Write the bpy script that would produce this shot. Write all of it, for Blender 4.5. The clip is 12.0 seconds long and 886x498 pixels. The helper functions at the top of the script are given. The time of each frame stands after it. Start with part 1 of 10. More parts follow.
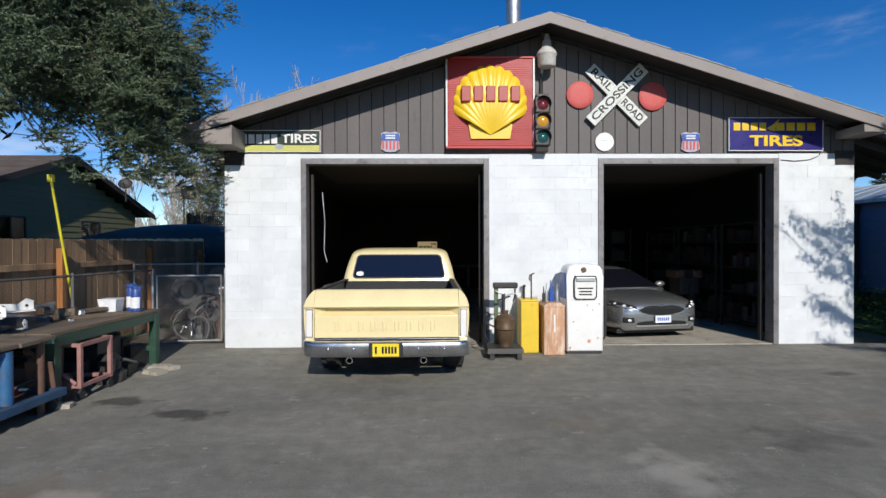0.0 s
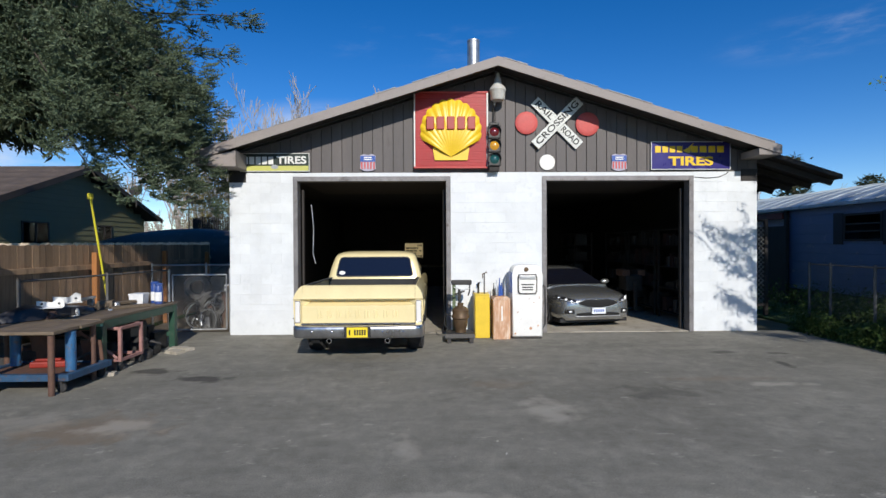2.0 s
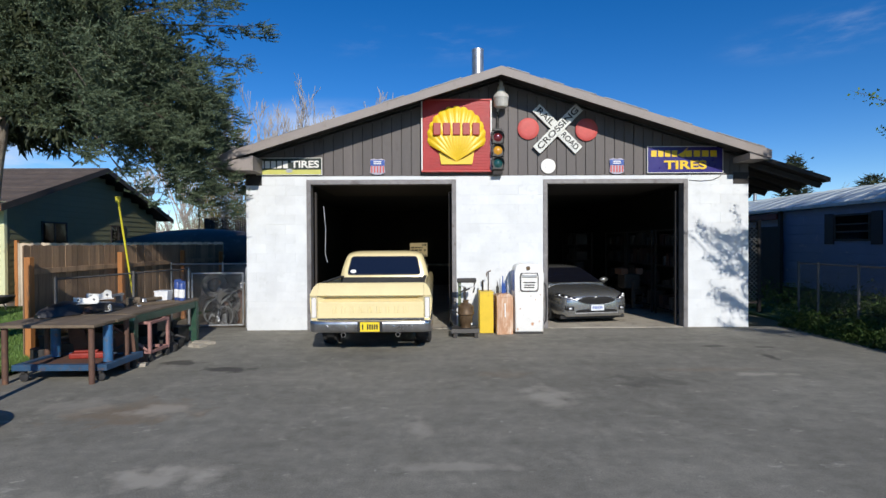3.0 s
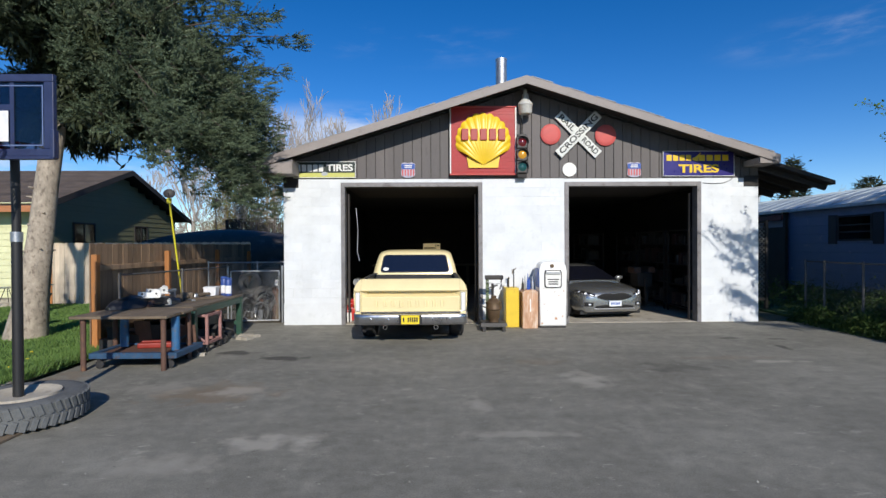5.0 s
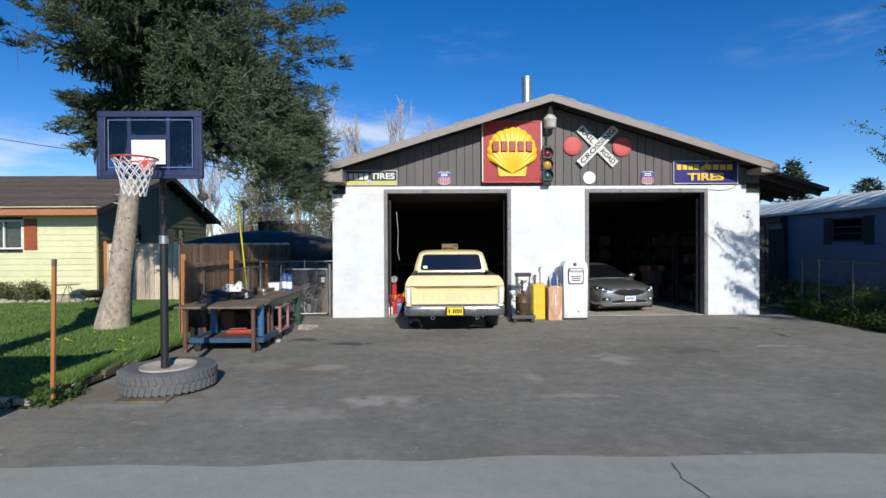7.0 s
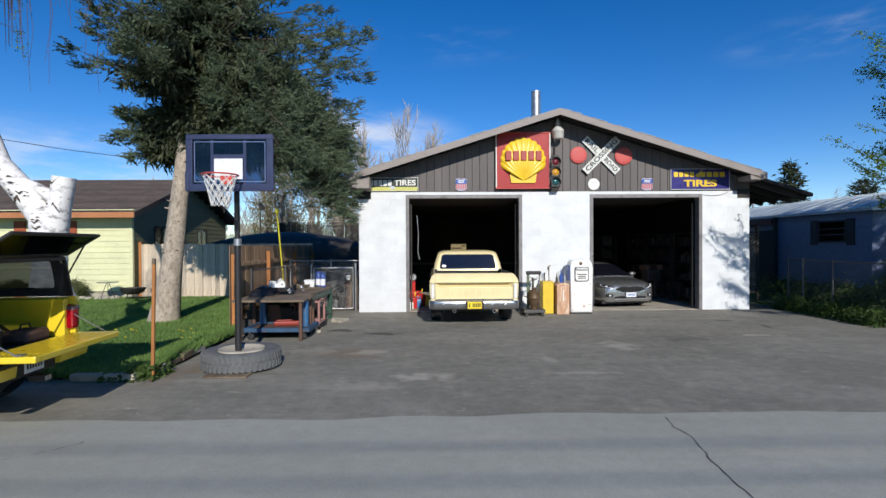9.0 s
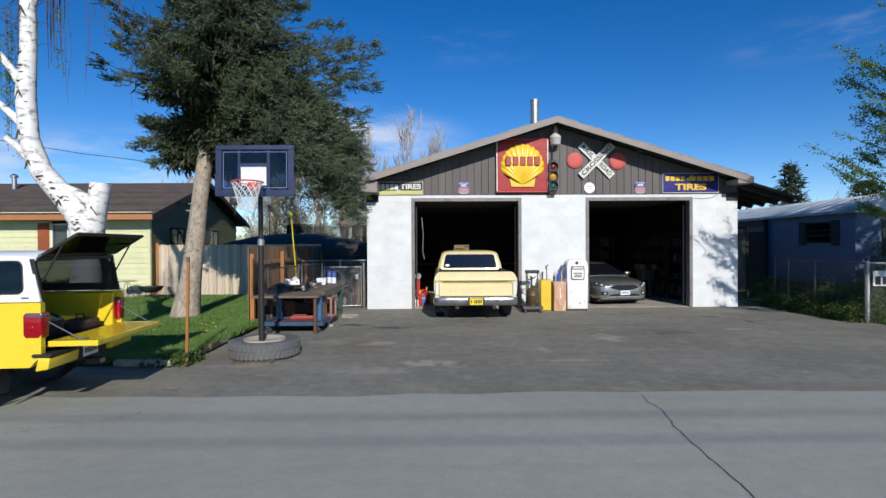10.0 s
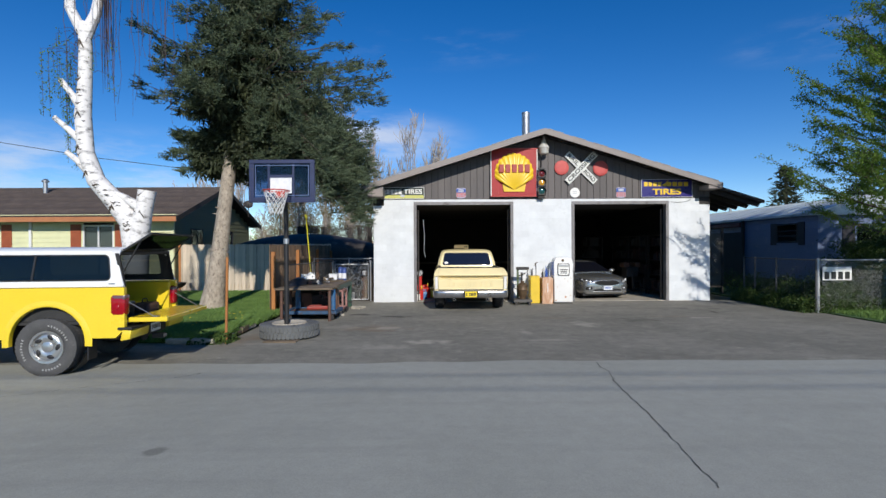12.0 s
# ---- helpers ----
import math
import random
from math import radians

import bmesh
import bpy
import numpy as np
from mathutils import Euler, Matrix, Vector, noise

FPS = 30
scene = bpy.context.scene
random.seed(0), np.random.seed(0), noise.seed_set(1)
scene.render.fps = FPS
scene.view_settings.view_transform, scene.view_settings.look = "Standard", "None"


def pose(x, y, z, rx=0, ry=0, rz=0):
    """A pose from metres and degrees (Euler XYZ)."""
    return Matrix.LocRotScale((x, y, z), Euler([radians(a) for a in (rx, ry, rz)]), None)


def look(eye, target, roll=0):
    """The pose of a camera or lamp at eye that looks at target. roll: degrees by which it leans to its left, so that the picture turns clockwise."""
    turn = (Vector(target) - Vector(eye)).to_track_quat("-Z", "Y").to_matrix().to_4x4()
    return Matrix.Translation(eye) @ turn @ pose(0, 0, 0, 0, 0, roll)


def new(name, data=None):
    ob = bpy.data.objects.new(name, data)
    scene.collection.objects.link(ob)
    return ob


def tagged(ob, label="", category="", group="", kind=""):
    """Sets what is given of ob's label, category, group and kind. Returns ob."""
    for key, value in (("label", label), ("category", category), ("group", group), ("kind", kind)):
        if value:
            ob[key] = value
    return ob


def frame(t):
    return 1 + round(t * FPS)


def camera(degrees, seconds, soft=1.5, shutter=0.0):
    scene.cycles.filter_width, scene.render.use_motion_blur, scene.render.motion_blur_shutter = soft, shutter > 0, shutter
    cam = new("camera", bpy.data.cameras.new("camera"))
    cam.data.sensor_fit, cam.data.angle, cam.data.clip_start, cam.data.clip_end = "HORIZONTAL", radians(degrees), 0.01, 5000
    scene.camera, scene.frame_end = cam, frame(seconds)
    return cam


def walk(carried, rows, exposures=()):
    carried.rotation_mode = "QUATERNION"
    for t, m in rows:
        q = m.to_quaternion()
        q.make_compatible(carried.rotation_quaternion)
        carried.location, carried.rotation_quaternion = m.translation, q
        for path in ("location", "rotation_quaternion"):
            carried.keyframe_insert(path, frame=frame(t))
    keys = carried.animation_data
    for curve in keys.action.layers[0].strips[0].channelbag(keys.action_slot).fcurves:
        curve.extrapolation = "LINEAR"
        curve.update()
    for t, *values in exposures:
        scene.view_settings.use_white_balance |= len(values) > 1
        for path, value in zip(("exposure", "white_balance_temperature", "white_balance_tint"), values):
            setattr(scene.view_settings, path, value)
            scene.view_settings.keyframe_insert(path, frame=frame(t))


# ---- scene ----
cam = camera(81.4, 12.0)
PATH = [
    (0, (0.303, 0.605, 1.693), (0.336, 2.604, 1.677), -0.2),
    (0.5, (0.482, 0.194, 1.736), (0.516, 2.194, 1.713), -0.2),
    (1, (0.702, -0.233, 1.772), (0.733, 1.767, 1.747), -0.2),
    (1.5, (0.824, -0.649, 1.765), (0.857, 1.351, 1.746), -0.3),
    (2, (0.89, -1.083, 1.781), (0.923, 0.917, 1.762), -0.3),
    (2.5, (0.89, -1.442, 1.781), (0.919, 0.558, 1.76), -0.4),
    (3, (0.806, -1.608, 1.797), (0.83, 0.392, 1.775), -0.3),
    (5, (0.151, -2.204, 1.744), (0.184, -0.205, 1.729), -0.3),
    (5.5, (-0.023, -2.465, 1.749), (0.012, -0.466, 1.732), -0.3),
    (6, (-0.218, -2.781, 1.754), (-0.183, -0.782, 1.737), -0.3),
    (6.5, (-0.448, -3.123, 1.74), (-0.411, -1.123, 1.725), -0.3),
    (7, (-0.657, -3.457, 1.763), (-0.626, -1.457, 1.748), -0.3),
    (9, (-1.142, -4.623, 1.798), (-1.109, -2.623, 1.781), -0.3),
    (9.5, (-1.173, -4.989, 1.801), (-1.144, -2.989, 1.785), -0.3),
    (10, (-1.168, -5.408, 1.776), (-1.147, -3.408, 1.764), -0.3),
    (10.5, (-1.135, -5.792, 1.75), (-1.119, -3.792, 1.738), -0.3),
    (11, (-1.13, -6.18, 1.74), (-1.117, -4.18, 1.73), -0.3),
    (11.5, (-1.135, -6.578, 1.746), (-1.121, -4.578, 1.736), -0.3),
    (12, (-1.065, -6.947, 1.722), (-1.056, -4.947, 1.714), -0.3),
]
walk(cam, [(t, look(eye, target, roll)) for t, eye, target, roll in PATH], [(0, 0.06), (2.5, 0.1), (5, 0.13), (7, 0.2), (9.5, 0.1), (12, 0.02)])

# ---- light ----
SUN_AZ, SUN_EL = radians(11), radians(28)          # east of south, height
world = bpy.data.worlds.new("world")
scene.world = world
world.use_nodes = True
wn, wl = world.node_tree.nodes, world.node_tree.links
wn.clear()
sky = wn.new("ShaderNodeTexSky")
sky.sky_type = "NISHITA"
sky.sun_disc = False
sky.sun_elevation = SUN_EL
sky.sun_rotation = math.pi - SUN_AZ
sky.altitude = 2500
sky.air_density, sky.dust_density, sky.ozone_density = 1.0, 0.0, 2.0
back = wn.new("ShaderNodeBackground")
back.inputs["Strength"].default_value = 0.085
wout = wn.new("ShaderNodeOutputWorld")
# a low bank of thin cloud in the north and a wisp in the north-east
tc = wn.new("ShaderNodeTexCoord")
wmap = wn.new("ShaderNodeMapping")
wmap.inputs["Scale"].default_value = (3.0, 3.0, 12.0)
wno = wn.new("ShaderNodeTexNoise")
wno.inputs["Scale"].default_value, wno.inputs["Detail"].default_value, wno.inputs["Roughness"].default_value = 1.7, 8, 0.62
wl.new(tc.outputs["Generated"], wmap.inputs["Vector"])
wl.new(wmap.outputs[0], wno.inputs["Vector"])
wsat = wn.new("ShaderNodeHueSaturation")
wsat.inputs["Saturation"].default_value = 1.4
wsat.inputs["Hue"].default_value = 0.509
wsat.inputs["Value"].default_value = 1.4
wl.new(sky.outputs[0], wsat.inputs["Color"])
shade = wsat.outputs[0]
for centre, size, lo, hi, top in (((-0.16, 0.96, 0.205), (0.17, 0.045), 0.3, 0.62, 0.7), ((-0.5, 0.85, 0.12), (0.35, 0.06), 0.35, 0.65, 0.6), ((0.62, 0.74, 0.31), (0.13, 0.03), 0.46, 0.8, 0.28), ((-0.02, 0.92, 0.36), (0.2, 0.03), 0.5, 0.8, 0.14)):
    off = wn.new("ShaderNodeVectorMath")
    off.operation = "SUBTRACT"
    off.inputs[1].default_value = centre
    wl.new(tc.outputs["Generated"], off.inputs[0])
    scl = wn.new("ShaderNodeVectorMath")
    scl.operation = "MULTIPLY"
    scl.inputs[1].default_value = (1 / size[0], 1.5, 1 / size[1])
    wl.new(off.outputs[0], scl.inputs[0])
    ln = wn.new("ShaderNodeVectorMath")
    ln.operation = "LENGTH"
    wl.new(scl.outputs[0], ln.inputs[0])
    near = wn.new("ShaderNodeMapRange")
    near.interpolation_type = "SMOOTHSTEP"
    near.inputs["From Min"].default_value, near.inputs["From Max"].default_value = 1.5, 0.2
    wl.new(ln.outputs["Value"], near.inputs["Value"])
    wr = wn.new("ShaderNodeMapRange")
    wr.interpolation_type = "SMOOTHSTEP"
    wr.inputs["From Min"].default_value, wr.inputs["From Max"].default_value, wr.inputs["To Max"].default_value = lo, hi, top
    wl.new(wno.outputs["Fac"], wr.inputs["Value"])
    mu = wn.new("ShaderNodeMath")
    mu.operation = "MULTIPLY"
    wl.new(near.outputs[0], mu.inputs[0])
    wl.new(wr.outputs[0], mu.inputs[1])
    wmix = wn.new("ShaderNodeMixRGB")
    wmix.inputs["Color2"].default_value = (8.5, 9.0, 10.0, 1)
    wl.new(mu.outputs[0], wmix.inputs["Fac"])
    wl.new(shade, wmix.inputs["Color1"])
    shade = wmix.outputs[0]
wl.new(shade, back.inputs["Color"])
wl.new(back.outputs[0], wout.inputs["Surface"])
sun = new("sun", bpy.data.lights.new("sun", "SUN"))
sun.data.energy, sun.data.angle, sun.data.color = 4.1, radians(0.53), (1.0, 0.95, 0.87)
sun_way = Vector((math.sin(SUN_AZ) * math.cos(SUN_EL), -math.cos(SUN_AZ) * math.cos(SUN_EL), math.sin(SUN_EL)))
sun.matrix_world = look(sun_way * 60, (0, 0, 0))

# ---- materials ----
def nodes_of(name):
    m = bpy.data.materials.new(name)
    m.use_nodes = True
    return m, m.node_tree.nodes, m.node_tree.links, m.node_tree.nodes["Principled BSDF"]


def noise_node(n, l, scale, detail=4.0, rough=0.55, stretch=None, placed=False):
    t = n.new("ShaderNodeTexNoise")
    t.inputs["Scale"].default_value, t.inputs["Detail"].default_value, t.inputs["Roughness"].default_value = scale, detail, rough
    c = n.new("ShaderNodeTexCoord")
    src = n.new("ShaderNodeNewGeometry").outputs["Position"] if placed else c.outputs["Object"]
    if stretch:
        mp = n.new("ShaderNodeMapping")
        mp.inputs["Scale"].default_value = stretch
        l.new(src, mp.inputs["Vector"])
        src = mp.outputs[0]
    l.new(src, t.inputs["Vector"])
    return t.outputs["Fac"]


def ramp(n, l, fac, lo, hi, c0=(0, 0, 0, 1), c1=(1, 1, 1, 1)):
    r = n.new("ShaderNodeValToRGB")
    r.color_ramp.elements[0].position, r.color_ramp.elements[1].position = lo, hi
    r.color_ramp.elements[0].color, r.color_ramp.elements[1].color = c0, c1
    l.new(fac, r.inputs["Fac"])
    return r.outputs["Color"]


def mix(n, l, fac, a, b, kind="MIX"):
    m = n.new("ShaderNodeMixRGB")
    m.blend_type = kind
    for v, s in ((fac, "Fac"), (a, "Color1"), (b, "Color2")):
        if isinstance(v, (int, float)):
            m.inputs[s].default_value = v if s == "Fac" else (v, v, v, 1)
        elif isinstance(v, (tuple, list)):
            m.inputs[s].default_value = (*v[:3], 1)
        else:
            l.new(v, m.inputs[s])
    return m.outputs[0]


def bump(n, l, b, height, strength, dist):
    k = n.new("ShaderNodeBump")
    k.inputs["Strength"].default_value, k.inputs["Distance"].default_value = strength, dist
    l.new(height, k.inputs["Height"])
    l.new(k.outputs[0], b.inputs["Normal"])


def rough_paint(name, col, rough=0.6, metal=0.0, vary=0.25, scale=3.0, grain=60.0, dirt=0.0, dirt_col=(0.08, 0.06, 0.045),
                bumps=0.15, per=0.0, stretch=None, coat=0.0, placed=False):
    """A surface with large blotches, fine grain, some dirt or wear, and a tone that differs from piece to piece."""
    m, n, l, b = nodes_of(name)
    big = noise_node(n, l, scale, 5, 0.6, stretch, placed)
    fine = noise_node(n, l, grain, 3, 0.6, stretch, placed)
    dark = tuple(c * (1 - vary) for c in col)
    light = tuple(min(1, c * (1 + vary * 0.6)) for c in col)
    c = mix(n, l, ramp(n, l, big, 0.3, 0.7), dark, light)
    c = mix(n, l, 0.35 * vary + 0.05, c, ramp(n, l, fine, 0.25, 0.75), "OVERLAY")
    if dirt:
        d = noise_node(n, l, scale * 2.3, 8, 0.7, stretch, placed)
        k = n.new("ShaderNodeMath")
        k.operation = "MULTIPLY"
        k.inputs[1].default_value = 1.0
        l.new(ramp(n, l, d, 0.62 - 0.25 * dirt, 0.78 - 0.2 * dirt), k.inputs[0])
        c = mix(n, l, k.outputs[0], c, dirt_col)
    if per:
        o = n.new("ShaderNodeObjectInfo")
        r = n.new("ShaderNodeMapRange")
        r.inputs["To Min"].default_value, r.inputs["To Max"].default_value = 1 - per, 1 + per * 0.5
        l.new(o.outputs["Random"], r.inputs["Value"])
        c = mix(n, l, 1.0, c, r.outputs[0], "MULTIPLY")
    l.new(c, b.inputs["Base Color"])
    b.inputs["Metallic"].default_value = metal
    rr = n.new("ShaderNodeMapRange")
    rr.inputs["To Min"].default_value, rr.inputs["To Max"].default_value = max(0.03, rough - 0.12), min(1, rough + 0.12)
    l.new(big, rr.inputs["Value"])
    l.new(rr.outputs[0], b.inputs["Roughness"])
    if coat:
        b.inputs["Coat Weight"].default_value, b.inputs["Coat Roughness"].default_value = coat, 0.04
    if bumps:
        bump(n, l, b, fine, bumps, 0.004)
    return m


def wood(name, col, along=(1, 1, 1), rough=0.75, vary=0.4, per=0.3, dirt=0.2, dirt_col=(0.1, 0.075, 0.05)):
    return rough_paint(name, col, rough, 0, vary, 5, 22, dirt, dirt_col, 0.4, per, along)


def plain(name, col, rough=0.5, metal=0.0, coat=0.0):
    m, n, l, b = nodes_of(name)
    f = noise_node(n, l, 18, 3)
    l.new(mix(n, l, ramp(n, l, f, 0.3, 0.7), tuple(c * 0.88 for c in col), tuple(min(1, c * 1.06) for c in col)), b.inputs["Base Color"])
    b.inputs["Roughness"].default_value, b.inputs["Metallic"].default_value = rough, metal
    if coat:
        b.inputs["Coat Weight"].default_value, b.inputs["Coat Roughness"].default_value = coat, 0.03
    return m


def glass(name, tint, ior=1.5):
    """A thin tinted pane: clear with a mirror gloss."""
    m, n, l, b = nodes_of(name)
    tr = n.new("ShaderNodeBsdfTransparent")
    tr.inputs["Color"].default_value = (*tint, 1)
    gl = n.new("ShaderNodeBsdfGlossy")
    gl.inputs["Roughness"].default_value = 0.03
    fr = n.new("ShaderNodeFresnel")
    fr.inputs["IOR"].default_value = ior
    mx = n.new("ShaderNodeMixShader")
    l.new(fr.outputs[0], mx.inputs[0])
    l.new(tr.outputs[0], mx.inputs[1])
    l.new(gl.outputs[0], mx.inputs[2])
    l.new(mx.outputs[0], n["Material Output"].inputs["Surface"])
    return m


def asphalt(name, base, light, marks, cracks, vary=1.0):
    """Worn asphalt: aggregate, broad bleached patches; marks are oil or dust spots (x, y, rx, ry, colour, strength)."""
    m, n, l, b = nodes_of(name)
    big = noise_node(n, l, 0.35, 6, 0.6)
    mid = noise_node(n, l, 1.7, 6, 0.7)
    fine = noise_node(n, l, 85, 3, 0.75)
    grit = noise_node(n, l, 30, 4, 0.75)
    v = (vary, vary, vary, 1)
    c = mix(n, l, ramp(n, l, big, 0.35, 0.68), base, light)
    c = mix(n, l, ramp(n, l, mid, 0.5, 0.78, (0, 0, 0, 1), tuple(x * 0.7 for x in v[:3]) + (1,)), c, tuple(x * 1.3 for x in light))
    streak = noise_node(n, l, 1.0, 5, 0.6, stretch=(0.12, 2.6, 1))
    c = mix(n, l, ramp(n, l, streak, 0.5, 0.8, (0, 0, 0, 1), (0.3, 0.3, 0.3, 1)), c, tuple(x * 0.62 for x in base))
    blot = noise_node(n, l, 5.5, 7, 0.75)
    c = mix(n, l, 0.05 + 0.16 * vary, c, ramp(n, l, blot, 0.3, 0.7), "OVERLAY")
    wear = noise_node(n, l, 0.8, 8, 0.72, stretch=(0.6, 1.6, 1))
    c = mix(n, l, ramp(n, l, wear, 0.5, 0.75, (0, 0, 0, 1), (0.5 * vary,) * 3 + (1,)), c, tuple(x * 1.4 for x in light))
    c = mix(n, l, ramp(n, l, wear, 0.28, 0.45, (0.35 * vary,) * 3 + (1,), (0, 0, 0, 1)), c, tuple(x * 0.65 for x in base))
    c = mix(n, l, 0.15 + 0.25 * vary, c, ramp(n, l, fine, 0.2, 0.8), "OVERLAY")
    c = mix(n, l, ramp(n, l, grit, 0.68, 0.76, (0, 0, 0, 1), (0.5 * vary,) * 3 + (1,)), c, tuple(x * 1.6 for x in light))
    if vary > 0.5:
        scuff = noise_node(n, l, 2.6, 7, 0.78, stretch=(0.7, 1.5, 1))
        c = mix(n, l, ramp(n, l, scuff, 0.6, 0.68, (0, 0, 0, 1), (0.7, 0.7, 0.7, 1)), c, tuple(x * 1.8 for x in light))
        oily = noise_node(n, l, 1.3, 6, 0.7)
        c = mix(n, l, ramp(n, l, oily, 0.28, 0.4, (0.4, 0.4, 0.4, 1), (0, 0, 0, 1)), c, tuple(x * 0.5 for x in base))
        spots = noise_node(n, l, 9, 3, 0.6)
        c = mix(n, l, ramp(n, l, spots, 0.69, 0.75, (0, 0, 0, 1), (0.6, 0.6, 0.6, 1)), c, tuple(x * 0.45 for x in base))
        chip = noise_node(n, l, 6.5, 5, 0.7, stretch=(0.8, 1.3, 1))
        c = mix(n, l, ramp(n, l, chip, 0.655, 0.7, (0, 0, 0, 1), (0.75, 0.75, 0.75, 1)), c, tuple(x * 2.1 for x in light))
    tc = n.new("ShaderNodeTexCoord")
    wob = n.new("ShaderNodeTexNoise")
    wob.inputs["Scale"].default_value, wob.inputs["Detail"].default_value = 4.5, 7
    l.new(tc.outputs["Object"], wob.inputs["Vector"])
    for x, y, rx, ry, col, st in marks:
        mp = n.new("ShaderNodeMapping")
        mp.inputs["Location"].default_value = (-x / rx, -y / ry, 0)
        mp.inputs["Scale"].default_value = (1 / rx, 1 / ry, 0.0)
        l.new(tc.outputs["Object"], mp.inputs["Vector"])
        ln = n.new("ShaderNodeVectorMath")
        ln.operation = "LENGTH"
        l.new(mp.outputs[0], ln.inputs[0])
        ad = n.new("ShaderNodeMath")
        ad.operation = "MULTIPLY_ADD"
        ad.inputs[1].default_value, ad.inputs[2].default_value = 2.6, -1.3
        l.new(wob.outputs["Fac"], ad.inputs[0])
        sm = n.new("ShaderNodeMath")
        sm.operation = "ADD"
        l.new(ln.outputs["Value"], sm.inputs[0])
        l.new(ad.outputs[0], sm.inputs[1])
        c = mix(n, l, ramp(n, l, sm.outputs[0], 0.35 if col is not OIL else 0.5, 1.2, (st,) * 3 + (1,), (0, 0, 0, 1)), c, col)
    l.new(c, b.inputs["Base Color"])
    b.inputs["Roughness"].default_value = 0.88
    b.inputs["Specular IOR Level"].default_value = 0.3
    bump(n, l, b, fine, 0.5, 0.006)
    return m


OIL, DUST, RUST = (0.02, 0.018, 0.017), (0.4, 0.37, 0.31), (0.2, 0.15, 0.1)
M_drive = asphalt("driveway_asphalt", (0.172, 0.164, 0.136), (0.228, 0.217, 0.182), [
    (-0.3, 8.5, 3.2, 0.75, DUST, 0.22), (4.5, 8.6, 3.5, 0.7, DUST, 0.22), (1.5, 7.0, 3.0, 0.8, DUST, 0.1), (3.6, 5.0, 0.6, 0.3, OIL, 0.3), (5.6, 7.2, 0.25, 0.12, OIL, 0.5), (6.4, 7.1, 0.2, 0.1, OIL, 0.5),
    (-3.1, 6.25, 0.38, 0.22, OIL, 0.7), (-2.2, 5.8, 0.42, 0.2, OIL, 0.7), (-2.5, 3.95, 0.8, 0.5, RUST, 0.7), (-2.2, 4.0, 0.4, 0.25, DUST, 0.6), (-1.4, 2.35, 0.5, 0.2, DUST, 0.7),
    (-3.2, 4.2, 0.6, 0.35, DUST, 0.35), (2.1, 4.4, 0.3, 0.5, DUST, 0.5), (4.6, 5.6, 0.9, 0.16, RUST, 0.4), (5.2, 5.3, 0.5, 0.12, DUST, 0.6),
    (1.7, 5.4, 0.4, 0.25, RUST, 0.35), (0.6, 3.4, 0.14, 0.3, DUST, 0.5), (-1.2, 2.5, 0.6, 0.12, DUST, 0.45), (0.9, 2.5, 0.7, 0.1, DUST, 0.45),
    (-2.0, 1.9, 0.5, 0.25, DUST, 0.4), (-4.75, 2.75, 0.3, 0.7, RUST, 0.6), (-4.8, 4.5, 0.3, 0.9, RUST, 0.55), (-4.2, 2.3, 0.8, 0.16, DUST, 0.3), (5.0, 7.6, 1.2, 0.2, DUST, 0.25), (6.0, 6.4, 0.1, 0.3, OIL, 0.6)], (), 1.0)
M_road = asphalt("road_asphalt", (0.305, 0.309, 0.27), (0.345, 0.349, 0.308), [
    (-0.6, 0.1, 0.9, 0.1, DUST, 0.4), (2.0, -0.3, 0.7, 0.1, DUST, 0.4), (3.2, 0.0, 1.6, 0.12, DUST, 0.3), (-3.5, -2.6, 0.1, 0.1, OIL, 0.4)], (), 0.12)
M_crack = plain("crack_dark", (0.045, 0.042, 0.038), 0.95)
M_block = rough_paint("white_block_paint", (0.68, 0.7, 0.71), 0.65, 0, 0.09, 2.2, 90, 0.22, (0.58, 0.6, 0.6), 0.3, 0.05, placed=True)
M_mortar = rough_paint("painted_mortar", (0.68, 0.7, 0.7), 0.7, 0, 0.06, 4, 90, 0.1, (0.6, 0.6, 0.59))
M_brown = rough_paint("brown_siding_paint", (0.112, 0.098, 0.094), 0.6, 0, 0.2, 3, 60, 0.1, (0.06, 0.05, 0.045), 0.2, 0.12, (1, 1, 0.2))
M_fascia = rough_paint("taupe_fascia_paint", (0.27, 0.235, 0.215), 0.6, 0, 0.12, 2, 50, 0.15, (0.16, 0.13, 0.11), 0.2)
M_frame = rough_paint("grey_steel_frame", (0.2, 0.19, 0.19), 0.5, 0.2, 0.3, 4, 60, 0.3, (0.08, 0.06, 0.05), 0.2)
M_roof = rough_paint("roof_sheet", (0.3, 0.3, 0.3), 0.6, 0, 0.25, 2, 40, 0.2)
M_dark = rough_paint("dark_timber", (0.035, 0.03, 0.027), 0.8, 0, 0.3, 4, 40)
M_slab = rough_paint("concrete_slab", (0.42, 0.38, 0.31), 0.8, 0, 0.2, 1.5, 70, 0.35, (0.14, 0.12, 0.1), 0.2)
# Garage interior near black: the deep indoor shade is put into the colour.
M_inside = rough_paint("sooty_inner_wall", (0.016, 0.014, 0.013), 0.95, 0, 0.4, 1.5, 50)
M_chrome = plain("chrome", (0.75, 0.75, 0.76), 0.12, 1.0)
M_galv = rough_paint("galvanised_steel", (0.45, 0.46, 0.47), 0.42, 0.85, 0.2, 6, 50, 0.1, (0.25, 0.22, 0.2), 0.1)
M_black = plain("black_plastic", (0.016, 0.016, 0.017), 0.55)
M_rubber = rough_paint("tyre_rubber", (0.03, 0.03, 0.031), 0.85, 0, 0.3, 6, 60, 0.2, (0.09, 0.08, 0.07), 0.2)
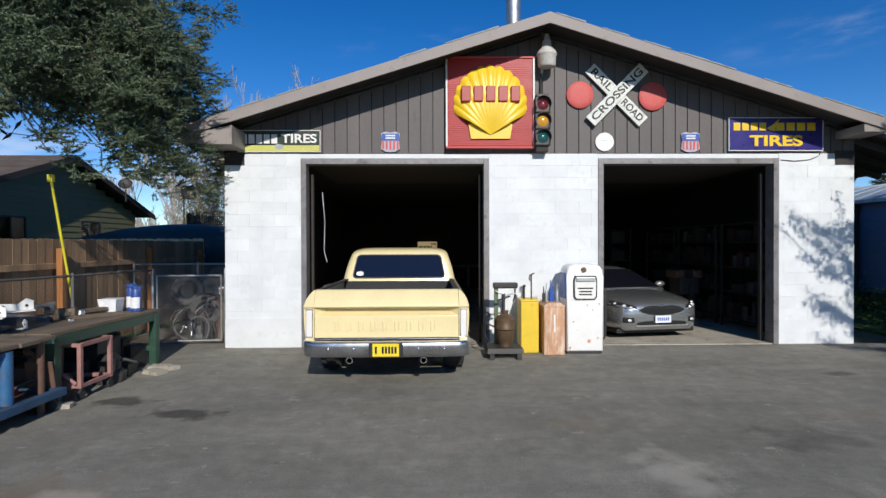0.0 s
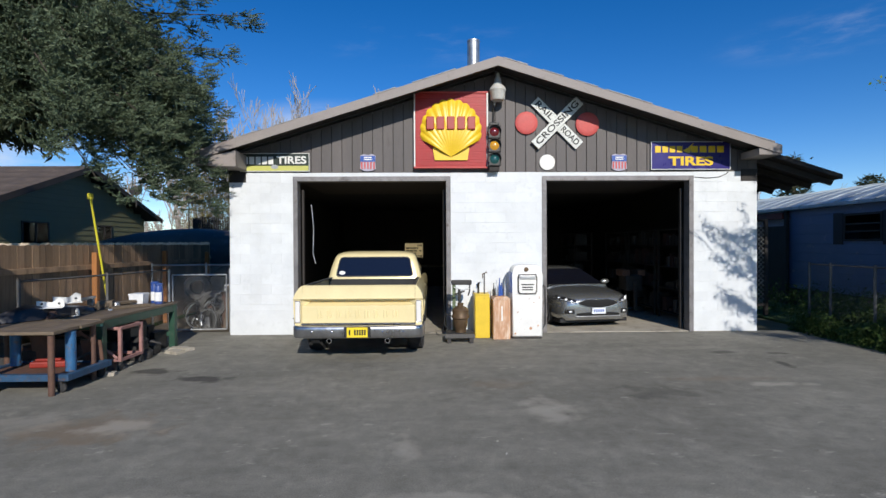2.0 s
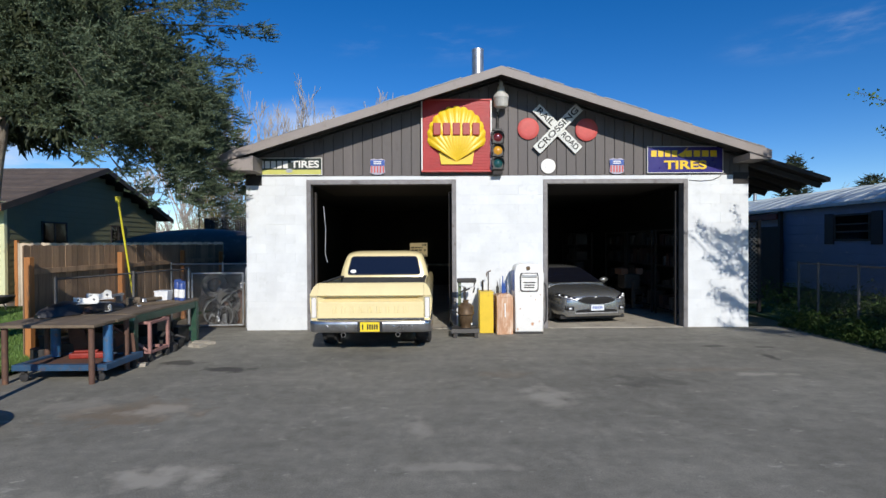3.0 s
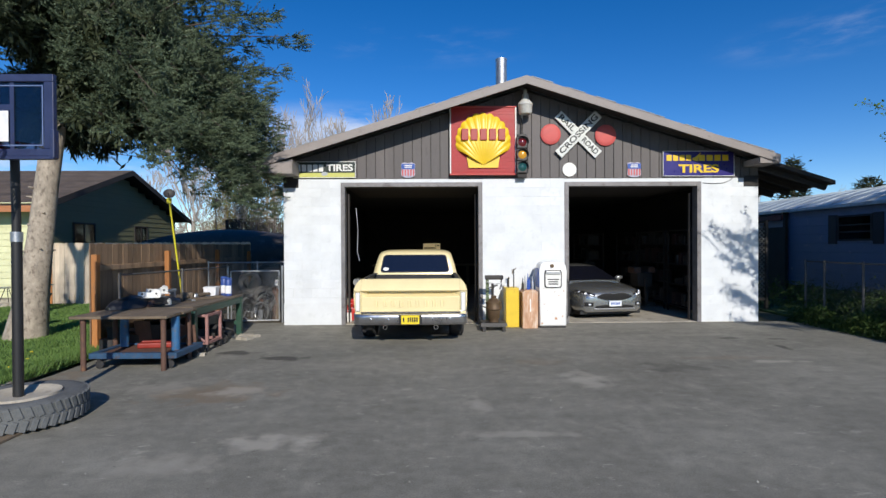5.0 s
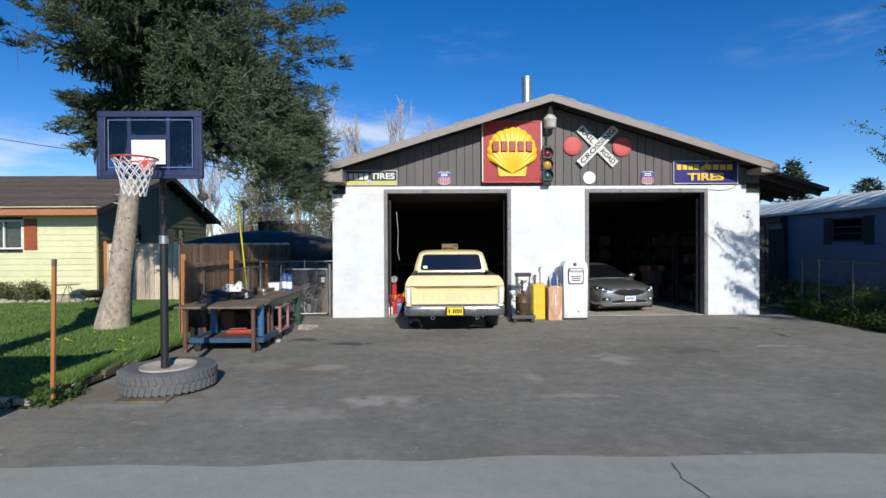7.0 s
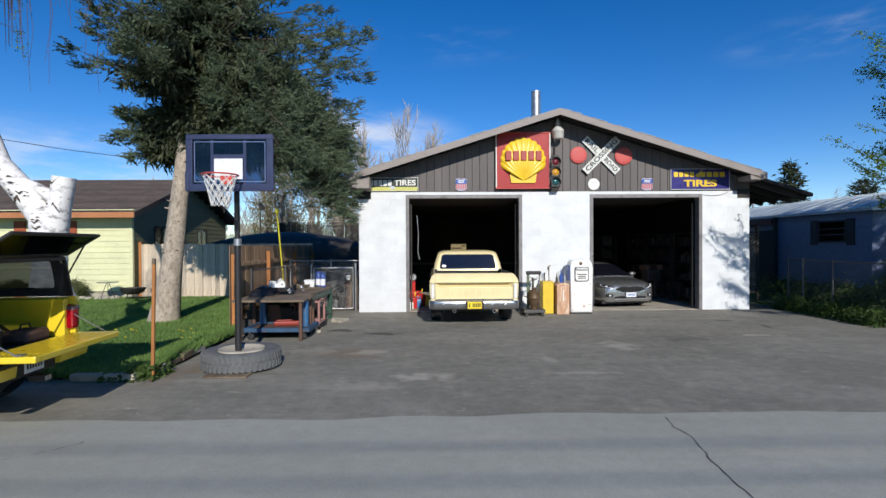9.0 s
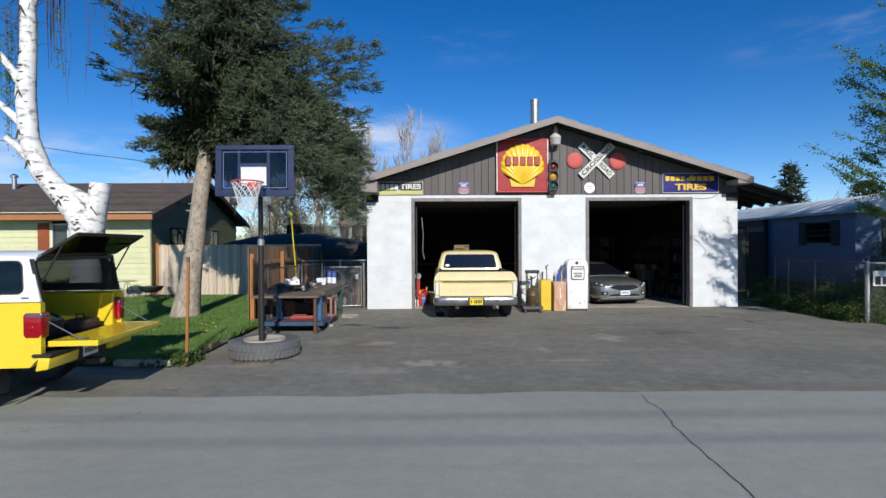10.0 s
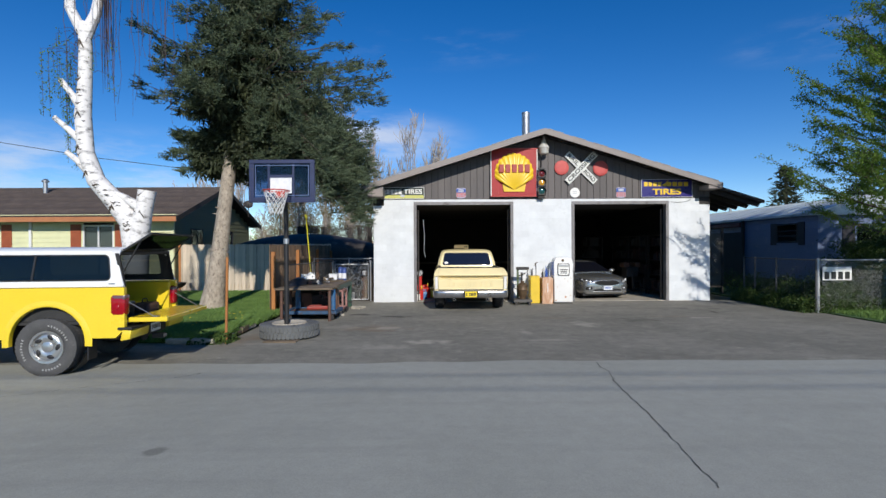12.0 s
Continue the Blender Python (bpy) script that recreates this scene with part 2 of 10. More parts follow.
M_oldrubber = rough_paint("weathered_tyre", (0.12, 0.125, 0.125), 0.9, 0, 0.25, 5, 60, 0.25, (0.07, 0.065, 0.06), 0.3)
M_grass_soil = rough_paint("lawn_soil", (0.055, 0.115, 0.03), 0.95, 0, 0.4, 1.2, 40, 0.3, (0.06, 0.045, 0.03), 0.5)
M_earth = rough_paint("dry_earth", (0.15, 0.125, 0.09), 0.95, 0, 0.35, 0.8, 30, 0.3, (0.08, 0.09, 0.04), 0.5)
M_far = rough_paint("far_ground", (0.12, 0.12, 0.07), 0.95, 0, 0.35, 0.05, 3, 0.3, (0.07, 0.09, 0.04), 0.0)
M_white = rough_paint("white_enamel", (0.8, 0.79, 0.76), 0.35, 0, 0.06, 5, 40, 0.12, (0.25, 0.14, 0.07), 0.05)


# ---- building tools ----
def add_box(bm, x0, x1, y0, y1, z0, z1, m=None, bevel=0.0):
    vs = [bm.verts.new(Vector((x, y, z)) if m is None else m @ Vector((x, y, z))) for x in (x0, x1) for y in (y0, y1) for z in (z0, z1)]
    fs = [bm.faces.new([vs[i] for i in q]) for q in ((0, 1, 3, 2), (4, 6, 7, 5), (0, 4, 5, 1), (2, 3, 7, 6), (0, 2, 6, 4), (1, 5, 7, 3))]
    if bevel:
        es = {e for f in fs for e in f.edges}
        bmesh.ops.bevel(bm, geom=list(es), offset=bevel, segments=2 if bevel > 0.004 else 1, affect="EDGES", profile=0.5)
    return vs


def add_tube(bm, points, radii, sides=10, cap=True):
    """A round bar through points; radii: one or one a point."""
    pts = [Vector(p) for p in points]
    if isinstance(radii, (int, float)):
        radii = [radii] * len(pts)
    rings, prev = [], None
    for i, p in enumerate(pts):
        d = (pts[min(i + 1, len(pts) - 1)] - pts[max(i - 1, 0)]).normalized()
        a = prev if prev is not None else (Vector((0, 0, 1)) if abs(d.z) < 0.9 else Vector((1, 0, 0)))
        u = (a - d * a.dot(d)).normalized()
        prev = u
        v = d.cross(u)
        rings.append([bm.verts.new(p + (u * math.cos(k) + v * math.sin(k)) * radii[i]) for k in (2 * math.pi * j / sides for j in range(sides))])
    for r, s in zip(rings, rings[1:]):
        for j in range(sides):
            bm.faces.new((r[j], r[(j + 1) % sides], s[(j + 1) % sides], s[j]))
    if cap:
        bm.faces.new(rings[0][::-1])
        bm.faces.new(rings[-1])


def add_lathe(bm, profile, m=None, sides=24, closed=False, caps=True):
    """Turns (radius, height) pairs round z."""
    m = m or Matrix()
    rings = [[bm.verts.new(m @ Vector((r * math.cos(k), r * math.sin(k), z))) for k in (2 * math.pi * j / sides for j in range(sides))] for r, z in profile]
    pairs = list(zip(rings, rings[1:])) + ([(rings[-1], rings[0])] if closed else [])
    for r, s in pairs:
        for j in range(sides):
            bm.faces.new((r[j], r[(j + 1) % sides], s[(j + 1) % sides], s[j]))
    if caps and not closed:
        if profile[0][0] > 1e-6:
            bm.faces.new(rings[0][::-1])
        if profile[-1][0] > 1e-6:
            bm.faces.new(rings[-1])


def add_prism(bm, outline, y0, y1, m=None):
    """An outline of (x, z) pairs pushed out from y0 to y1."""
    m = m or Matrix()
    a = [bm.verts.new(m @ Vector((x, y0, z))) for x, z in outline]
    b = [bm.verts.new(m @ Vector((x, y1, z))) for x, z in outline]
    bm.faces.new(a)
    bm.faces.new(b[::-1])
    for i in range(len(a)):
        j = (i + 1) % len(a)
        bm.faces.new((a[j], a[i], b[i], b[j]))


def add_loft(bm, sections, cap=True):
    """Joins rings of as many points each."""
    rings = [[bm.verts.new(Vector(p)) for p in s] for s in sections]
    k = len(rings[0])
    for r, s in zip(rings, rings[1:]):
        for j in range(k):
            bm.faces.new((r[j], r[(j + 1) % k], s[(j + 1) % k], s[j]))
    if cap:
        bm.faces.new(rings[0][::-1])
        bm.faces.new(rings[-1])


def mesh_of(bm, name, mat, smooth=False):
    bmesh.ops.remove_doubles(bm, verts=bm.verts, dist=1e-5)
    bmesh.ops.recalc_face_normals(bm, faces=bm.faces)
    me = bpy.data.meshes.new(name)
    bm.to_mesh(me)
    bm.free()
    me.materials.append(mat)
    if smooth:
        for p in me.polygons:
            p.use_smooth = True
        me.set_sharp_from_angle(angle=radians(smooth if smooth is not True else 35))
    return me


def part(name, bm, mat, parent=None, label="", smooth=False):
    ob = new(name, mesh_of(bm, name, mat, smooth))
    if parent is not None:
        ob.parent = parent
    if label:
        ob["label"] = label
    return ob


def thing(name, label, category, m=None, group="", kind=""):
    ob = new(name)
    ob.empty_display_size = 0.2
    if m is not None:
        ob.matrix_world = m
    return tagged(ob, label, category, group, kind)


def raw(name, verts, faces, mat, parent=None, smooth=False):
    me = bpy.data.meshes.new(name)
    me.from_pydata([tuple(v) for v in verts], [], [tuple(f) for f in faces])
    me.materials.append(mat)
    if smooth:
        me.shade_smooth()
    ob = new(name, me)
    if parent is not None:
        ob.parent = parent
    return ob


def box_part(name, dims, mat, parent=None, label="", bevel=0.004, m=None, smooth=False):
    bm = bmesh.new()
    add_box(bm, *dims, m=m, bevel=bevel)
    return part(name, bm, mat, parent, label, smooth)


def tube_part(name, points, r, mat, parent=None, label="", sides=10):
    bm = bmesh.new()
    add_tube(bm, points, r, sides)
    return part(name, bm, mat, parent, label, 40)


def letters(name, text, size, mat, m, parent, depth=0.004, width=None, bold=0.0):
    """Words in the built-in face, as a mesh; m: the place of the middle, text facing -y."""
    cu = bpy.data.curves.new(name, "FONT")
    cu.body, cu.size, cu.align_x, cu.align_y, cu.extrude = text, size, "CENTER", "CENTER", depth
    cu.offset = bold
    ob = new(name, cu)
    dg = bpy.context.evaluated_depsgraph_get()
    me = bpy.data.meshes.new_from_object(ob.evaluated_get(dg))
    bpy.data.objects.remove(ob)
    if width:
        xs = [v.co.x for v in me.vertices]
        k = width / (max(xs) - min(xs))
        for v in me.vertices:
            v.co.x *= k
    me.materials.clear()
    me.materials.append(mat)
    t = new(name, me)
    t.parent = parent
    t.matrix_local = m @ pose(0, 0, 0, 90, 0, 0)
    return t

# ---- ground ----
from mathutils import geometry


def sheet(name, outline, z, mat, thick=0.0, label="", category=""):
    bm = bmesh.new()
    top = [bm.verts.new((x, y, z)) for x, y in outline]
    for tri in geometry.tessellate_polygon([[Vector((x, y, 0)) for x, y in outline]]):
        bm.faces.new([top[i] for i in tri])
    if thick:
        low = [bm.verts.new((x, y, z - thick)) for x, y in outline]
        for i in range(len(top)):
            j = (i + 1) % len(top)
            bm.faces.new((top[i], low[i], low[j], top[j]))
    ob = part(name, bm, mat)
    for p in ob.data.polygons:
        if p.normal.z < -0.5:
            p.flip()
    return tagged(ob, label, category, kind="structure")


def wavy(x0, x1, y, step, amp, seed):
    k = int(abs(x1 - x0) / step)
    return [(x0 + (x1 - x0) * i / k, y + amp * noise.noise(Vector((x0 + (x1 - x0) * i / k, seed, 0)) * 1.1)) for i in range(k + 1)]


sheet("ground", [(-2500, -2500), (2500, -2500), (2500, 2500), (-2500, 2500)], -0.03, M_far, 0, "far flat ground with dry grass", "ground")
sheet("road", [(-150, -9.5), (150, -9.5)] + wavy(150, 9, 0.8, 3, 0.1, 3) + wavy(9, -9, 0.75, 0.25, 0.12, 5) + wavy(-9, -150, 0.55, 3, 0.1, 3), 0.004, M_road, 0.1,
      "worn light grey asphalt street with a long crack", "road")
sheet("driveway", [(-60, 0.3), (40, 0.3), (40, 1.4), (12, 1.5), (8.75, 3.0), (8.55, 9.18), (-4.5, 9.6), (-5.1, 6.4), (-5.0, 2.5), (-60, 2.35)], 0.0, M_drive, 0.1,
      "dark stained asphalt driveway in front of the garage", "driveway")
sheet("pavement", [(-5.3, 9.55), (-3.17, 9.55), (-3.17, 22), (-5.3, 22)], -0.004, M_earth, 0.05, "bare earth yard beside the garage", "ground")


# cracks in the street
def crack(points, w, z, seed):
    bm = bmesh.new()
    pts, rnd = [], random.Random(seed)
    for a, b in zip(points, points[1:]):
        k = max(2, int((Vector(b) - Vector(a)).length / 0.07))
        pts += [Vector(a).lerp(Vector(b), i / k) for i in range(k)]
    last = None
    for i, p in enumerate(pts):
        j = Vector((rnd.uniform(-1, 1), rnd.uniform(-1, 1))) * 0.014
        ww = w * rnd.uniform(0.3, 1.0)
        cur = (bm.verts.new((p.x + j.x - ww, p.y + j.y, z)), bm.verts.new((p.x + j.x + ww, p.y + j.y + ww * 0.6, z)))
        if last:
            bm.faces.new((last[0], last[1], cur[1], cur[0]))
        last = cur
    return bm


crack_ob = part("crack", crack([(1.24, 0.62), (1.19, 0.35), (1.23, 0.05), (1.12, -0.5), (1.07, -1.4), (0.99, -2.4), (0.89, -3.4)], 0.0075, 0.008, 1), M_crack)
tagged(crack_ob, "long dark crack across the street", "crack", kind="structure")
crack_two = part("crack", crack([(-6.6, -1.2), (-5.4, -0.5), (-4.6, -0.15), (-4.3, 0.2)], 0.01, 0.008, 2), M_crack)
tagged(crack_two, "thin crack across the street", "crack", kind="structure")


# ---- the garage ----
WY = 9.18                                           # front face of the block wall
WL, WR, WT = -3.16, 7.38, 3.21
D1, D2 = (-1.905, 1.215), (3.04, 6.09)              # rough openings, outside of the steel frames
DT = 3.13
BACK = 20.5


def roof_z(x):
    return 5.265 - 0.3106 * abs(x - 2.1)


wall = tagged(new("wall_south"), "white painted concrete block front wall of the garage", "wall", kind="structure")
for a, b in ((WL, D1[0]), (D1[1], D2[0]), (D2[1], WR)):
    box_part("wall_core", (a + 0.004, b - 0.004, WY + 0.004, WY + 0.2, 0, WT - 0.004), M_mortar, wall, bevel=0)
for a, b in (D1, D2):
    box_part("lintel", (a, b, WY + 0.002, WY + 0.2, DT, WT - 0.003), M_block, wall, bevel=0.003)
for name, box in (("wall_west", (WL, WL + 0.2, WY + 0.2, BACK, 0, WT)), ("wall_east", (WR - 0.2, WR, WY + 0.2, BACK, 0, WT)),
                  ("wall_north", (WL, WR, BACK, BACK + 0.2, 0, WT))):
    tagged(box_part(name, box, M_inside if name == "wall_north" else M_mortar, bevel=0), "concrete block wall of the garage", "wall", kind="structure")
# Linings and ceiling carry the shade of the bays as colour.
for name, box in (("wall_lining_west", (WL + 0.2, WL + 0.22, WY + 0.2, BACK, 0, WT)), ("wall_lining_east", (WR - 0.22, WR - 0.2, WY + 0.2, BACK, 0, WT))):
    tagged(box_part(name, box, M_inside, bevel=0), "near-black inner wall of the garage with indoor shade in its colour", "wall", kind="structure")
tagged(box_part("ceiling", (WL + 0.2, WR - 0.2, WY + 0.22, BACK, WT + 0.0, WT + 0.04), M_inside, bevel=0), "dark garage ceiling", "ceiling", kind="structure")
tagged(box_part("floor", (WL + 0.2, WR - 0.2, WY + 0.0, BACK, -0.1, 0.012), M_slab, bevel=0.004), "bare stained concrete garage floor", "floor", kind="structure")
box_part("base_coat", (WL - 0.004, D1[0] - 0.002, WY - 0.009, WY - 0.003, 0, 0.485), M_block, wall, bevel=0.002)

# gable of vertical boards with dark grooves between them
gable = tagged(new("wall_gable"), "grey-brown grooved board gable above the doors", "wall", kind="structure")
bm = bmesh.new()
add_prism(bm, [(WL, WT), (WR, WT), (WR, roof_z(WR) - 0.12), (2.12, roof_z(2.12) - 0.12), (WL, roof_z(WL) - 0.12)], WY + 0.03, WY + 0.15)
part("backing", bm, M_dark, gable)
GB = 0.203
x = WL
while x < WR - 0.02:
    x1 = min(x + GB - 0.015, WR)
    bm = bmesh.new()
    pts = [(x, WT + 0.005), (x1, WT + 0.005), (x1, roof_z(x1) - 0.1)] + ([(2.12, roof_z(2.12) - 0.1)] if x < 2.12 < x1 else []) + [(x, roof_z(x) - 0.1)]
    add_prism(bm, pts, WY + 0.004, WY + 0.03)
    part("board", bm, M_brown, gable)
    x += GB

# roof: two slopes with a wide barge board in front; the east slope runs on over a lean-to
OV = 0.64
rnd_edge = random.Random(8)
FY = WY - OV
roof = tagged(new("roof"), "low gable roof with weathered sheeting and a taupe barge board", "roof", kind="structure")
EL, ER, EX = -3.69, 7.46, 9.05
bm = bmesh.new()
for a, b, y in ((EL, 2.1, FY + 0.03), (2.1, ER, FY + 0.03)):
    add_prism(bm, [(a, roof_z(a) - 0.02), (b, roof_z(b) - 0.02), (b, roof_z(b) + 0.03), (a, roof_z(a) + 0.03)], y, BACK + 0.4)
part("roof_sheet", bm, M_roof, roof)
bm = bmesh.new()
add_prism(bm, [(ER, roof_z(ER) - 0.06), (EX, roof_z(EX) - 0.06), (EX, roof_z(EX) + 0.03), (ER, roof_z(ER) + 0.03)], WY - 0.1, BACK + 0.4)
part("lean_to_sheet", bm, M_dark, roof, "dark lean-to roof sheet")
for s, a, b in ((0, EL, 2.1), (1, 2.1, ER)):
    bm = bmesh.new()
    add_prism(bm, [(a, roof_z(a) - 0.15), (b, roof_z(b) - 0.15), (b, roof_z(b) + 0.02), (a, roof_z(a) + 0.02)], FY, FY + 0.03)
    part("barge_board", bm, M_fascia, roof)
    # Soffit coloured near black: the shade under the overhang is in the colour.
    bm = bmesh.new()
    add_prism(bm, [(a, roof_z(a) - 0.045), (b, roof_z(b) - 0.045), (b, roof_z(b) - 0.022), (a, roof_z(a) - 0.022)], FY + 0.031, WY - 0.016)
    part("soffit", bm, M_dark, roof, "soffit boards near black with eave shade in their colour")
    x = a + 0.1
    while x < b - 0.3:
        w = rnd_edge.uniform(0.1, 0.45)
        x1 = min(b, x + w)
        if rnd_edge.random() < 0.4:
            bm = bmesh.new()
            add_prism(bm, [(x, roof_z(x) + 0.021), (x1, roof_z(x1) + 0.021), (x1, roof_z(x1) + 0.032 + rnd_edge.uniform(0, 0.014)), (x, roof_z(x) + 0.034)], FY - 0.01, FY + 0.1)
            part("drip_edge", bm, M_roof, roof, "bent metal drip edge")
        x = x1
# closed eave box in the west, open rafter tails in the east
bm = bmesh.new()
add_prism(bm, [(EL, roof_z(EL) - 0.15), (WL - 0.0, roof_z(EL) - 0.215), (WL + 0.36, roof_z(EL) - 0.215), (WL + 0.36, roof_z(WL) - 0.09), (EL, roof_z(EL) - 0.1)], FY + 0.031, WY - 0.016)
part("eave_return", bm, M_fascia, roof)
bm = bmesh.new()
add_prism(bm, [(EL, roof_z(EL) - 0.12), (EL + 0.03, roof_z(EL) - 0.12), (EL + 0.03, roof_z(EL) - 0.02), (EL, roof_z(EL) - 0.02)], FY + 0.031, BACK)
part("gutter_board", bm, M_fascia, roof)
bm = bmesh.new()
add_prism(bm, [(ER - 0.42, roof_z(ER) - 0.155), (ER, roof_z(ER) - 0.155), (ER, roof_z(ER) - 0.03), (ER - 0.42, roof_z(ER) - 0.03)], FY + 0.031, WY - 0.016)
part("eave_return", bm, M_fascia, roof)
for i in range(9):
    y = WY + 0.1 + i * 0.61
    bm = bmesh.new()
    add_prism(bm, [(WR, roof_z(WR) - 0.2), (EX - 0.08, roof_z(EX) - 0.17), (EX - 0.02, roof_z(EX) - 0.07), (WR, roof_z(WR) - 0.07)], y, y + 0.05)
    part("rafter", bm, M_dark, roof)
box_part("beam", (EX - 0.35, EX - 0.25, WY + 3.0, BACK, 2.78, 2.92), M_dark, roof)
for y in (WY + 6.5, WY + 9.0):
    box_part("post", (EX - 0.35, EX - 0.25, y, y + 0.1, 0, 2.78), M_dark, roof)
# dark plates where the gable meets the corners, mostly eave shadow put in as colour
for a, b in ((WL, WL + 0.33), (WR - 0.33, WR)):
    box_part("corner_blocking", (a, b, WY - 0.012, WY + 0.003, 3.02, WT + 0.05), M_dark, gable)

# steel door frames
for k, (a, b) in enumerate((D1, D2)):
    fr = tagged(new("door_%d" % (k + 1)), "open garage doorway with a grey steel channel frame", "doorway", kind="structure")
    box_part("jamb", (a, a + 0.09, WY - 0.02, WY + 0.21, 0, DT), M_frame, fr)
    box_part("jamb", (b - 0.09, b, WY - 0.02, WY + 0.21, 0, DT), M_frame, fr)
    box_part("head", (a + 0.09, b - 0.09, WY - 0.02, WY + 0.21, DT - 0.095, DT), M_frame, fr)
    for x in (a + 0.11, b - 0.15):
        box_part("track", (x, x + 0.04, WY + 0.24, WY + 0.32, 0.02, 2.9), M_dark, fr, bevel=0.003)
    box_part("raised_door", (a + 0.05, b - 0.05, WY + 0.3, WY + 2.9, 3.06, 3.12), M_dark, fr, "raised overhead door under the ceiling")

# chimney
flue = thing("chimney_pipe", "galvanised flue pipe rising through the roof", "chimney", pose(1.74, 9.9, 5.2))
bm = bmesh.new()
add_lathe(bm, [(0.13, -0.2), (0.13, 0.86), (0.135, 0.86), (0.135, 0.9), (0.1, 0.9)], sides=20)
part("pipe", bm, M_galv, flue, smooth=40)
bm = bmesh.new()
add_lathe(bm, [(0.24, -0.02), (0.15, 0.12), (0.138, 0.12)], sides=20)
part("flashing", bm, M_galv, flue, smooth=40)

# ---- signs and fittings on the gable ----
M_red = rough_paint("red_sign_paint", (0.42, 0.025, 0.025), 0.45, 0, 0.12, 4, 50, 0.0)
M_redfade = rough_paint("faded_red_paint", (0.55, 0.09, 0.08), 0.6, 0, 0.12, 6, 50, 0.12, (0.45, 0.2, 0.17))
M_yellow = rough_paint("yellow_sign_plastic", (0.8, 0.52, 0.02), 0.4, 0, 0.08, 3, 40, 0.0)
M_yellowpaint = rough_paint("yellow_can_paint", (0.72, 0.5, 0.03), 0.5, 0, 0.12, 5, 50, 0.1, (0.3, 0.16, 0.04))
M_navy = rough_paint("navy_enamel", (0.03, 0.022, 0.17), 0.3, 0, 0.15, 4, 40, 0.05)
M_signwhite = rough_paint("white_sign_paint", (0.75, 0.74, 0.7), 0.5, 0, 0.08, 6, 60, 0.15, (0.45, 0.4, 0.33))
M_signblack = plain("black_sign_paint", (0.012, 0.013, 0.012), 0.5)
M_signgreen = rough_paint("dark_green_enamel", (0.02, 0.03, 0.022), 0.4, 0, 0.2, 5, 50, 0.1)
M_lime = rough_paint("faded_lime_enamel", (0.55, 0.54, 0.14), 0.4, 0, 0.1, 5, 50, 0.05)
M_blue = rough_paint("blue_enamel", (0.03, 0.09, 0.36), 0.4, 0, 0.15, 6, 50, 0.05)
M_lettersred = plain("dark_red_letters", (0.35, 0.03, 0.02), 0.45)
M_alu = rough_paint("dull_aluminium", (0.5, 0.5, 0.5), 0.4, 0.7, 0.15, 6, 50, 0.1, (0.25, 0.24, 0.22))


def lens_mat(name, col, coat=0.6):
    m, n, l, b = nodes_of(name)
    b.inputs["Base Color"].default_value = (*col, 1)
    b.inputs["Roughness"].default_value = 0.15
    b.inputs["Coat Weight"].default_value = coat
    bump(n, l, b, noise_node(n, l, 90, 1), 0.5 * coat, 0.004)
    return m


def face_at(x, z, y=WY - 0.016):
    return pose(x, y, z)


def board_sign(name, label, w, h, mat, edge, m, frame_w=0.012, thick=0.025):
    t = thing(name, label, "sign", m)
    box_part("panel", (-w / 2 + frame_w, w / 2 - frame_w, -thick, 0, -h / 2 + frame_w, h / 2 - frame_w), mat, t, bevel=0.002)
    for d in ((-w / 2, w / 2, -thick - 0.006, 0, h / 2 - frame_w, h / 2), (-w / 2, w / 2, -thick - 0.006, 0, -h / 2, -h / 2 + frame_w),
              (-w / 2, -w / 2 + frame_w, -thick - 0.006, 0, -h / 2 + frame_w, h / 2 - frame_w), (w / 2 - frame_w, w / 2, -thick - 0.006, 0, -h / 2 + frame_w, h / 2 - frame_w)):
        box_part("border", d, edge, t, bevel=0.002)
    return t


def bars(t, x0, x1, z0, z1, count, mat, y=-0.03, shear=0.0, gap=0.22):
    """Blocks in place of a name."""
    w = (x1 - x0) / count
    for i in range(count):
        bm = bmesh.new()
        a = x0 + i * w
        add_box(bm, a, a + w * (1 - gap), y - 0.003, y + 0.004, z0, z1, bevel=0.0015)
        part("bar", bm, mat, t)


# tyre dealer's sign, west
g = board_sign("tire_sign", "dark green and lime tire sign with white lettering", 1.36, 0.36, M_signgreen, M_signwhite, face_at(-2.25, 3.41))
box_part("stripe", (-0.66, 0.66, -0.031, -0.024, -0.166, -0.07), M_lime, g, bevel=0.001)
bars(g, -0.62, 0.0, -0.04, 0.11, 5, M_signwhite)
letters("lettering", "TIRES", 0.2, M_signwhite, pose(0.33, -0.03, 0.035), g, width=0.58, bold=0.005)
bm = bmesh.new()
add_lathe(bm, [(0.0, 0), (0.06, 0), (0.06, 0.006), (0.0, 0.006)], pose(0.0, -0.03, -0.09, 90) @ Matrix.Diagonal((1.2, 0.7, 1, 1)), 20)
part("emblem", bm, M_galv, g)

# tyre dealer's sign, east
g = board_sign("tire_sign", "navy enamel tire sign with yellow lettering", 1.6, 0.56, M_navy, M_signwhite, face_at(6.02, 3.525))
bars(g, -0.72, -0.14, 0.06, 0.19, 4, M_yellow)
bars(g, 0.0, 0.7, 0.06, 0.19, 4, M_yellow)
letters("lettering", "TIRES", 0.24, M_yellow, pose(0.0, -0.03, -0.12), g, width=0.9, bold=0.008)
bm = bmesh.new()
add_prism(bm, [(-0.16, 0.1), (-0.05, 0.16), (0.06, 0.26), (0.0, 0.16), (-0.02, 0.05), (-0.1, 0.06)], -0.034, -0.026)
part("emblem", bm, M_yellow, g)

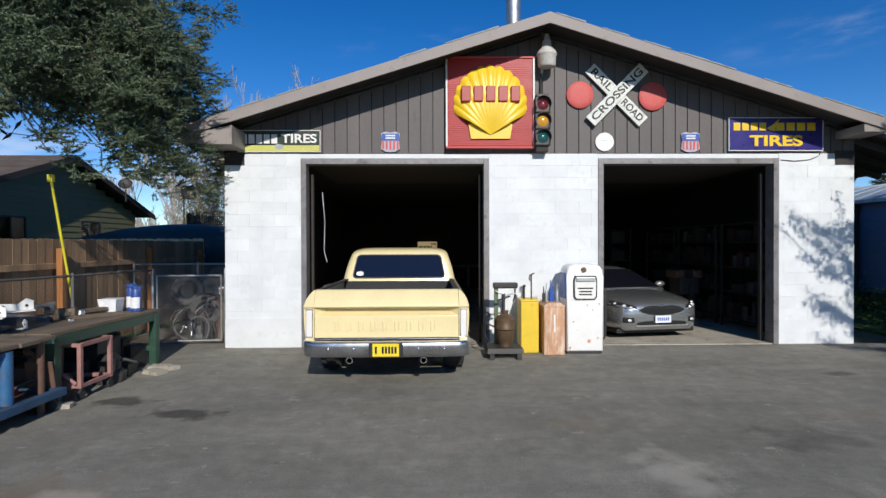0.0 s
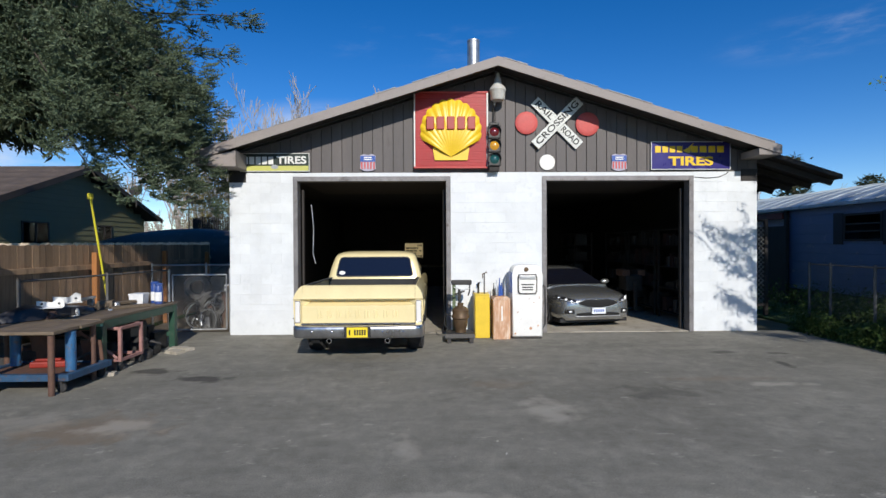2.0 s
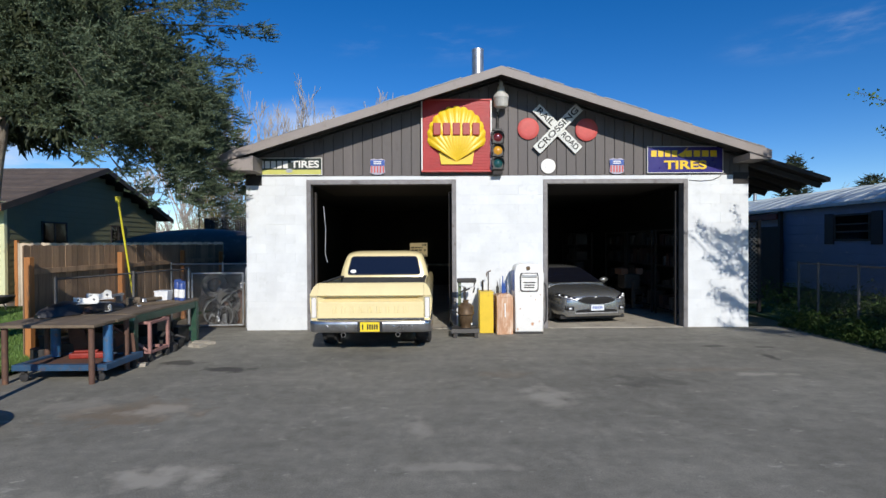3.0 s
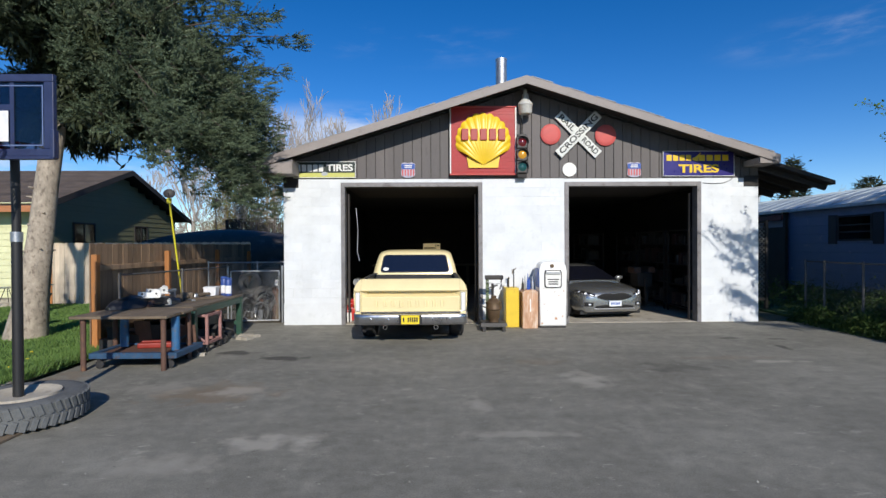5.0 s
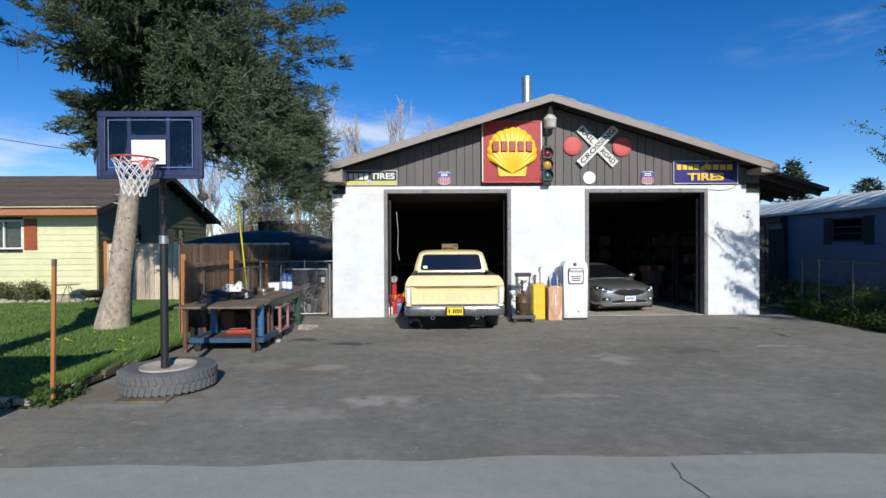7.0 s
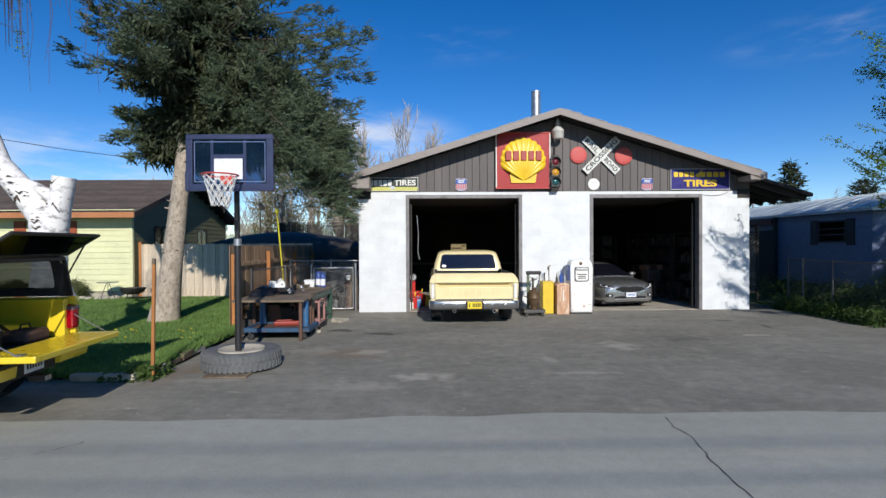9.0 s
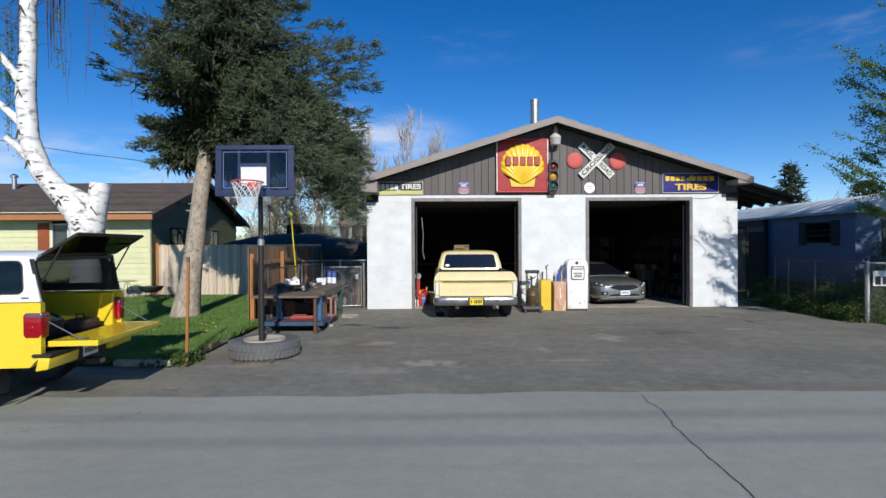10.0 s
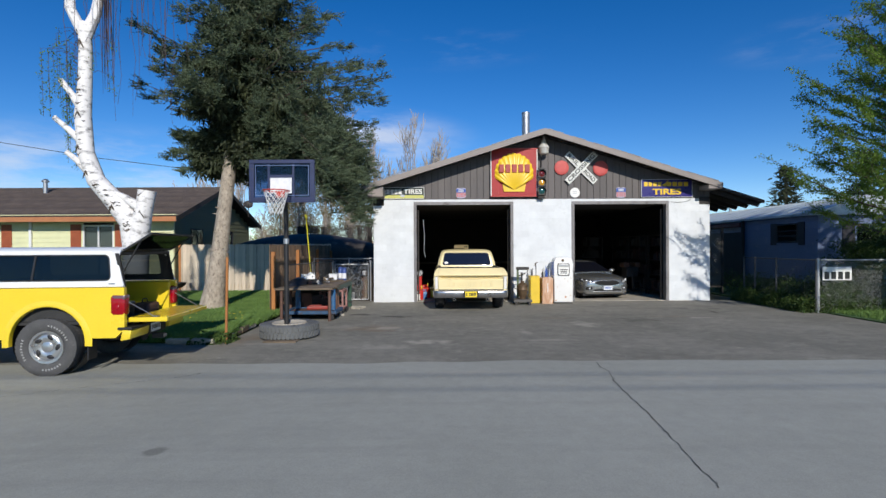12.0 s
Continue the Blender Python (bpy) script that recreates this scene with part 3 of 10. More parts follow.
# shield plates
M_shieldedge = rough_paint("faded_lavender_enamel", (0.4, 0.38, 0.46), 0.5, 0, 0.15, 8, 50, 0.2)


def shield(x, z):
    t = thing("shield_sign", "small railway shield sign with red and white stripes under blue", "sign", face_at(x, z), "pair of shield signs")
    w, h = 0.31, 0.34
    out = [(-w / 2, h / 2 - 0.03), (-w / 4, h / 2), (0, h / 2 - 0.02), (w / 4, h / 2), (w / 2, h / 2 - 0.03), (w / 2 - 0.01, 0), (w / 2, -h / 2 + 0.05), (w / 4, -h / 2 + 0.01),
           (0, -h / 2), (-w / 4, -h / 2 + 0.01), (-w / 2, -h / 2 + 0.05), (-w / 2 + 0.01, 0)]
    bm = bmesh.new()
    add_prism(bm, out, -0.014, 0)
    part("plate", bm, M_shieldedge, t)
    box_part("blue_field", (-w / 2 + 0.008, w / 2 - 0.008, -0.02, -0.013, 0.02, h / 2 - 0.035), M_blue, t, bevel=0.001)
    for i in range(5):
        a = -w / 2 + 0.02 + i * 0.06
        box_part("stripe", (a, a + 0.03, -0.02, -0.013, -h / 2 + 0.045, 0.014), M_redfade, t, bevel=0.001)
    for k in (0.1, 0.06):
        box_part("bar", (-0.08, 0.08, -0.024, -0.02, k - 0.01, k + 0.012), M_signwhite, t, bevel=0.001)


shield(-0.42, 3.4)
shield(4.585, 3.395)

# scallop sign
g = thing("scallop_sign", "red ribbed sign box with a raised yellow scallop and red bars", "sign", face_at(1.225, 4.025))
W2, H2 = 0.73, 0.75
box_part("box", (-W2 + 0.03, W2 - 0.03, -0.11, 0, -H2 + 0.03, H2 - 0.03), M_red, g, bevel=0.01)
for i in range(46):
    z = -H2 + 0.05 + i * (2 * H2 - 0.1) / 45
    box_part("rib", (-W2 + 0.035, W2 - 0.035, -0.118, -0.108, z - 0.008, z + 0.008), M_red, g, bevel=0.003)
for d in ((-W2, W2, H2 - 0.03, H2), (-W2, W2, -H2, -H2 + 0.03), (-W2, -W2 + 0.03, -H2 + 0.03, H2 - 0.03), (W2 - 0.03, W2, -H2 + 0.03, H2 - 0.03)):
    box_part("rim", (d[0], d[1], -0.13, 0, d[2], d[3]), M_signwhite if d[1] - d[0] < 0.1 else M_redfade, g, bevel=0.006)
# the scallop: a fan of 13 bulging ribs over a foot
RIBS, foot = 13, (0.0, -0.56)
verts, faces = [], []
STEP_U, STEP_V = 8, 12
a0, a1 = radians(-62), radians(62)
for i in range(RIBS * STEP_U + 1):
    u = i / (RIBS * STEP_U)
    ang = a0 + (a1 - a0) * u
    lobe = abs(math.sin(math.pi * u * RIBS))
    c = abs(2 * u - 1)
    reach = (1.15 - 0.42 * c ** 2.0) * (0.965 + 0.035 * lobe)
    for j in range(STEP_V + 1):
        v = j / STEP_V
        x = foot[0] + math.sin(ang) * reach * v * 0.9
        z = foot[1] + math.cos(ang) * reach * v + 0.02
        dome = 0.10 * math.sin(math.pi * min(1, v * 0.92 + 0.08)) ** 0.8 + 0.012 * lobe * v
        verts.append((x, -0.125 - (0.0 if j == STEP_V else dome), z))
for i in range(RIBS * STEP_U):
    for j in range(STEP_V):
        a = i * (STEP_V + 1) + j
        faces.append((a, a + 1, a + STEP_V + 2, a + STEP_V + 1))
raw("scallop", verts, faces, M_yellow, g, True)
bm = bmesh.new()
add_prism(bm, [(-0.32, -0.6), (0.32, -0.6), (0.36, -0.36), (0.14, -0.3), (-0.14, -0.3), (-0.36, -0.36)], -0.15, -0.11)
part("scallop_foot", bm, M_yellow, g)
for i in range(5):
    x = -0.48 + i * 0.2
    box_part("bar", (x, x + 0.15, -0.262, -0.18, -0.02, 0.23), M_lettersred, g, bevel=0.012)

# siren lamp over the traffic light
M_lamppaint = rough_paint("aged_pale_lamp_paint", (0.55, 0.54, 0.5), 0.5, 0, 0.2, 6, 40, 0.25, (0.3, 0.24, 0.18))
g = thing("gable_lamp", "grey metal gas-station lamp on a bracket under the ridge", "lamp", pose(2.14, WY - 0.2, 4.58))
bm = bmesh.new()
add_lathe(bm, [(0.0, 0.0), (0.12, 0.0), (0.145, 0.03), (0.15, 0.17), (0.165, 0.19), (0.15, 0.24), (0.09, 0.31), (0.075, 0.33), (0.07, 0.42), (0.045, 0.45), (0.035, 0.53), (0.0, 0.54)], sides=24)
part("housing", bm, M_lamppaint, g, smooth=40)
tube_part("bracket", [(0, 0.02, 0.1), (-0.04, 0.16, 0.02), (-0.06, 0.19, -0.12)], 0.025, M_alu, g)
tube_part("conduit", [(-0.06, 0.16, -0.05), (-0.07, 0.15, -0.5)], 0.016, M_dark, g)

g = thing("traffic_light", "old three-lens traffic light with red, amber and green lenses", "traffic light", pose(2.07, WY - 0.02, 3.26))
M_tlight = rough_paint("traffic_housing", (0.03, 0.028, 0.026), 0.5, 0, 0.3, 6, 50, 0.2)
for i, (nm, col) in enumerate((("green_lens", (0.012, 0.07, 0.07)), ("amber_lens", (0.55, 0.26, 0.02)), ("red_lens", (0.12, 0.01, 0.012)))):
    z = 0.04 + i * 0.268
    body = box_part("section", (-0.13, 0.13, -0.2, 0, z, z + 0.262), M_tlight, g, bevel=0.02)
    bm = bmesh.new()
    add_lathe(bm, [(0.0, 0.03), (0.05, 0.024), (0.09, 0.0), (0.118, -0.01)], pose(0, -0.2, z + 0.131, 90), 24)
    part(nm, bm, lens_mat(nm, col), body, smooth=50)
    bm = bmesh.new()
    ring = [(math.cos(k), math.sin(k)) for k in (radians(-35 + 250 * j / 14) for j in range(15))]
    vs = [[bm.verts.new((0.125 * c, y, z + 0.131 + 0.125 * s)) for c, s in ring] for y in (-0.2, -0.285)]
    vt = [[bm.verts.new((0.131 * c, y, z + 0.131 + 0.131 * s)) for c, s in ring] for y in (-0.2, -0.285)]
    for q in (vs, vt):
        for j in range(14):
            bm.faces.new((q[0][j], q[0][j + 1], q[1][j + 1], q[1][j]))
    for j in range(14):
        bm.faces.new((vs[1][j], vs[1][j + 1], vt[1][j + 1], vt[1][j]))
    part("visor", bm, M_tlight, body, smooth=40)
box_part("foot", (-0.1, 0.1, -0.16, -0.02, -0.05, 0.04), M_dark, g, bevel=0.01)
box_part("top_cap", (-0.1, 0.1, -0.16, -0.02, 0.845, 0.9), M_tlight, g, bevel=0.015)

# railroad crossbuck
M_bladewhite = rough_paint("weathered_blade_paint", (0.66, 0.67, 0.63), 0.6, 0, 0.15, 7, 50, 0.4, (0.4, 0.39, 0.35), 0.1)
g = thing("crossbuck", "weathered white railroad crossing sign of two crossed boards", "sign", face_at(3.335, 4.17, WY - 0.03))
for k, (ang, y, words) in enumerate(((-45, -0.02, ("RAIL", "ROAD")), (45, -0.05, ("CROSSING",)))):
    turn = Matrix.Translation((0, y, 0)) @ Matrix.Rotation(radians(-ang), 4, "Y")
    bm = bmesh.new()
    add_box(bm, -0.63, 0.63, -0.012, 0.012, -0.105, 0.105, m=turn, bevel=0.003)
    blade = part("blade", bm, M_bladewhite, g)
    for i, w in enumerate(words):
        x = 0.0 if len(words) == 1 else (-0.36 + 0.72 * i)
        letters("lettering", w, 0.17, M_signblack, turn @ pose(x, -0.0125, 0), blade, 0.002, 1.14 if len(words) == 1 else 0.44, 0.004)
tube_part("mount", [(0, -0.03, 0), (0, 0.03, 0)], 0.03, M_dark, g)

for x, z, r in ((2.73, 4.18, 0.225), (3.95, 4.155, 0.235)):
    g = thing("red_disc", "faded red round disc beside the crossbuck", "sign", face_at(x, z, WY - 0.016), "pair of red discs")
    bm = bmesh.new()
    add_lathe(bm, [(0.0, 0.035), (r * 0.6, 0.033), (r - 0.01, 0.026), (r, 0.018), (r, 0.0), (0, 0.0)], pose(0, 0, 0, 90), 36)
    part("disc", bm, M_redfade, g, smooth=40)
g = thing("round_sign", "small round white sign with a grey emblem", "sign", face_at(3.145, 3.4))
bm = bmesh.new()
add_lathe(bm, [(0.0, 0.012), (0.15, 0.012), (0.156, 0.006), (0.156, 0.0), (0, 0)], pose(0, 0, 0, 90), 32)
part("plate", bm, M_signwhite, g, smooth=40)
for z in (0.035, -0.02):
    box_part("bar", (-0.06, 0.06, -0.017, -0.011, z - 0.014, z + 0.014), M_galv, g, bevel=0.002)
# loose cable on the wall by the east sign
tagged(tube_part("cable", [(6.12, WY - 0.012, 3.1), (6.35, WY - 0.014, 3.08), (6.6, WY - 0.014, 3.1), (6.75, WY - 0.012, 3.16), (6.8, WY - 0.012, 3.22)], 0.006, M_black), "thin loose black cable on the block wall", "cable")

# ---- forecourt: pump and cans between the doors ----
M_rust = rough_paint("rusty_orange_paint", (0.55, 0.3, 0.17), 0.7, 0, 0.3, 4, 40, 0.6, (0.68, 0.56, 0.44), 0.3, 0, (1.6, 1.6, 0.35))
M_iron = rough_paint("dark_cast_iron", (0.045, 0.042, 0.04), 0.6, 0.3, 0.3, 5, 50, 0.2, (0.1, 0.07, 0.05), 0.3)
M_brass = rough_paint("brown_bronze", (0.14, 0.09, 0.05), 0.5, 0.4, 0.3, 5, 50, 0.2, (0.06, 0.04, 0.03), 0.2)

g = thing("gas_pump", "white enamelled vintage gas pump with chipped paint and a glazed dial", "gas pump", pose(2.62, 8.5, 0))
bm = bmesh.new()
prof = [(-0.285, 0.04), (0.285, 0.04), (0.285, 1.2), (0.275, 1.3), (0.235, 1.36), (0.15, 1.385), (-0.15, 1.385), (-0.235, 1.36), (-0.275, 1.3), (-0.285, 1.2)]
add_prism(bm, prof, 0, 0.42)
bmesh.ops.bevel(bm, geom=[e for e in bm.edges if abs(e.verts[0].co.y - e.verts[1].co.y) < 1e-5], offset=0.03, segments=3, affect="EDGES", profile=0.5)
part("cabinet", bm, M_white, g, smooth=40)
box_part("plinth", (-0.27, 0.27, 0.02, 0.4, 0, 0.06), M_iron, g)
bm = bmesh.new()
oct_ = [(-0.15, 0.84), (0.15, 0.84), (0.18, 0.88), (0.185, 1.14), (0.165, 1.21), (-0.165, 1.21), (-0.185, 1.14), (-0.18, 0.88)]
add_prism(bm, oct_, -0.022, 0.01)
bez = part("dial_bezel", bm, M_iron, g, "dark dial bezel")
bm = bmesh.new()
add_prism(bm, [(x * 0.88, 1.04 + (z - 1.04) * 0.9) for x, z in oct_], -0.027, -0.018)
part("dial_face", bm, M_signwhite, bez)
box_part("hood", (-0.15, 0.15, -0.05, -0.02, 1.12, 1.19), M_alu, bez, bevel=0.01)
for z, w in ((1.02, 0.12), (0.97, 0.1), (0.925, 0.1)):
    box_part("bar", (-w, w, -0.031, -0.026, z - 0.013, z + 0.01), M_iron, bez, bevel=0.001)
bm = bmesh.new()
add_lathe(bm, [(0.0, 0.03), (0.035, 0.028), (0.045, 0.0), (0.0, 0.0)], pose(-0.02, 0, 1.3, 90), 20)
part("badge", bm, M_brass, g, smooth=40)
for x, z, s in ((-0.18, 0.5, 0.012), (0.22, 0.78, 0.012), (0.06, 0.2, 0.03), (-0.02, 0.84, 0.014), (0.12, 0.68, 0.01), (0.2, 0.25, 0.016), (-0.23, 0.1, 0.02)):
    bm = bmesh.new()
    add_lathe(bm, [(0, 0.003), (s, 0.003), (s, 0)], pose(x, 0.001, z, 90), 9)
    part("chip", bm, M_rust, g)
hose = tube_part("hose", [(0.29, 0.2, 1.05), (0.36, 0.16, 0.95), (0.37, 0.15, 0.6), (0.36, 0.15, 0.25), (0.32, 0.17, 0.16), (0.3, 0.18, 0.3)], 0.018, M_rubber, g)
box_part("nozzle", (0.285, 0.33, 0.14, 0.24, 1.0, 1.2), M_alu, g, bevel=0.012)
box_part("side_panel", (-0.3, -0.286, 0.05, 0.37, 0.85, 1.25), M_blue, g, bevel=0.004)

g = thing("oil_cabinet", "rust-stained orange and cream metal oil cabinet", "cabinet", pose(2.135, 8.45, 0))
box_part("body", (-0.16, 0.16, 0, 0.44, 0.0, 0.74), M_rust, g, bevel=0.012)
bm = bmesh.new()
add_prism(bm, [(-0.17, 0.741), (0.17, 0.741), (0.17, 0.75), (0.1, 0.8), (-0.1, 0.8), (-0.17, 0.75)], -0.01, 0.45)
part("lid", bm, M_rust, g)
box_part("stripe", (-0.01, 0.015, -0.005, 0.003, 0.35, 0.62), M_signwhite, g, bevel=0.001)
for i, (x, col) in enumerate(((-0.13, M_iron), (-0.07, M_alu), (-0.02, M_blue), (0.03, M_blue), (0.08, M_alu))):
    h = 0.2 + 0.05 * (i % 3)
    bt = thing("oil_bottle", "slim oil bottle with a pouring spout on the cabinet", "bottle", pose(2.135 + x, 8.62 + 0.07 * (i % 2), 0.8), "oil bottles")
    bm = bmesh.new()
    add_lathe(bm, [(0, 0), (0.026, 0), (0.026, h * 0.55), (0.012, h * 0.75), (0.007, h + 0.04), (0.0, h + 0.04)], sides=12)
    part("bottle", bm, col, bt, smooth=40)

g = thing("oil_drum_cabinet", "bright yellow square oil dispenser can", "cabinet", pose(1.79, 8.62, 0))
box_part("body", (-0.14, 0.14, 0, 0.4, 0.0, 0.8), M_yellowpaint, g, bevel=0.012)
box_part("lid", (-0.145, 0.145, -0.004, 0.405, 0.801, 0.83), M_yellowpaint, g, bevel=0.01)
tube_part("pump_rod", [(0.05, 0.15, 0.83), (0.05, 0.15, 1.22)], 0.012, M_iron, g)
tube_part("pump_handle", [(0.02, 0.15, 1.12), (0.02, 0.15, 1.2), (0.1, 0.15, 1.24)], 0.012, M_brass, g)
tube_part("spout", [(-0.06, 0.2, 0.83), (-0.06, 0.2, 1.0), (-0.05, 0.18, 1.04)], 0.02, M_iron, g)

g = thing("platform_scale", "black cast-iron platform stand with a bronze lubricator", "scale", pose(1.34, 8.1, 0))
bm = bmesh.new()
add_loft(bm, [[(-0.27, -0.0, 0.1), (0.27, 0.0, 0.1), (0.25, 0.52, 0.1), (-0.25, 0.52, 0.1)], [(-0.26, 0.02, 0.17), (0.26, 0.02, 0.17), (0.24, 0.5, 0.17), (-0.24, 0.5, 0.17)]])
part("platform", bm, M_iron, g)
for x in (-0.23, 0.17):
    for y in (0.02, 0.42):
        box_part("foot", (x, x + 0.07, y, y + 0.07, 0, 0.1), M_iron, g)
M_oldgreen = rough_paint("worn_green_enamel", (0.12, 0.16, 0.08), 0.6, 0.1, 0.3, 6, 50, 0.3, (0.12, 0.08, 0.05), 0.3)
box_part("upright", (-0.12, -0.06, 0.4, 0.46, 0.17, 1.06), M_oldgreen, g, "worn green column")
box_part("crossbar", (-0.14, 0.24, 0.37, 0.47, 1.02, 1.11), M_iron, g, bevel=0.02)
tube_part("beam_hanger", [(0.2, 0.42, 1.02), (0.2, 0.42, 0.9), (0.17, 0.4, 0.82)], 0.014, M_iron, g)
tube_part("balance_arm", [(-0.1, 0.35, 0.98), (0.05, 0.33, 0.93), (0.2, 0.35, 0.95)], 0.012, M_galv, g)
box_part("counterweight", (-0.02, 0.05, 0.3, 0.36, 0.86, 0.94), M_galv, g, bevel=0.012)
bm = bmesh.new()
add_lathe(bm, [(0, 0), (0.1, 0), (0.1, 0.06), (0.125, 0.1), (0.135, 0.24), (0.16, 0.26), (0.16, 0.29), (0.145, 0.33), (0.15, 0.4), (0.11, 0.45), (0.05, 0.48), (0.06, 0.53), (0, 0.54)], pose(0.02, 0.25, 0.17), 20)
part("lubricator", bm, M_brass, g, "brown bronze lubricator vessel", 40)
tube_part("valve", [(0.0, 0.25, 0.7), (0.0, 0.25, 0.95)], 0.025, M_iron, g)
tube_part("lever", [(-0.1, 0.24, 0.85), (0.1, 0.24, 0.92)], 0.014, M_iron, g)
tube_part("hose", [(-0.12, 0.25, 0.45), (-0.26, 0.3, 0.5), (-0.28, 0.35, 0.3), (-0.2, 0.4, 0.2)], 0.013, M_rubber, g)

# ---- west side: fences, benches, hoop ----
M_fencedark = wood("weathered_brown_boards", (0.33, 0.215, 0.13), (1, 1, 0.12), per=0.35)
M_fencepale = wood("pale_cedar_boards", (0.6, 0.5, 0.38), (1, 1, 0.12), per=0.25, vary=0.25, dirt=0.3, dirt_col=(0.3, 0.17, 0.07))
M_orange = wood("orange_cedar_posts", (0.42, 0.17, 0.05), (1, 1, 0.15), per=0.15, vary=0.25)
M_bench = wood("worn_bench_boards", (0.16, 0.12, 0.08), (1, 0.15, 1), per=0.2)
M_greenpaint = rough_paint("dark_green_bench_paint", (0.02, 0.065, 0.04), 0.5, 0, 0.25, 5, 50, 0.25, (0.1, 0.08, 0.06))
M_bluepaint = rough_paint("blue_cart_paint", (0.03, 0.12, 0.26), 0.5, 0, 0.25, 6, 50, 0.3, (0.16, 0.09, 0.05))
# Cart frame blue, darker than the posts: grime, plus shade in the base colour.
M_bluedark = rough_paint("grimy_blue_paint", (0.025, 0.075, 0.15), 0.6, 0, 0.3, 6, 50, 0.4, (0.1, 0.06, 0.04))
M_pinkpaint = rough_paint("faded_pink_primer", (0.33, 0.17, 0.15), 0.7, 0, 0.25, 6, 50, 0.3, (0.16, 0.08, 0.05))
M_rustbrown = rough_paint("rusty_brown_steel", (0.13, 0.07, 0.05), 0.75, 0.1, 0.3, 7, 50, 0.3, (0.2, 0.1, 0.05))
M_poleyellow = rough_paint("yellow_pole_paint", (0.62, 0.55, 0.03), 0.5, 0, 0.15, 5, 50, 0.15, (0.3, 0.25, 0.08))
M_plasticwhite = plain("white_plastic", (0.75, 0.75, 0.75), 0.4)
M_plasticblue = rough_paint("blue_plastic", (0.03, 0.07, 0.26), 0.4, 0, 0.15, 8, 50, 0.3, (0.25, 0.3, 0.4), 0)
M_redpaint = rough_paint("red_jack_paint", (0.28, 0.03, 0.02), 0.45, 0, 0.2, 5, 50, 0.15)



def board_mesh(w, h, mat, seed):
    rnd = random.Random(seed)
    bm = bmesh.new()
    add_prism(bm, [(0, 0), (w, 0), (w, h - rnd.uniform(0.0, 0.02)), (w * 0.5, h + rnd.uniform(-0.015, 0.012)), (0, h - rnd.uniform(0.0, 0.02))], 0, 0.018)
    return mesh_of(bm, "board", mat)


# fence along the drive (boards behind, cedar posts in front)
fence_a = thing("board_fence", "weathered brown board fence with orange cedar posts", "fence", pose(-5.42, 6.22, 0, 0, 0, 90))
shapes = [board_mesh(0.142, 1.78, M_fencedark, i) for i in range(6)]
for i in range(50):
    b = new("board", shapes[i % 6])
    b.parent = fence_a
    b.matrix_local = pose(i * 0.146, random.uniform(-0.004, 0.004), 0.02, 0, random.uniform(-0.4, 0.4), 0)
for y, h in ((0.0, 1.62), (2.26, 1.66), (4.7, 1.66), (6.9, 1.6)):
    box_part("post", (y - 0.045, y + 0.045, -0.13, -0.04, 0, h), M_orange, fence_a)
for z in (0.35, 1.35):
    box_part("rail", (0.05, 7.2, -0.04, -0.003, z, z + 0.09), M_fencedark, fence_a)

# pale fence running to the house
fence_b = thing("board_fence", "pale new cedar board fence between house and yard", "fence", pose(-11.4, 13.45, 0))
shapes = [board_mesh(0.142, 1.85, M_fencepale, 20 + i) for i in range(6)]
for i in range(41):
    b = new("board", shapes[i % 6])
    b.parent = fence_b
    b.matrix_local = pose(i * 0.146, random.uniform(-0.004, 0.004), 0.02, 0, random.uniform(-0.4, 0.4), 0)
for z in (0.4, 1.4):
    box_part("rail", (0, 6.0, 0.02, 0.06, z, z + 0.09), M_fencepale, fence_b)
box_part("post", (-0.02, 0.07, -0.02, 0.07, 0, 1.95), M_orange, fence_b)


def wire_mesh(bm, length, z0, z1, pitch=0.055, r=0.001):
    """Diamond mesh in the plane y = 0."""
    h = z1 - z0
    u = -h
    while u < length:
        for s in (1, -1):
            a, b = (u, z0), (u + h, z1)
            if s < 0:
                a, b = (u, z1), (u + h, z0)
            # clip to 0..length
            p, q = list(a), list(b)
            if q[0] <= 0 or p[0] >= length:
                continue
            k = (q[1] - p[1]) / (q[0] - p[0])
            if p[0] < 0:
                p = [0, p[1] - p[0] * k]
            if q[0] > length:
                q = [length, q[1] - (q[0] - length) * k]
            y = 0.002 * s
            n = Vector((-(q[1] - p[1]), 0, q[0] - p[0])).normalized() * r
            vs = [bm.verts.new((p[0] + n.x, y, p[1] + n.z)), bm.verts.new((p[0] - n.x, y, p[1] - n.z)), bm.verts.new((q[0] - n.x, y, q[1] - n.z)), bm.verts.new((q[0] + n.x, y, q[1] + n.z))]
            v2 = [bm.verts.new((v.co.x, y + r * 1.5, v.co.z)) for v in vs]
            bm.faces.new(vs)
            bm.faces.new(v2[::-1])
            bm.faces.new((vs[0], vs[3], v2[3], v2[0]))
        u += pitch


def link_fence(name, label, p0, p1, h, posts, post_r=0.022, pitch=0.055, mat=None):
    mat = mat or M_galv
    d = Vector(p1) - Vector(p0)
    t = thing(name, label, "fence", pose(p0[0], p0[1], 0, 0, 0, math.degrees(math.atan2(d.y, d.x))))
    L = d.length
    for s in posts:
        tube_part("post", [(s * L, 0, 0), (s * L, 0, h + 0.04)], post_r, mat, t, sides=10)
    tube_part("top_rail", [(0, 0, h), (L, 0, h)], 0.017, mat, t, sides=8)
    bm = bmesh.new()
    wire_mesh(bm, L, 0.04, h, pitch)
    part("wire_netting", bm, mat, t)
    return t


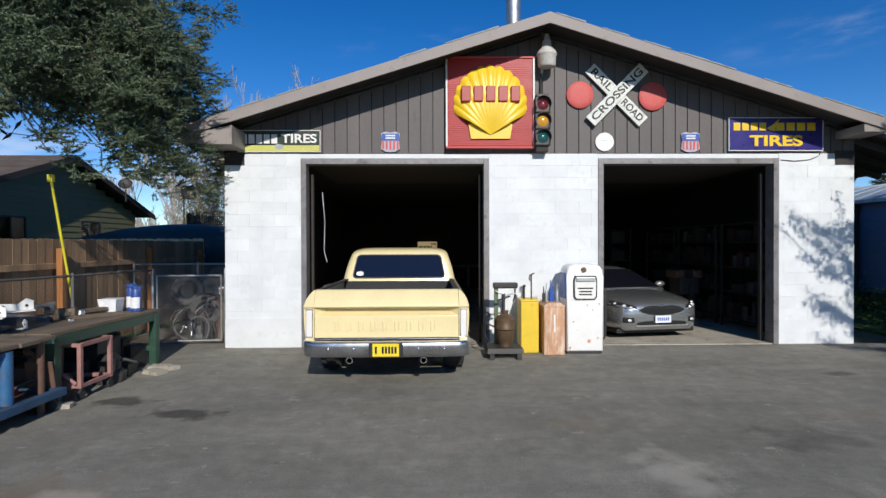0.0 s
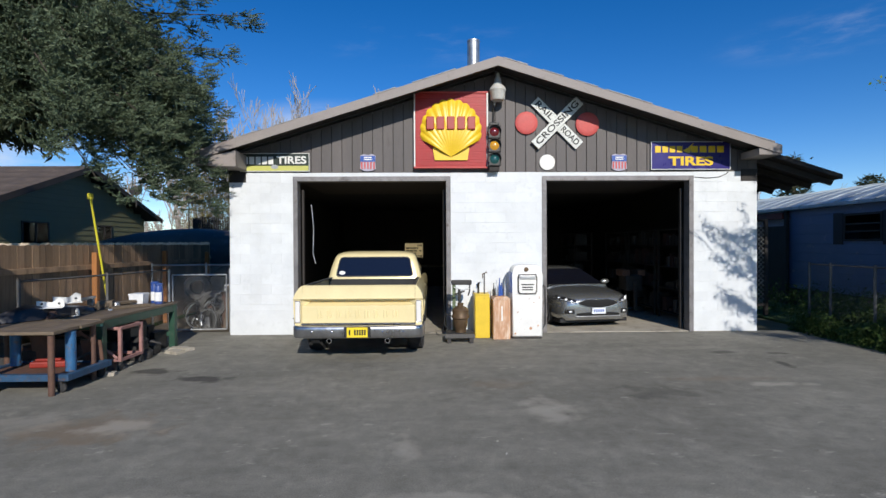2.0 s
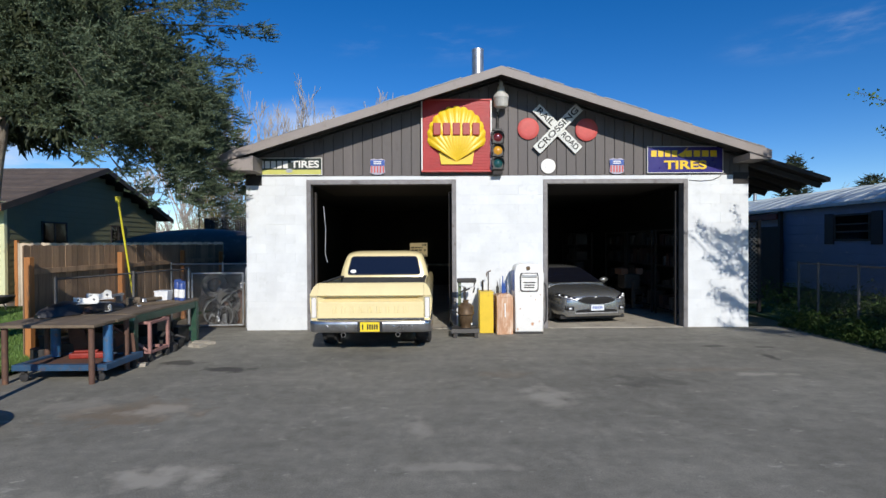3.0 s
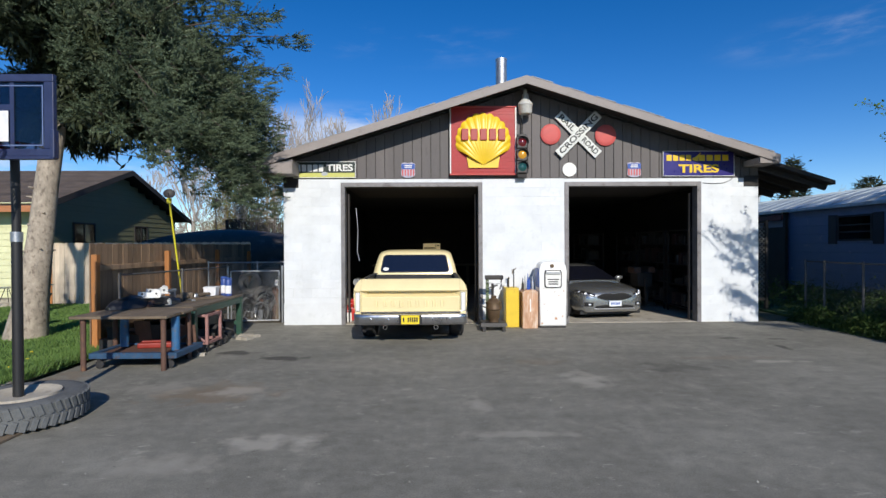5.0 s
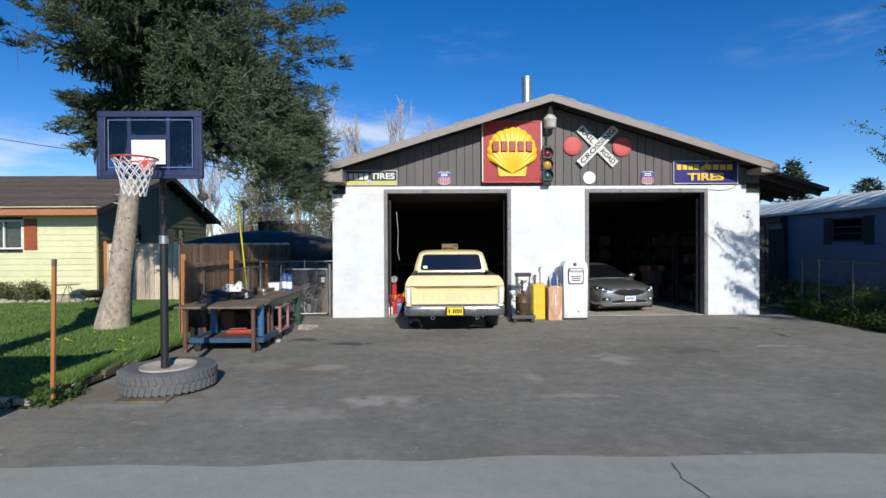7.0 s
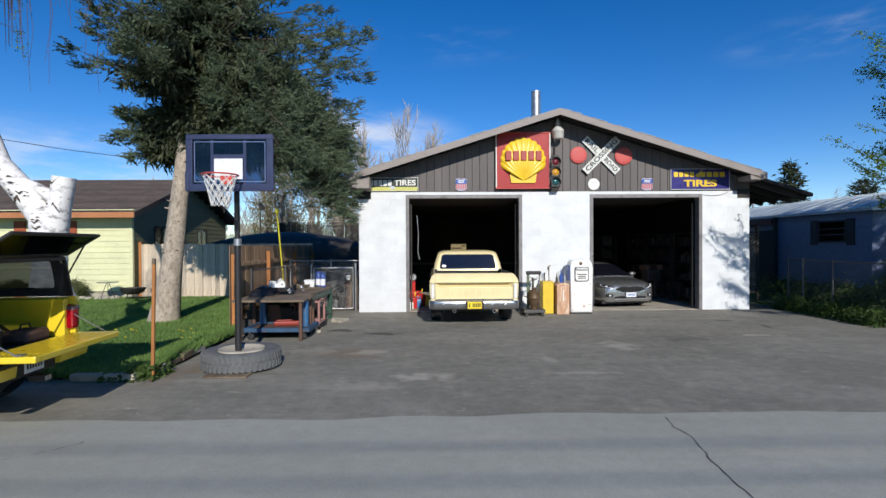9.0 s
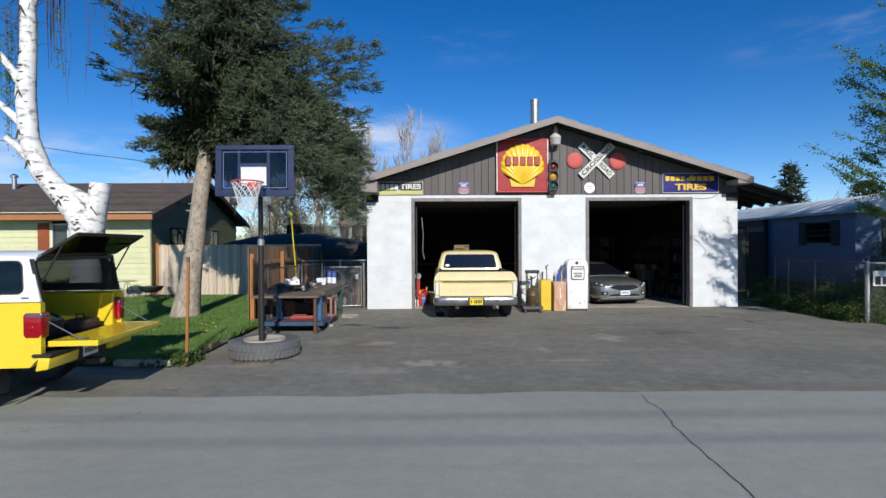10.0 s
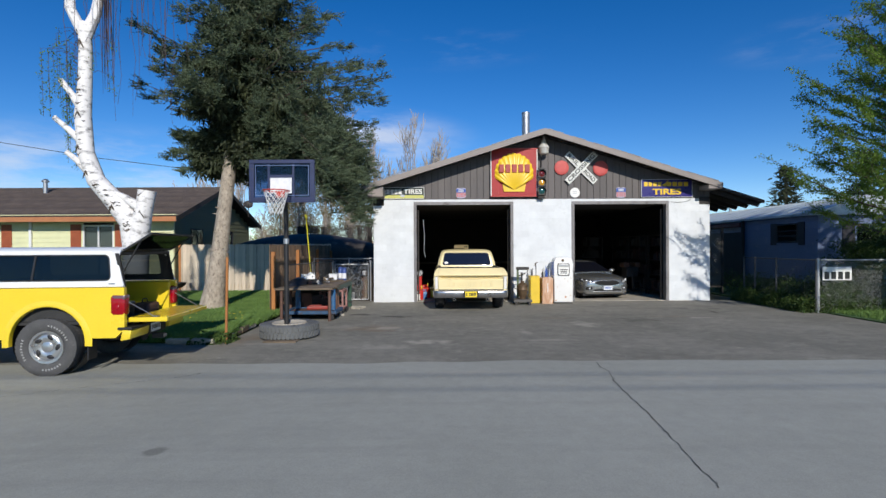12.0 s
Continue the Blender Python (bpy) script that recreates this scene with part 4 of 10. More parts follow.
M_agedgalv = rough_paint("aged_fence_steel", (0.13, 0.125, 0.12), 0.7, 0.4, 0.3, 6, 50, 0.3, (0.12, 0.08, 0.05))
link_fence("chain_link_fence", "low galvanised chain-link fence behind the workbench", (-5.0, 6.3), (-4.5, 9.45), 1.28, (0, 0.5, 1), 0.024, mat=M_agedgalv)
link_fence("chain_link_fence", "galvanised chain-link fence closing the side yard", (-5.3, 10.3), (-3.2, 10.4), 1.35, (0, 0.55, 1), 0.02)
gate = thing("chain_link_gate", "small galvanised chain-link yard gate", "gate", pose(-4.43, 9.46, 0, 0, 0, 5.5))
for pts in (((0, 0, 0.06), (0, 0, 1.18)), ((1.05, 0, 0.06), (1.05, 0, 1.18)), ((0, 0, 0.06), (1.05, 0, 0.06)), ((0, 0, 1.18), (1.05, 0, 1.18))):
    tube_part("frame_bar", pts, 0.018, M_galv, gate)
bm = bmesh.new()
wire_mesh(bm, 1.05, 0.06, 1.18)
part("wire_netting", bm, M_galv, gate)
for x in (-0.07, 1.12):
    tube_part("gate_post", [(x, 0, 0), (x, 0, 1.3)], 0.028, M_galv, gate)

# green workbench
bench = thing("workbench", "long workbench with a worn board top and dark green legs", "workbench", pose(-4.3, 7.0, 0))
for i in range(5):
    a = -0.68 + i * 0.262
    box_part("top_board", (a, a + 0.256, -1.0, 1.14, 0.745, 0.785), M_bench, bench)
box_part("apron", (0.585, 0.63, -0.98, 1.1, 0.63, 0.743), M_greenpaint, bench)
box_part("apron", (-0.66, 0.585, -0.98, -0.93, 0.63, 0.743), M_greenpaint, bench)
for x, y in ((0.54, -0.97), (0.54, 0.98), (-0.66, -0.97), (-0.66, 0.98)):
    box_part("leg", (x, x + 0.1, y, y + 0.1, 0, 0.743), M_greenpaint, bench)
box_part("stretcher", (-0.6, 0.6, 0.99, 1.05, 0.2, 0.28), M_greenpaint, bench)
box_part("corner_plate", (0.56, 0.64, -1.005, -0.94, 0.68, 0.742), plain("mint_paint", (0.2, 0.45, 0.32), 0.5), bench)

# brown table in front
tab = thing("work_table", "low plank table with rusty pipe legs", "table", pose(-4.25, 5.45, 0))
for i in range(4):
    a = -0.42 + i * 0.24
    box_part("top_board", (-0.69, 0.66 - 0.02 * (i % 2), a, a + 0.234, 0.735, 0.775), M_bench, tab)
for x, y in ((0.58, -0.35), (-0.55, -0.33), (0.58, 0.4), (-0.55, 0.4)):
    tube_part("leg", [(x, y, 0), (x, y, 0.735)], 0.036, M_rustbrown, tab)
# blue cart below it
cart = thing("shop_cart", "blue steel shop cart on casters", "cart", pose(-4.15, 5.6, 0))
for d in ((-0.62, 0.62, -0.42, -0.34, 0.15, 0.23), (-0.62, 0.62, 0.34, 0.42, 0.15, 0.23), (-0.62, -0.54, -0.34, 0.34, 0.15, 0.23), (0.54, 0.62, -0.34, 0.34, 0.15, 0.23)):
    box_part("frame_bar", d, M_bluedark, cart)
box_part("tray", (-0.54, 0.54, -0.34, 0.34, 0.19, 0.205), M_rustbrown, cart, bevel=0.002)
for x, y in ((0.5, -0.2), (-0.42, 0.1)):
    tube_part("blue_post", [(x, y, 0.23), (x, y, 0.72)], 0.06, M_bluepaint, cart, sides=16)
for x, y in ((-0.5, -0.36), (0.5, -0.36), (-0.5, 0.36), (0.5, 0.36)):
    bm = bmesh.new()
    add_lathe(bm, [(0, -0.018), (0.05, -0.018), (0.06, -0.01), (0.06, 0.01), (0.05, 0.018), (0, 0.018)], pose(x, y, 0.06, 90), 16)
    part("caster", bm, M_rubber, cart, smooth=40)
    box_part("fork", (x - 0.025, x + 0.025, y - 0.03, y + 0.03, 0.1, 0.15), M_iron, cart)
jack = thing("floor_jack", "red trolley jack on the cart tray", "jack", pose(-4.1, 5.72, 0.206, 0, 0, 10))
box_part("body", (-0.25, 0.25, -0.07, 0.07, 0.0, 0.08), M_redpaint, jack, bevel=0.02)
box_part("arm", (-0.2, 0.1, -0.03, 0.03, 0.081, 0.11), M_redpaint, jack, bevel=0.01)
tube_part("handle", [(0.25, 0, 0.08), (0.42, 0.05, 0.16)], 0.018, M_iron, jack)
# pink cart under the bench
pc = thing("angle_iron_cart", "small cart of pink primed angle iron with casters", "cart", pose(-3.9, 6.72, 0))
for x in (-0.3, 0.28):
    for y in (-0.42, 0.1):
        box_part("upright", (x, x + 0.045, y, y + 0.045, 0.13, 0.62), M_pinkpaint, pc)
for z in (0.13, 0.58):
    for x in (-0.3, 0.28):
        box_part("side_bar", (x + 0.003, x + 0.042, -0.375, 0.1, z, z + 0.045), M_pinkpaint, pc)
    for y in (-0.42, 0.1):
        box_part("end_bar", (-0.255, 0.28, y + 0.003, y + 0.042, z, z + 0.045), M_pinkpaint, pc)
tube_part("brace", [(-0.25, -0.43, 0.56), (0.28, -0.43, 0.18)], 0.022, M_pinkpaint, pc, sides=4)
for x in (-0.26, 0.3):
    for y in (-0.38, 0.12):
        bm = bmesh.new()
        add_lathe(bm, [(0, -0.015), (0.05, -0.015), (0.058, 0), (0.05, 0.015), (0, 0.015)], pose(x, y, 0.058, 0, 90), 14)
        part("caster", bm, M_rubber, pc, smooth=40)
        box_part("fork", (x - 0.02, x + 0.02, y - 0.02, y + 0.02, 0.1, 0.13), M_iron, pc)

# things on the bench
g = thing("white_box", "white plastic tub on the workbench", "tub", pose(-4.12, 7.72, 0.786, 0, 0, 6))
bm = bmesh.new()
add_loft(bm, [[(-0.1, -0.1, 0), (0.1, -0.1, 0), (0.1, 0.1, 0), (-0.1, 0.1, 0)], [(-0.115, -0.115, 0.17), (0.115, -0.115, 0.17), (0.115, 0.115, 0.17), (-0.115, 0.115, 0.17)]])
part("tub", bm, M_plasticwhite, g)
box_part("lid", (-0.122, 0.122, -0.122, 0.122, 0.17, 0.19), M_plasticwhite, g, bevel=0.008)
for x, y, h in ((-3.96, 7.92, 0.38), (-3.83, 7.8, 0.36)):
    g = thing("oil_bucket", "scuffed blue plastic canister with a white label on the workbench", "canister", pose(x, y, 0.786, 0, 0, 8), "blue canisters")
    bm = bmesh.new()
    add_lathe(bm, [(0, 0), (0.06, 0), (0.066, 0.02), (0.064, h * 0.82), (0.058, h * 0.86), (0.066, h * 0.88), (0.066, h * 0.97), (0.0, h)], sides=20)
    part("canister_body", bm, M_plasticblue, g, smooth=40)
    bm = bmesh.new()
    rows = [[(0.0675 * math.cos(k), 0.0675 * math.sin(k), z) for k in (radians(-150 + 15 * j) for j in range(9))] for z in (0.05, 0.2)]
    vv = [[bm.verts.new(c) for c in r] for r in rows]
    for j in range(8):
        bm.faces.new((vv[0][j], vv[0][j + 1], vv[1][j + 1], vv[1][j]))
    part("paper_label", bm, M_plasticwhite, g)
g = thing("yellow_pole", "tall yellow steel pole leaning on the workbench", "pole", pose(0, 0, 0))
tube_part("shaft", [(-4.82, 8.0, 0.79), (-4.87, 7.65, 2.6)], 0.017, M_poleyellow, g)
box_part("head", (-4.905, -4.835, 7.62, 7.68, 2.56, 2.66), M_poleyellow, g, bevel=0.006)
M_panelblack = rough_paint("scuffed_black_panel", (0.02, 0.02, 0.022), 0.35, 0, 0.3, 5, 40, 0.15, (0.12, 0.11, 0.1))
# a black body panel with pale brackets and tools piled on it
g = thing("body_panel", "scuffed black plastic body panel lying on the workbench", "car part", pose(-4.55, 6.2, 0.786, 0, 0, 68))
bm = bmesh.new()
add_loft(bm, [[(x, -w, 0.0), (x, -w * 0.7, h * 0.8), (x, 0, h), (x, w * 0.7, h * 0.75), (x, w, 0.0)] for x, w, h in ((-0.62, 0.05, 0.05), (-0.5, 0.14, 0.14), (-0.25, 0.2, 0.2), (0.1, 0.22, 0.17), (0.45, 0.2, 0.12), (0.62, 0.12, 0.07))])
part("panel", bm, M_panelblack, g, smooth=50)
g = thing("alloy_rail", "long pale alloy rail lying across the workbench", "rail", pose(-4.72, 6.75, 0.9, 0, -3, 80))
bm = bmesh.new()
add_box(bm, -0.6, 0.6, -0.03, 0.03, 0, 0.045, bevel=0.008)
part("rail", bm, M_galv, g)
for x in (-0.55, 0.5):
    box_part("end_foot", (x, x + 0.05, -0.05, 0.05, -0.11, 0.0), M_galv, g)
for x, y, a, s in ((-4.42, 6.12, 20, 1.0), (-4.3, 6.42, -30, 0.8), (-4.62, 6.72, 50, 1.1)):
    g = thing("white_bracket", "folded white sheet-metal bracket with holes", "bracket", pose(x, y, 0.786 + (0.15 if s > 0.85 else 0.0), 4, 0, a), "white brackets")
    bm = bmesh.new()
    add_prism(bm, [(-0.16 * s, 0), (0.16 * s, 0), (0.16 * s, 0.1 * s), (0.1 * s, 0.13 * s), (0.02 * s, 0.07 * s), (-0.16 * s, 0.09 * s)], -0.005, 0.005)
    add_box(bm, -0.16 * s, 0.16 * s, -0.1 * s, 0.004, 0, 0.008)
    pt = part("sheet", bm, M_signwhite, g)
    for hx in (-0.1, 0.1):
        bm = bmesh.new()
        add_lathe(bm, [(0, 0.002), (0.016 * s, 0.002), (0.016 * s, 0)], pose(hx * s, -0.0052, 0.05 * s, 90), 10)
        part("hole", bm, M_black, pt)
rnd = random.Random(7)
for i in range(14):
    x, y = -4.75 + rnd.random() * 0.7, 6.05 + rnd.random() * 1.35
    mat = (M_iron, M_panelblack, M_rustbrown, M_iron, M_galv)[i % 5]
    if i % 3 == 0:
        g = thing("machine_part", "dark greasy machine casting on the workbench", "machine part", pose(x, y, 0.786, 0, 0, rnd.uniform(0, 180)), "loose castings")
        bm = bmesh.new()
        add_lathe(bm, [(0, 0), (0.07, 0), (0.075, 0.02), (0.05, 0.05), (0.045, 0.09), (0.03, 0.1), (0, 0.1)], sides=14)
        part("casting", bm, mat, g, smooth=40)
        tube_part("shaft", [(-0.12, 0, 0.03), (0.14, 0.02, 0.05)], 0.018, mat, g)
    elif i % 3 == 1:
        g = thing("hand_tool", "dark steel hand tool lying on the workbench", "tool", pose(x, y, 0.786, 0, 0, rnd.uniform(-90, 90)), "hand tools")
        tube_part("shank", [(-0.18, 0, 0.015), (0.0, 0.015, 0.02), (0.16, 0, 0.015)], 0.012, mat, g)
        box_part("jaw", (0.14, 0.21, -0.03, 0.03, 0, 0.03), mat, g, bevel=0.008)
    else:
        g = thing("cable_coil", "black cable coil dropped on the workbench", "cable", pose(x, y, 0.8, rnd.uniform(0, 15), 0, 0), "cable coils")
        bm = bmesh.new()
        add_tube(bm, [(r * math.cos(k), r * math.sin(k) * 0.8, 0.008 * (j % 5)) for j, (r, k) in enumerate((0.1 + 0.03 * rnd.random(), 0.55 * j) for j in range(30))], 0.009, 5)
        part("coil", bm, M_black, g, smooth=40)
for i, (x, y, a, l) in enumerate(((-4.35, 7.25, 62, 0.33), (-4.22, 7.32, 75, 0.3), (-4.0, 7.25, 50, 0.28), (-4.3, 7.12, 20, 0.1))):
    g = thing("wood_offcut", "grey timber offcut on the workbench", "wood offcut", pose(x, y, 0.786 + 0.046 * (i == 1), 0, 0, a), "wood offcuts")
    box_part("offcut", (-l, l, -0.06, 0.06, 0, 0.045 if i < 3 else 0.13), M_bench, g)
# rubble by the far legs
for i, (x, y, a) in enumerate(((-3.5, 7.75, 10), (-3.42, 7.5, -25), (-3.6, 6.05, 12), (-3.3, 7.7, 55))):
    g = thing("stone_slab", "broken pale concrete slab on the asphalt", "slab", pose(x, y, 0, 0, 0, a), "broken slabs")
    k_ = 1.0 if i < 2 else 0.6
    bm = bmesh.new()
    add_prism(bm, [(-0.14 * k_, 0), (0.15 * k_, 0), (0.16 * k_, 0.045), (-0.1 * k_, 0.055)], -0.09 * k_, 0.08 * k_)
    part("slab", bm, M_slab, g)
# black crates and a tyre pushed under the bench, added to deepen its shade
for x, y, w, d_, h in ((-3.78, 7.45, 0.1, 0.14, 0.16), (-4.1, 7.3, 0.2, 0.3, 0.5), (-4.5, 7.0, 0.2, 0.35, 0.55), (-4.2, 7.75, 0.25, 0.12, 0.42), (-4.3, 6.35, 0.18, 0.14, 0.5)):
    g = thing("parts_crate", "black crate of parts deepening the shade under the workbench", "crate", pose(x, y, 0, 0, 0, 7), "crates under the bench")
    box_part("crate_body", (-w, w, -d_, d_, 0, h), M_black, g, bevel=0.01)
    box_part("crate_lip", (-w - 0.01, w + 0.01, -d_ - 0.01, d_ + 0.01, h - 0.05, h - 0.02), M_black, g, bevel=0.004)


rnd = random.Random(12)
for i in range(12):
    x, y = -4.75 + rnd.random() * 1.05, 6.25 + rnd.random() * 1.7
    g = thing("scrap_part", "greasy dark car part shoved under the workbench", "car part", pose(x, y, 0.0, 0, 0, rnd.uniform(0, 180)), "scrap under the bench")
    w, h = rnd.uniform(0.1, 0.2), rnd.uniform(0.12, 0.36)
    bm = bmesh.new()
    add_lathe(bm, [(0, 0), (w, 0), (w * 1.05, h * 0.3), (w * 0.7, h * 0.45), (w * 0.75, h * 0.8), (w * 0.4, h), (0, h)], sides=11)
    for v in bm.verts:
        v.co += Vector((noise.noise(v.co * 9 + Vector((i, 0, 0))), noise.noise(v.co * 9 + Vector((0, i, 0))), 0)) * 0.03
    part("casting", bm, M_iron if i % 3 else M_rustbrown, g, smooth=35)
    tube_part("pipe_stub", [(0, 0, h * 0.6), (w * 0.9, 0.02, h * 0.75), (w * 1.5, 0.05, h * 0.6)], 0.022, M_iron, g)


# big tyre foot and basketball hoop
def tyre_bm(r_out, r_in, w, lugs, m=None, depth=0.012, sides=48):
    bm = bmesh.new()
    h = w / 2
    prof = [(r_in, -h * 0.62), (r_in + 0.02, -h * 0.8), (r_in + (r_out - r_in) * 0.55, -h), (r_out - 0.035, -h * 0.93), (r_out - 0.004, -h * 0.78), (r_out - 0.004, h * 0.78),
            (r_out - 0.035, h * 0.93), (r_in + (r_out - r_in) * 0.55, h), (r_in + 0.02, h * 0.8), (r_in, h * 0.62)]
    add_lathe(bm, prof, m, sides, True)
    mm = m or Matrix()
    for i in range(lugs):
        k = 2 * math.pi * i / lugs
        for s in (-1, 1):
            rot = mm @ Matrix.Rotation(k + (0.5 * math.pi / lugs if s > 0 else 0), 4, "Z")
            add_box(bm, r_out - 0.03, r_out + depth, -0.32 * 2 * math.pi * r_out / lugs, 0.3 * 2 * math.pi * r_out / lugs, *(sorted((s * h * 0.08, s * h * 0.86))), m=rot @ Matrix.Rotation(s * 0.25, 4, "X"))
    return bm


hoop = thing("basketball_hoop", "basketball hoop with blue-framed backboard on a pole in a truck tyre", "basketball hoop", pose(-4.0, 3.04, 0))
foot_tyre = part("tyre_foot", tyre_bm(0.55, 0.29, 0.27, 0, pose(0, 0, 0.15), 0.012), M_oldrubber, hoop, "grey weathered truck tyre", 35)
bm = bmesh.new()
add_box(bm, 0.525, 0.558, -0.024, 0.024, -0.058, 0.05, bevel=0.003)
lug_mesh = mesh_of(bm, "tread_block", M_oldrubber)
for i in range(44):
    for s in (-1, 1):
        lug = new("tread_block", lug_mesh)
        lug.parent = foot_tyre
        lug.matrix_local = Matrix.Translation((0, 0, 0.15 + s * 0.062)) @ Matrix.Rotation(2 * math.pi * (i + 0.25 * s) / 44, 4, "Z") @ Matrix.Rotation(s * 0.32, 4, "X")
bm = bmesh.new()
add_lathe(bm, [(0.0, 0.235), (0.1, 0.245), (0.2, 0.23), (0.29, 0.27), (0.325, 0.285), (0.33, 0.26), (0.29, 0.2)], sides=36)
part("rim_fill", bm, M_slab, hoop, "concrete-filled wheel", 40)
box_part("base_board", (-0.3, 0.3, -0.66, -0.3, 0, 0.025), M_bench, hoop)
tube_part("pole", [(-0.06, 0.02, 0.23), (-0.06, 0.02, 1.85)], 0.047, M_black, hoop, sides=16)
tube_part("upper_pole", [(-0.06, 0.02, 1.85), (-0.06, 0.0, 3.1)], 0.04, M_black, hoop, sides=16)
tube_part("collar", [(-0.06, 0.02, 1.8), (-0.06, 0.02, 1.9)], 0.053, M_galv, hoop, sides=16)
board = new("board_assembly")
board.parent = hoop
board.location = (-0.11, 0.37, 0)
for z in (2.7, 3.1):
    for x in (-0.02, 0.14):
        box_part("arm", (x - 0.012, x + 0.012, -0.66, -0.34, z, z + 0.035), M_black, board)
M_bbframe = rough_paint("navy_board_frame", (0.02, 0.03, 0.085), 0.45, 0, 0.2, 5, 50, 0.1)
M_bbglass = glass("smoked_backboard", (0.34, 0.4, 0.5))
bb = box_part("backboard", (-0.5, 0.66, -0.685, -0.675, 2.62, 3.34), M_bbglass, board, "smoky clear backboard panel", bevel=0.002)
bb.visible_shadow = False
for d in ((-0.53, 0.69, -0.71, -0.66, 3.3, 3.37), (-0.53, 0.69, -0.71, -0.66, 2.6, 2.67), (-0.53, -0.44, -0.71, -0.66, 2.67, 3.3), (0.6, 0.69, -0.71, -0.66, 2.67, 3.3)):
    box_part("board_frame", d, M_bbframe, board, bevel=0.006)
for x in (-0.54, 0.655):
    box_part("corner_pad", (x, x + 0.045, -0.72, -0.65, 2.58, 2.85), M_bbframe, board, bevel=0.008)
box_part("base_pad", (-0.53, 0.69, -0.715, -0.655, 2.57, 2.6), M_bbframe, board, bevel=0.006)
for d in ((-0.19, -0.15, 2.67, 3.3), (0.27, 0.31, 2.67, 3.3)):
    box_part("blue_band", (d[0], d[1], -0.69, -0.686, d[2], d[3]), M_bbframe, board, bevel=0.001)
box_part("blue_band", (-0.15, 0.27, -0.69, -0.686, 3.03, 3.09), M_bbframe, board, bevel=0.001)
M_line = plain("pale_blue_line", (0.13, 0.18, 0.34), 0.5)
for d in ((-0.42, 0.58, 3.262, 3.272), (-0.42, 0.58, 2.7, 2.71), (-0.42, -0.41, 2.71, 3.262), (0.57, 0.58, 2.71, 3.262)):
    box_part("line", (d[0], d[1], -0.691, -0.687, d[2], d[3]), M_line, board, bevel=0)
box_part("target_square", (-0.14, 0.26, -0.697, -0.691, 2.74, 3.03), M_plasticwhite, board, "white target square", bevel=0.002)
M_rim = rough_paint("red_rim_paint", (0.5, 0.06, 0.04), 0.5, 0, 0.2, 5, 50, 0.2)
bm = bmesh.new()
RC = Vector((0.06, -0.98, 2.76))
add_lathe(bm, [(0.235 + 0.011 * math.cos(k), 0.011 * math.sin(k)) for k in (2 * math.pi * j / 8 for j in range(8))], Matrix.Translation(RC), 32, True)
rim = part("rim", bm, M_rim, board, "red rim", 40)
box_part("bracket", (-0.02, 0.14, -0.77, -0.71, 2.66, 2.78), M_rim, board)
M_net = rough_paint("white_net_cord", (0.7, 0.7, 0.68), 0.8, 0, 0.1, 8, 60)
bm = bmesh.new()
NS, NR = 12, 6
def net_pt(i, j):
    r = 0.235 - 0.125 * (j / NR) ** 0.7
    k = 2 * math.pi * (i + 0.5 * (j % 2)) / NS
    return RC + Vector((r * math.cos(k), r * math.sin(k), -0.42 * j / NR))
for j in range(NR):
    for i in range(NS):
        add_tube(bm, [net_pt(i, j), net_pt(i, j + 1)], 0.006, 4, False)
        add_tube(bm, [net_pt(i, j), net_pt(i + (1 if j % 2 else -1), j + 1)], 0.006, 4, False)
part("net", bm, M_net, board, "white cord net")

# marker stake
g = thing("marker_stake", "thin rust-orange wooden stake beside the lawn", "stake", pose(-4.95, 2.37, 0, 0, 1.2))
box_part("stake", (-0.02, 0.02, -0.018, 0.018, 0, 1.62), M_orange, g)
box_part("tip", (-0.021, 0.021, -0.019, 0.019, 1.55, 1.63), M_bench, g)

# timber and stone edging of the lawn
edge = tagged(new("lawn_edging"), "broken timber and stone edging along the lawn", "edging", kind="structure")
rnd = random.Random(4)
for i in range(9):
    y = 2.6 + i * 0.44
    bm = bmesh.new()
    add_box(bm, -0.07, 0.07, 0, 0.4, 0, 0.09 + rnd.uniform(-0.02, 0.03), m=pose(-5.1 - 0.03 * i + rnd.uniform(-0.03, 0.03), y, 0, 0, 0, rnd.uniform(-5, 5)), bevel=0.015)
    part("edging_piece", bm, M_bench if i % 3 else M_slab, edge)
for x in (-5.35, -5.8):
    bm = bmesh.new()
    add_box(bm, -0.2, 0.2, -0.09, 0.09, 0, 0.1, m=pose(x, 2.36, 0, 0, 0, rnd.uniform(-8, 8)), bevel=0.02)
    part("edging_piece", bm, M_slab, edge)

# yard junk behind the gate
M_yardrubber = rough_paint("dusty_yard_tyre", (0.075, 0.073, 0.07), 0.9, 0, 0.3, 6, 60, 0.3, (0.15, 0.13, 0.11), 0.2)


def loose_tyre(x, y, z, rx, ry, r=0.31, mat=None):
    t = thing("old_tyre", "worn black tyre in the side yard", "tyre", pose(x, y, z, rx, ry, 0), "heap of tyres")
    part("tyre", tyre_bm(r, r * 0.58, 0.19, 24, None, 0.006, 32), mat or M_rubber, t, smooth=35)
for a in ((-3.88, 10.1, 0.5, 76, 8, 0.29), (-4.28, 10.25, 0.87, 84, 48, 0.27), (-4.15, 10.9, 0.3, 82, -8, 0.3), (-3.75, 10.9, 0.84, 80, 20, 0.3), (-4.6, 11.6, 0.095, 0, 0, 0.31), (-4.6, 11.6, 0.29, 3, 0, 0.31), (-3.6, 11.2, 0.3, 75, 20, 0.31)):
    loose_tyre(*a, mat=M_yardrubber)
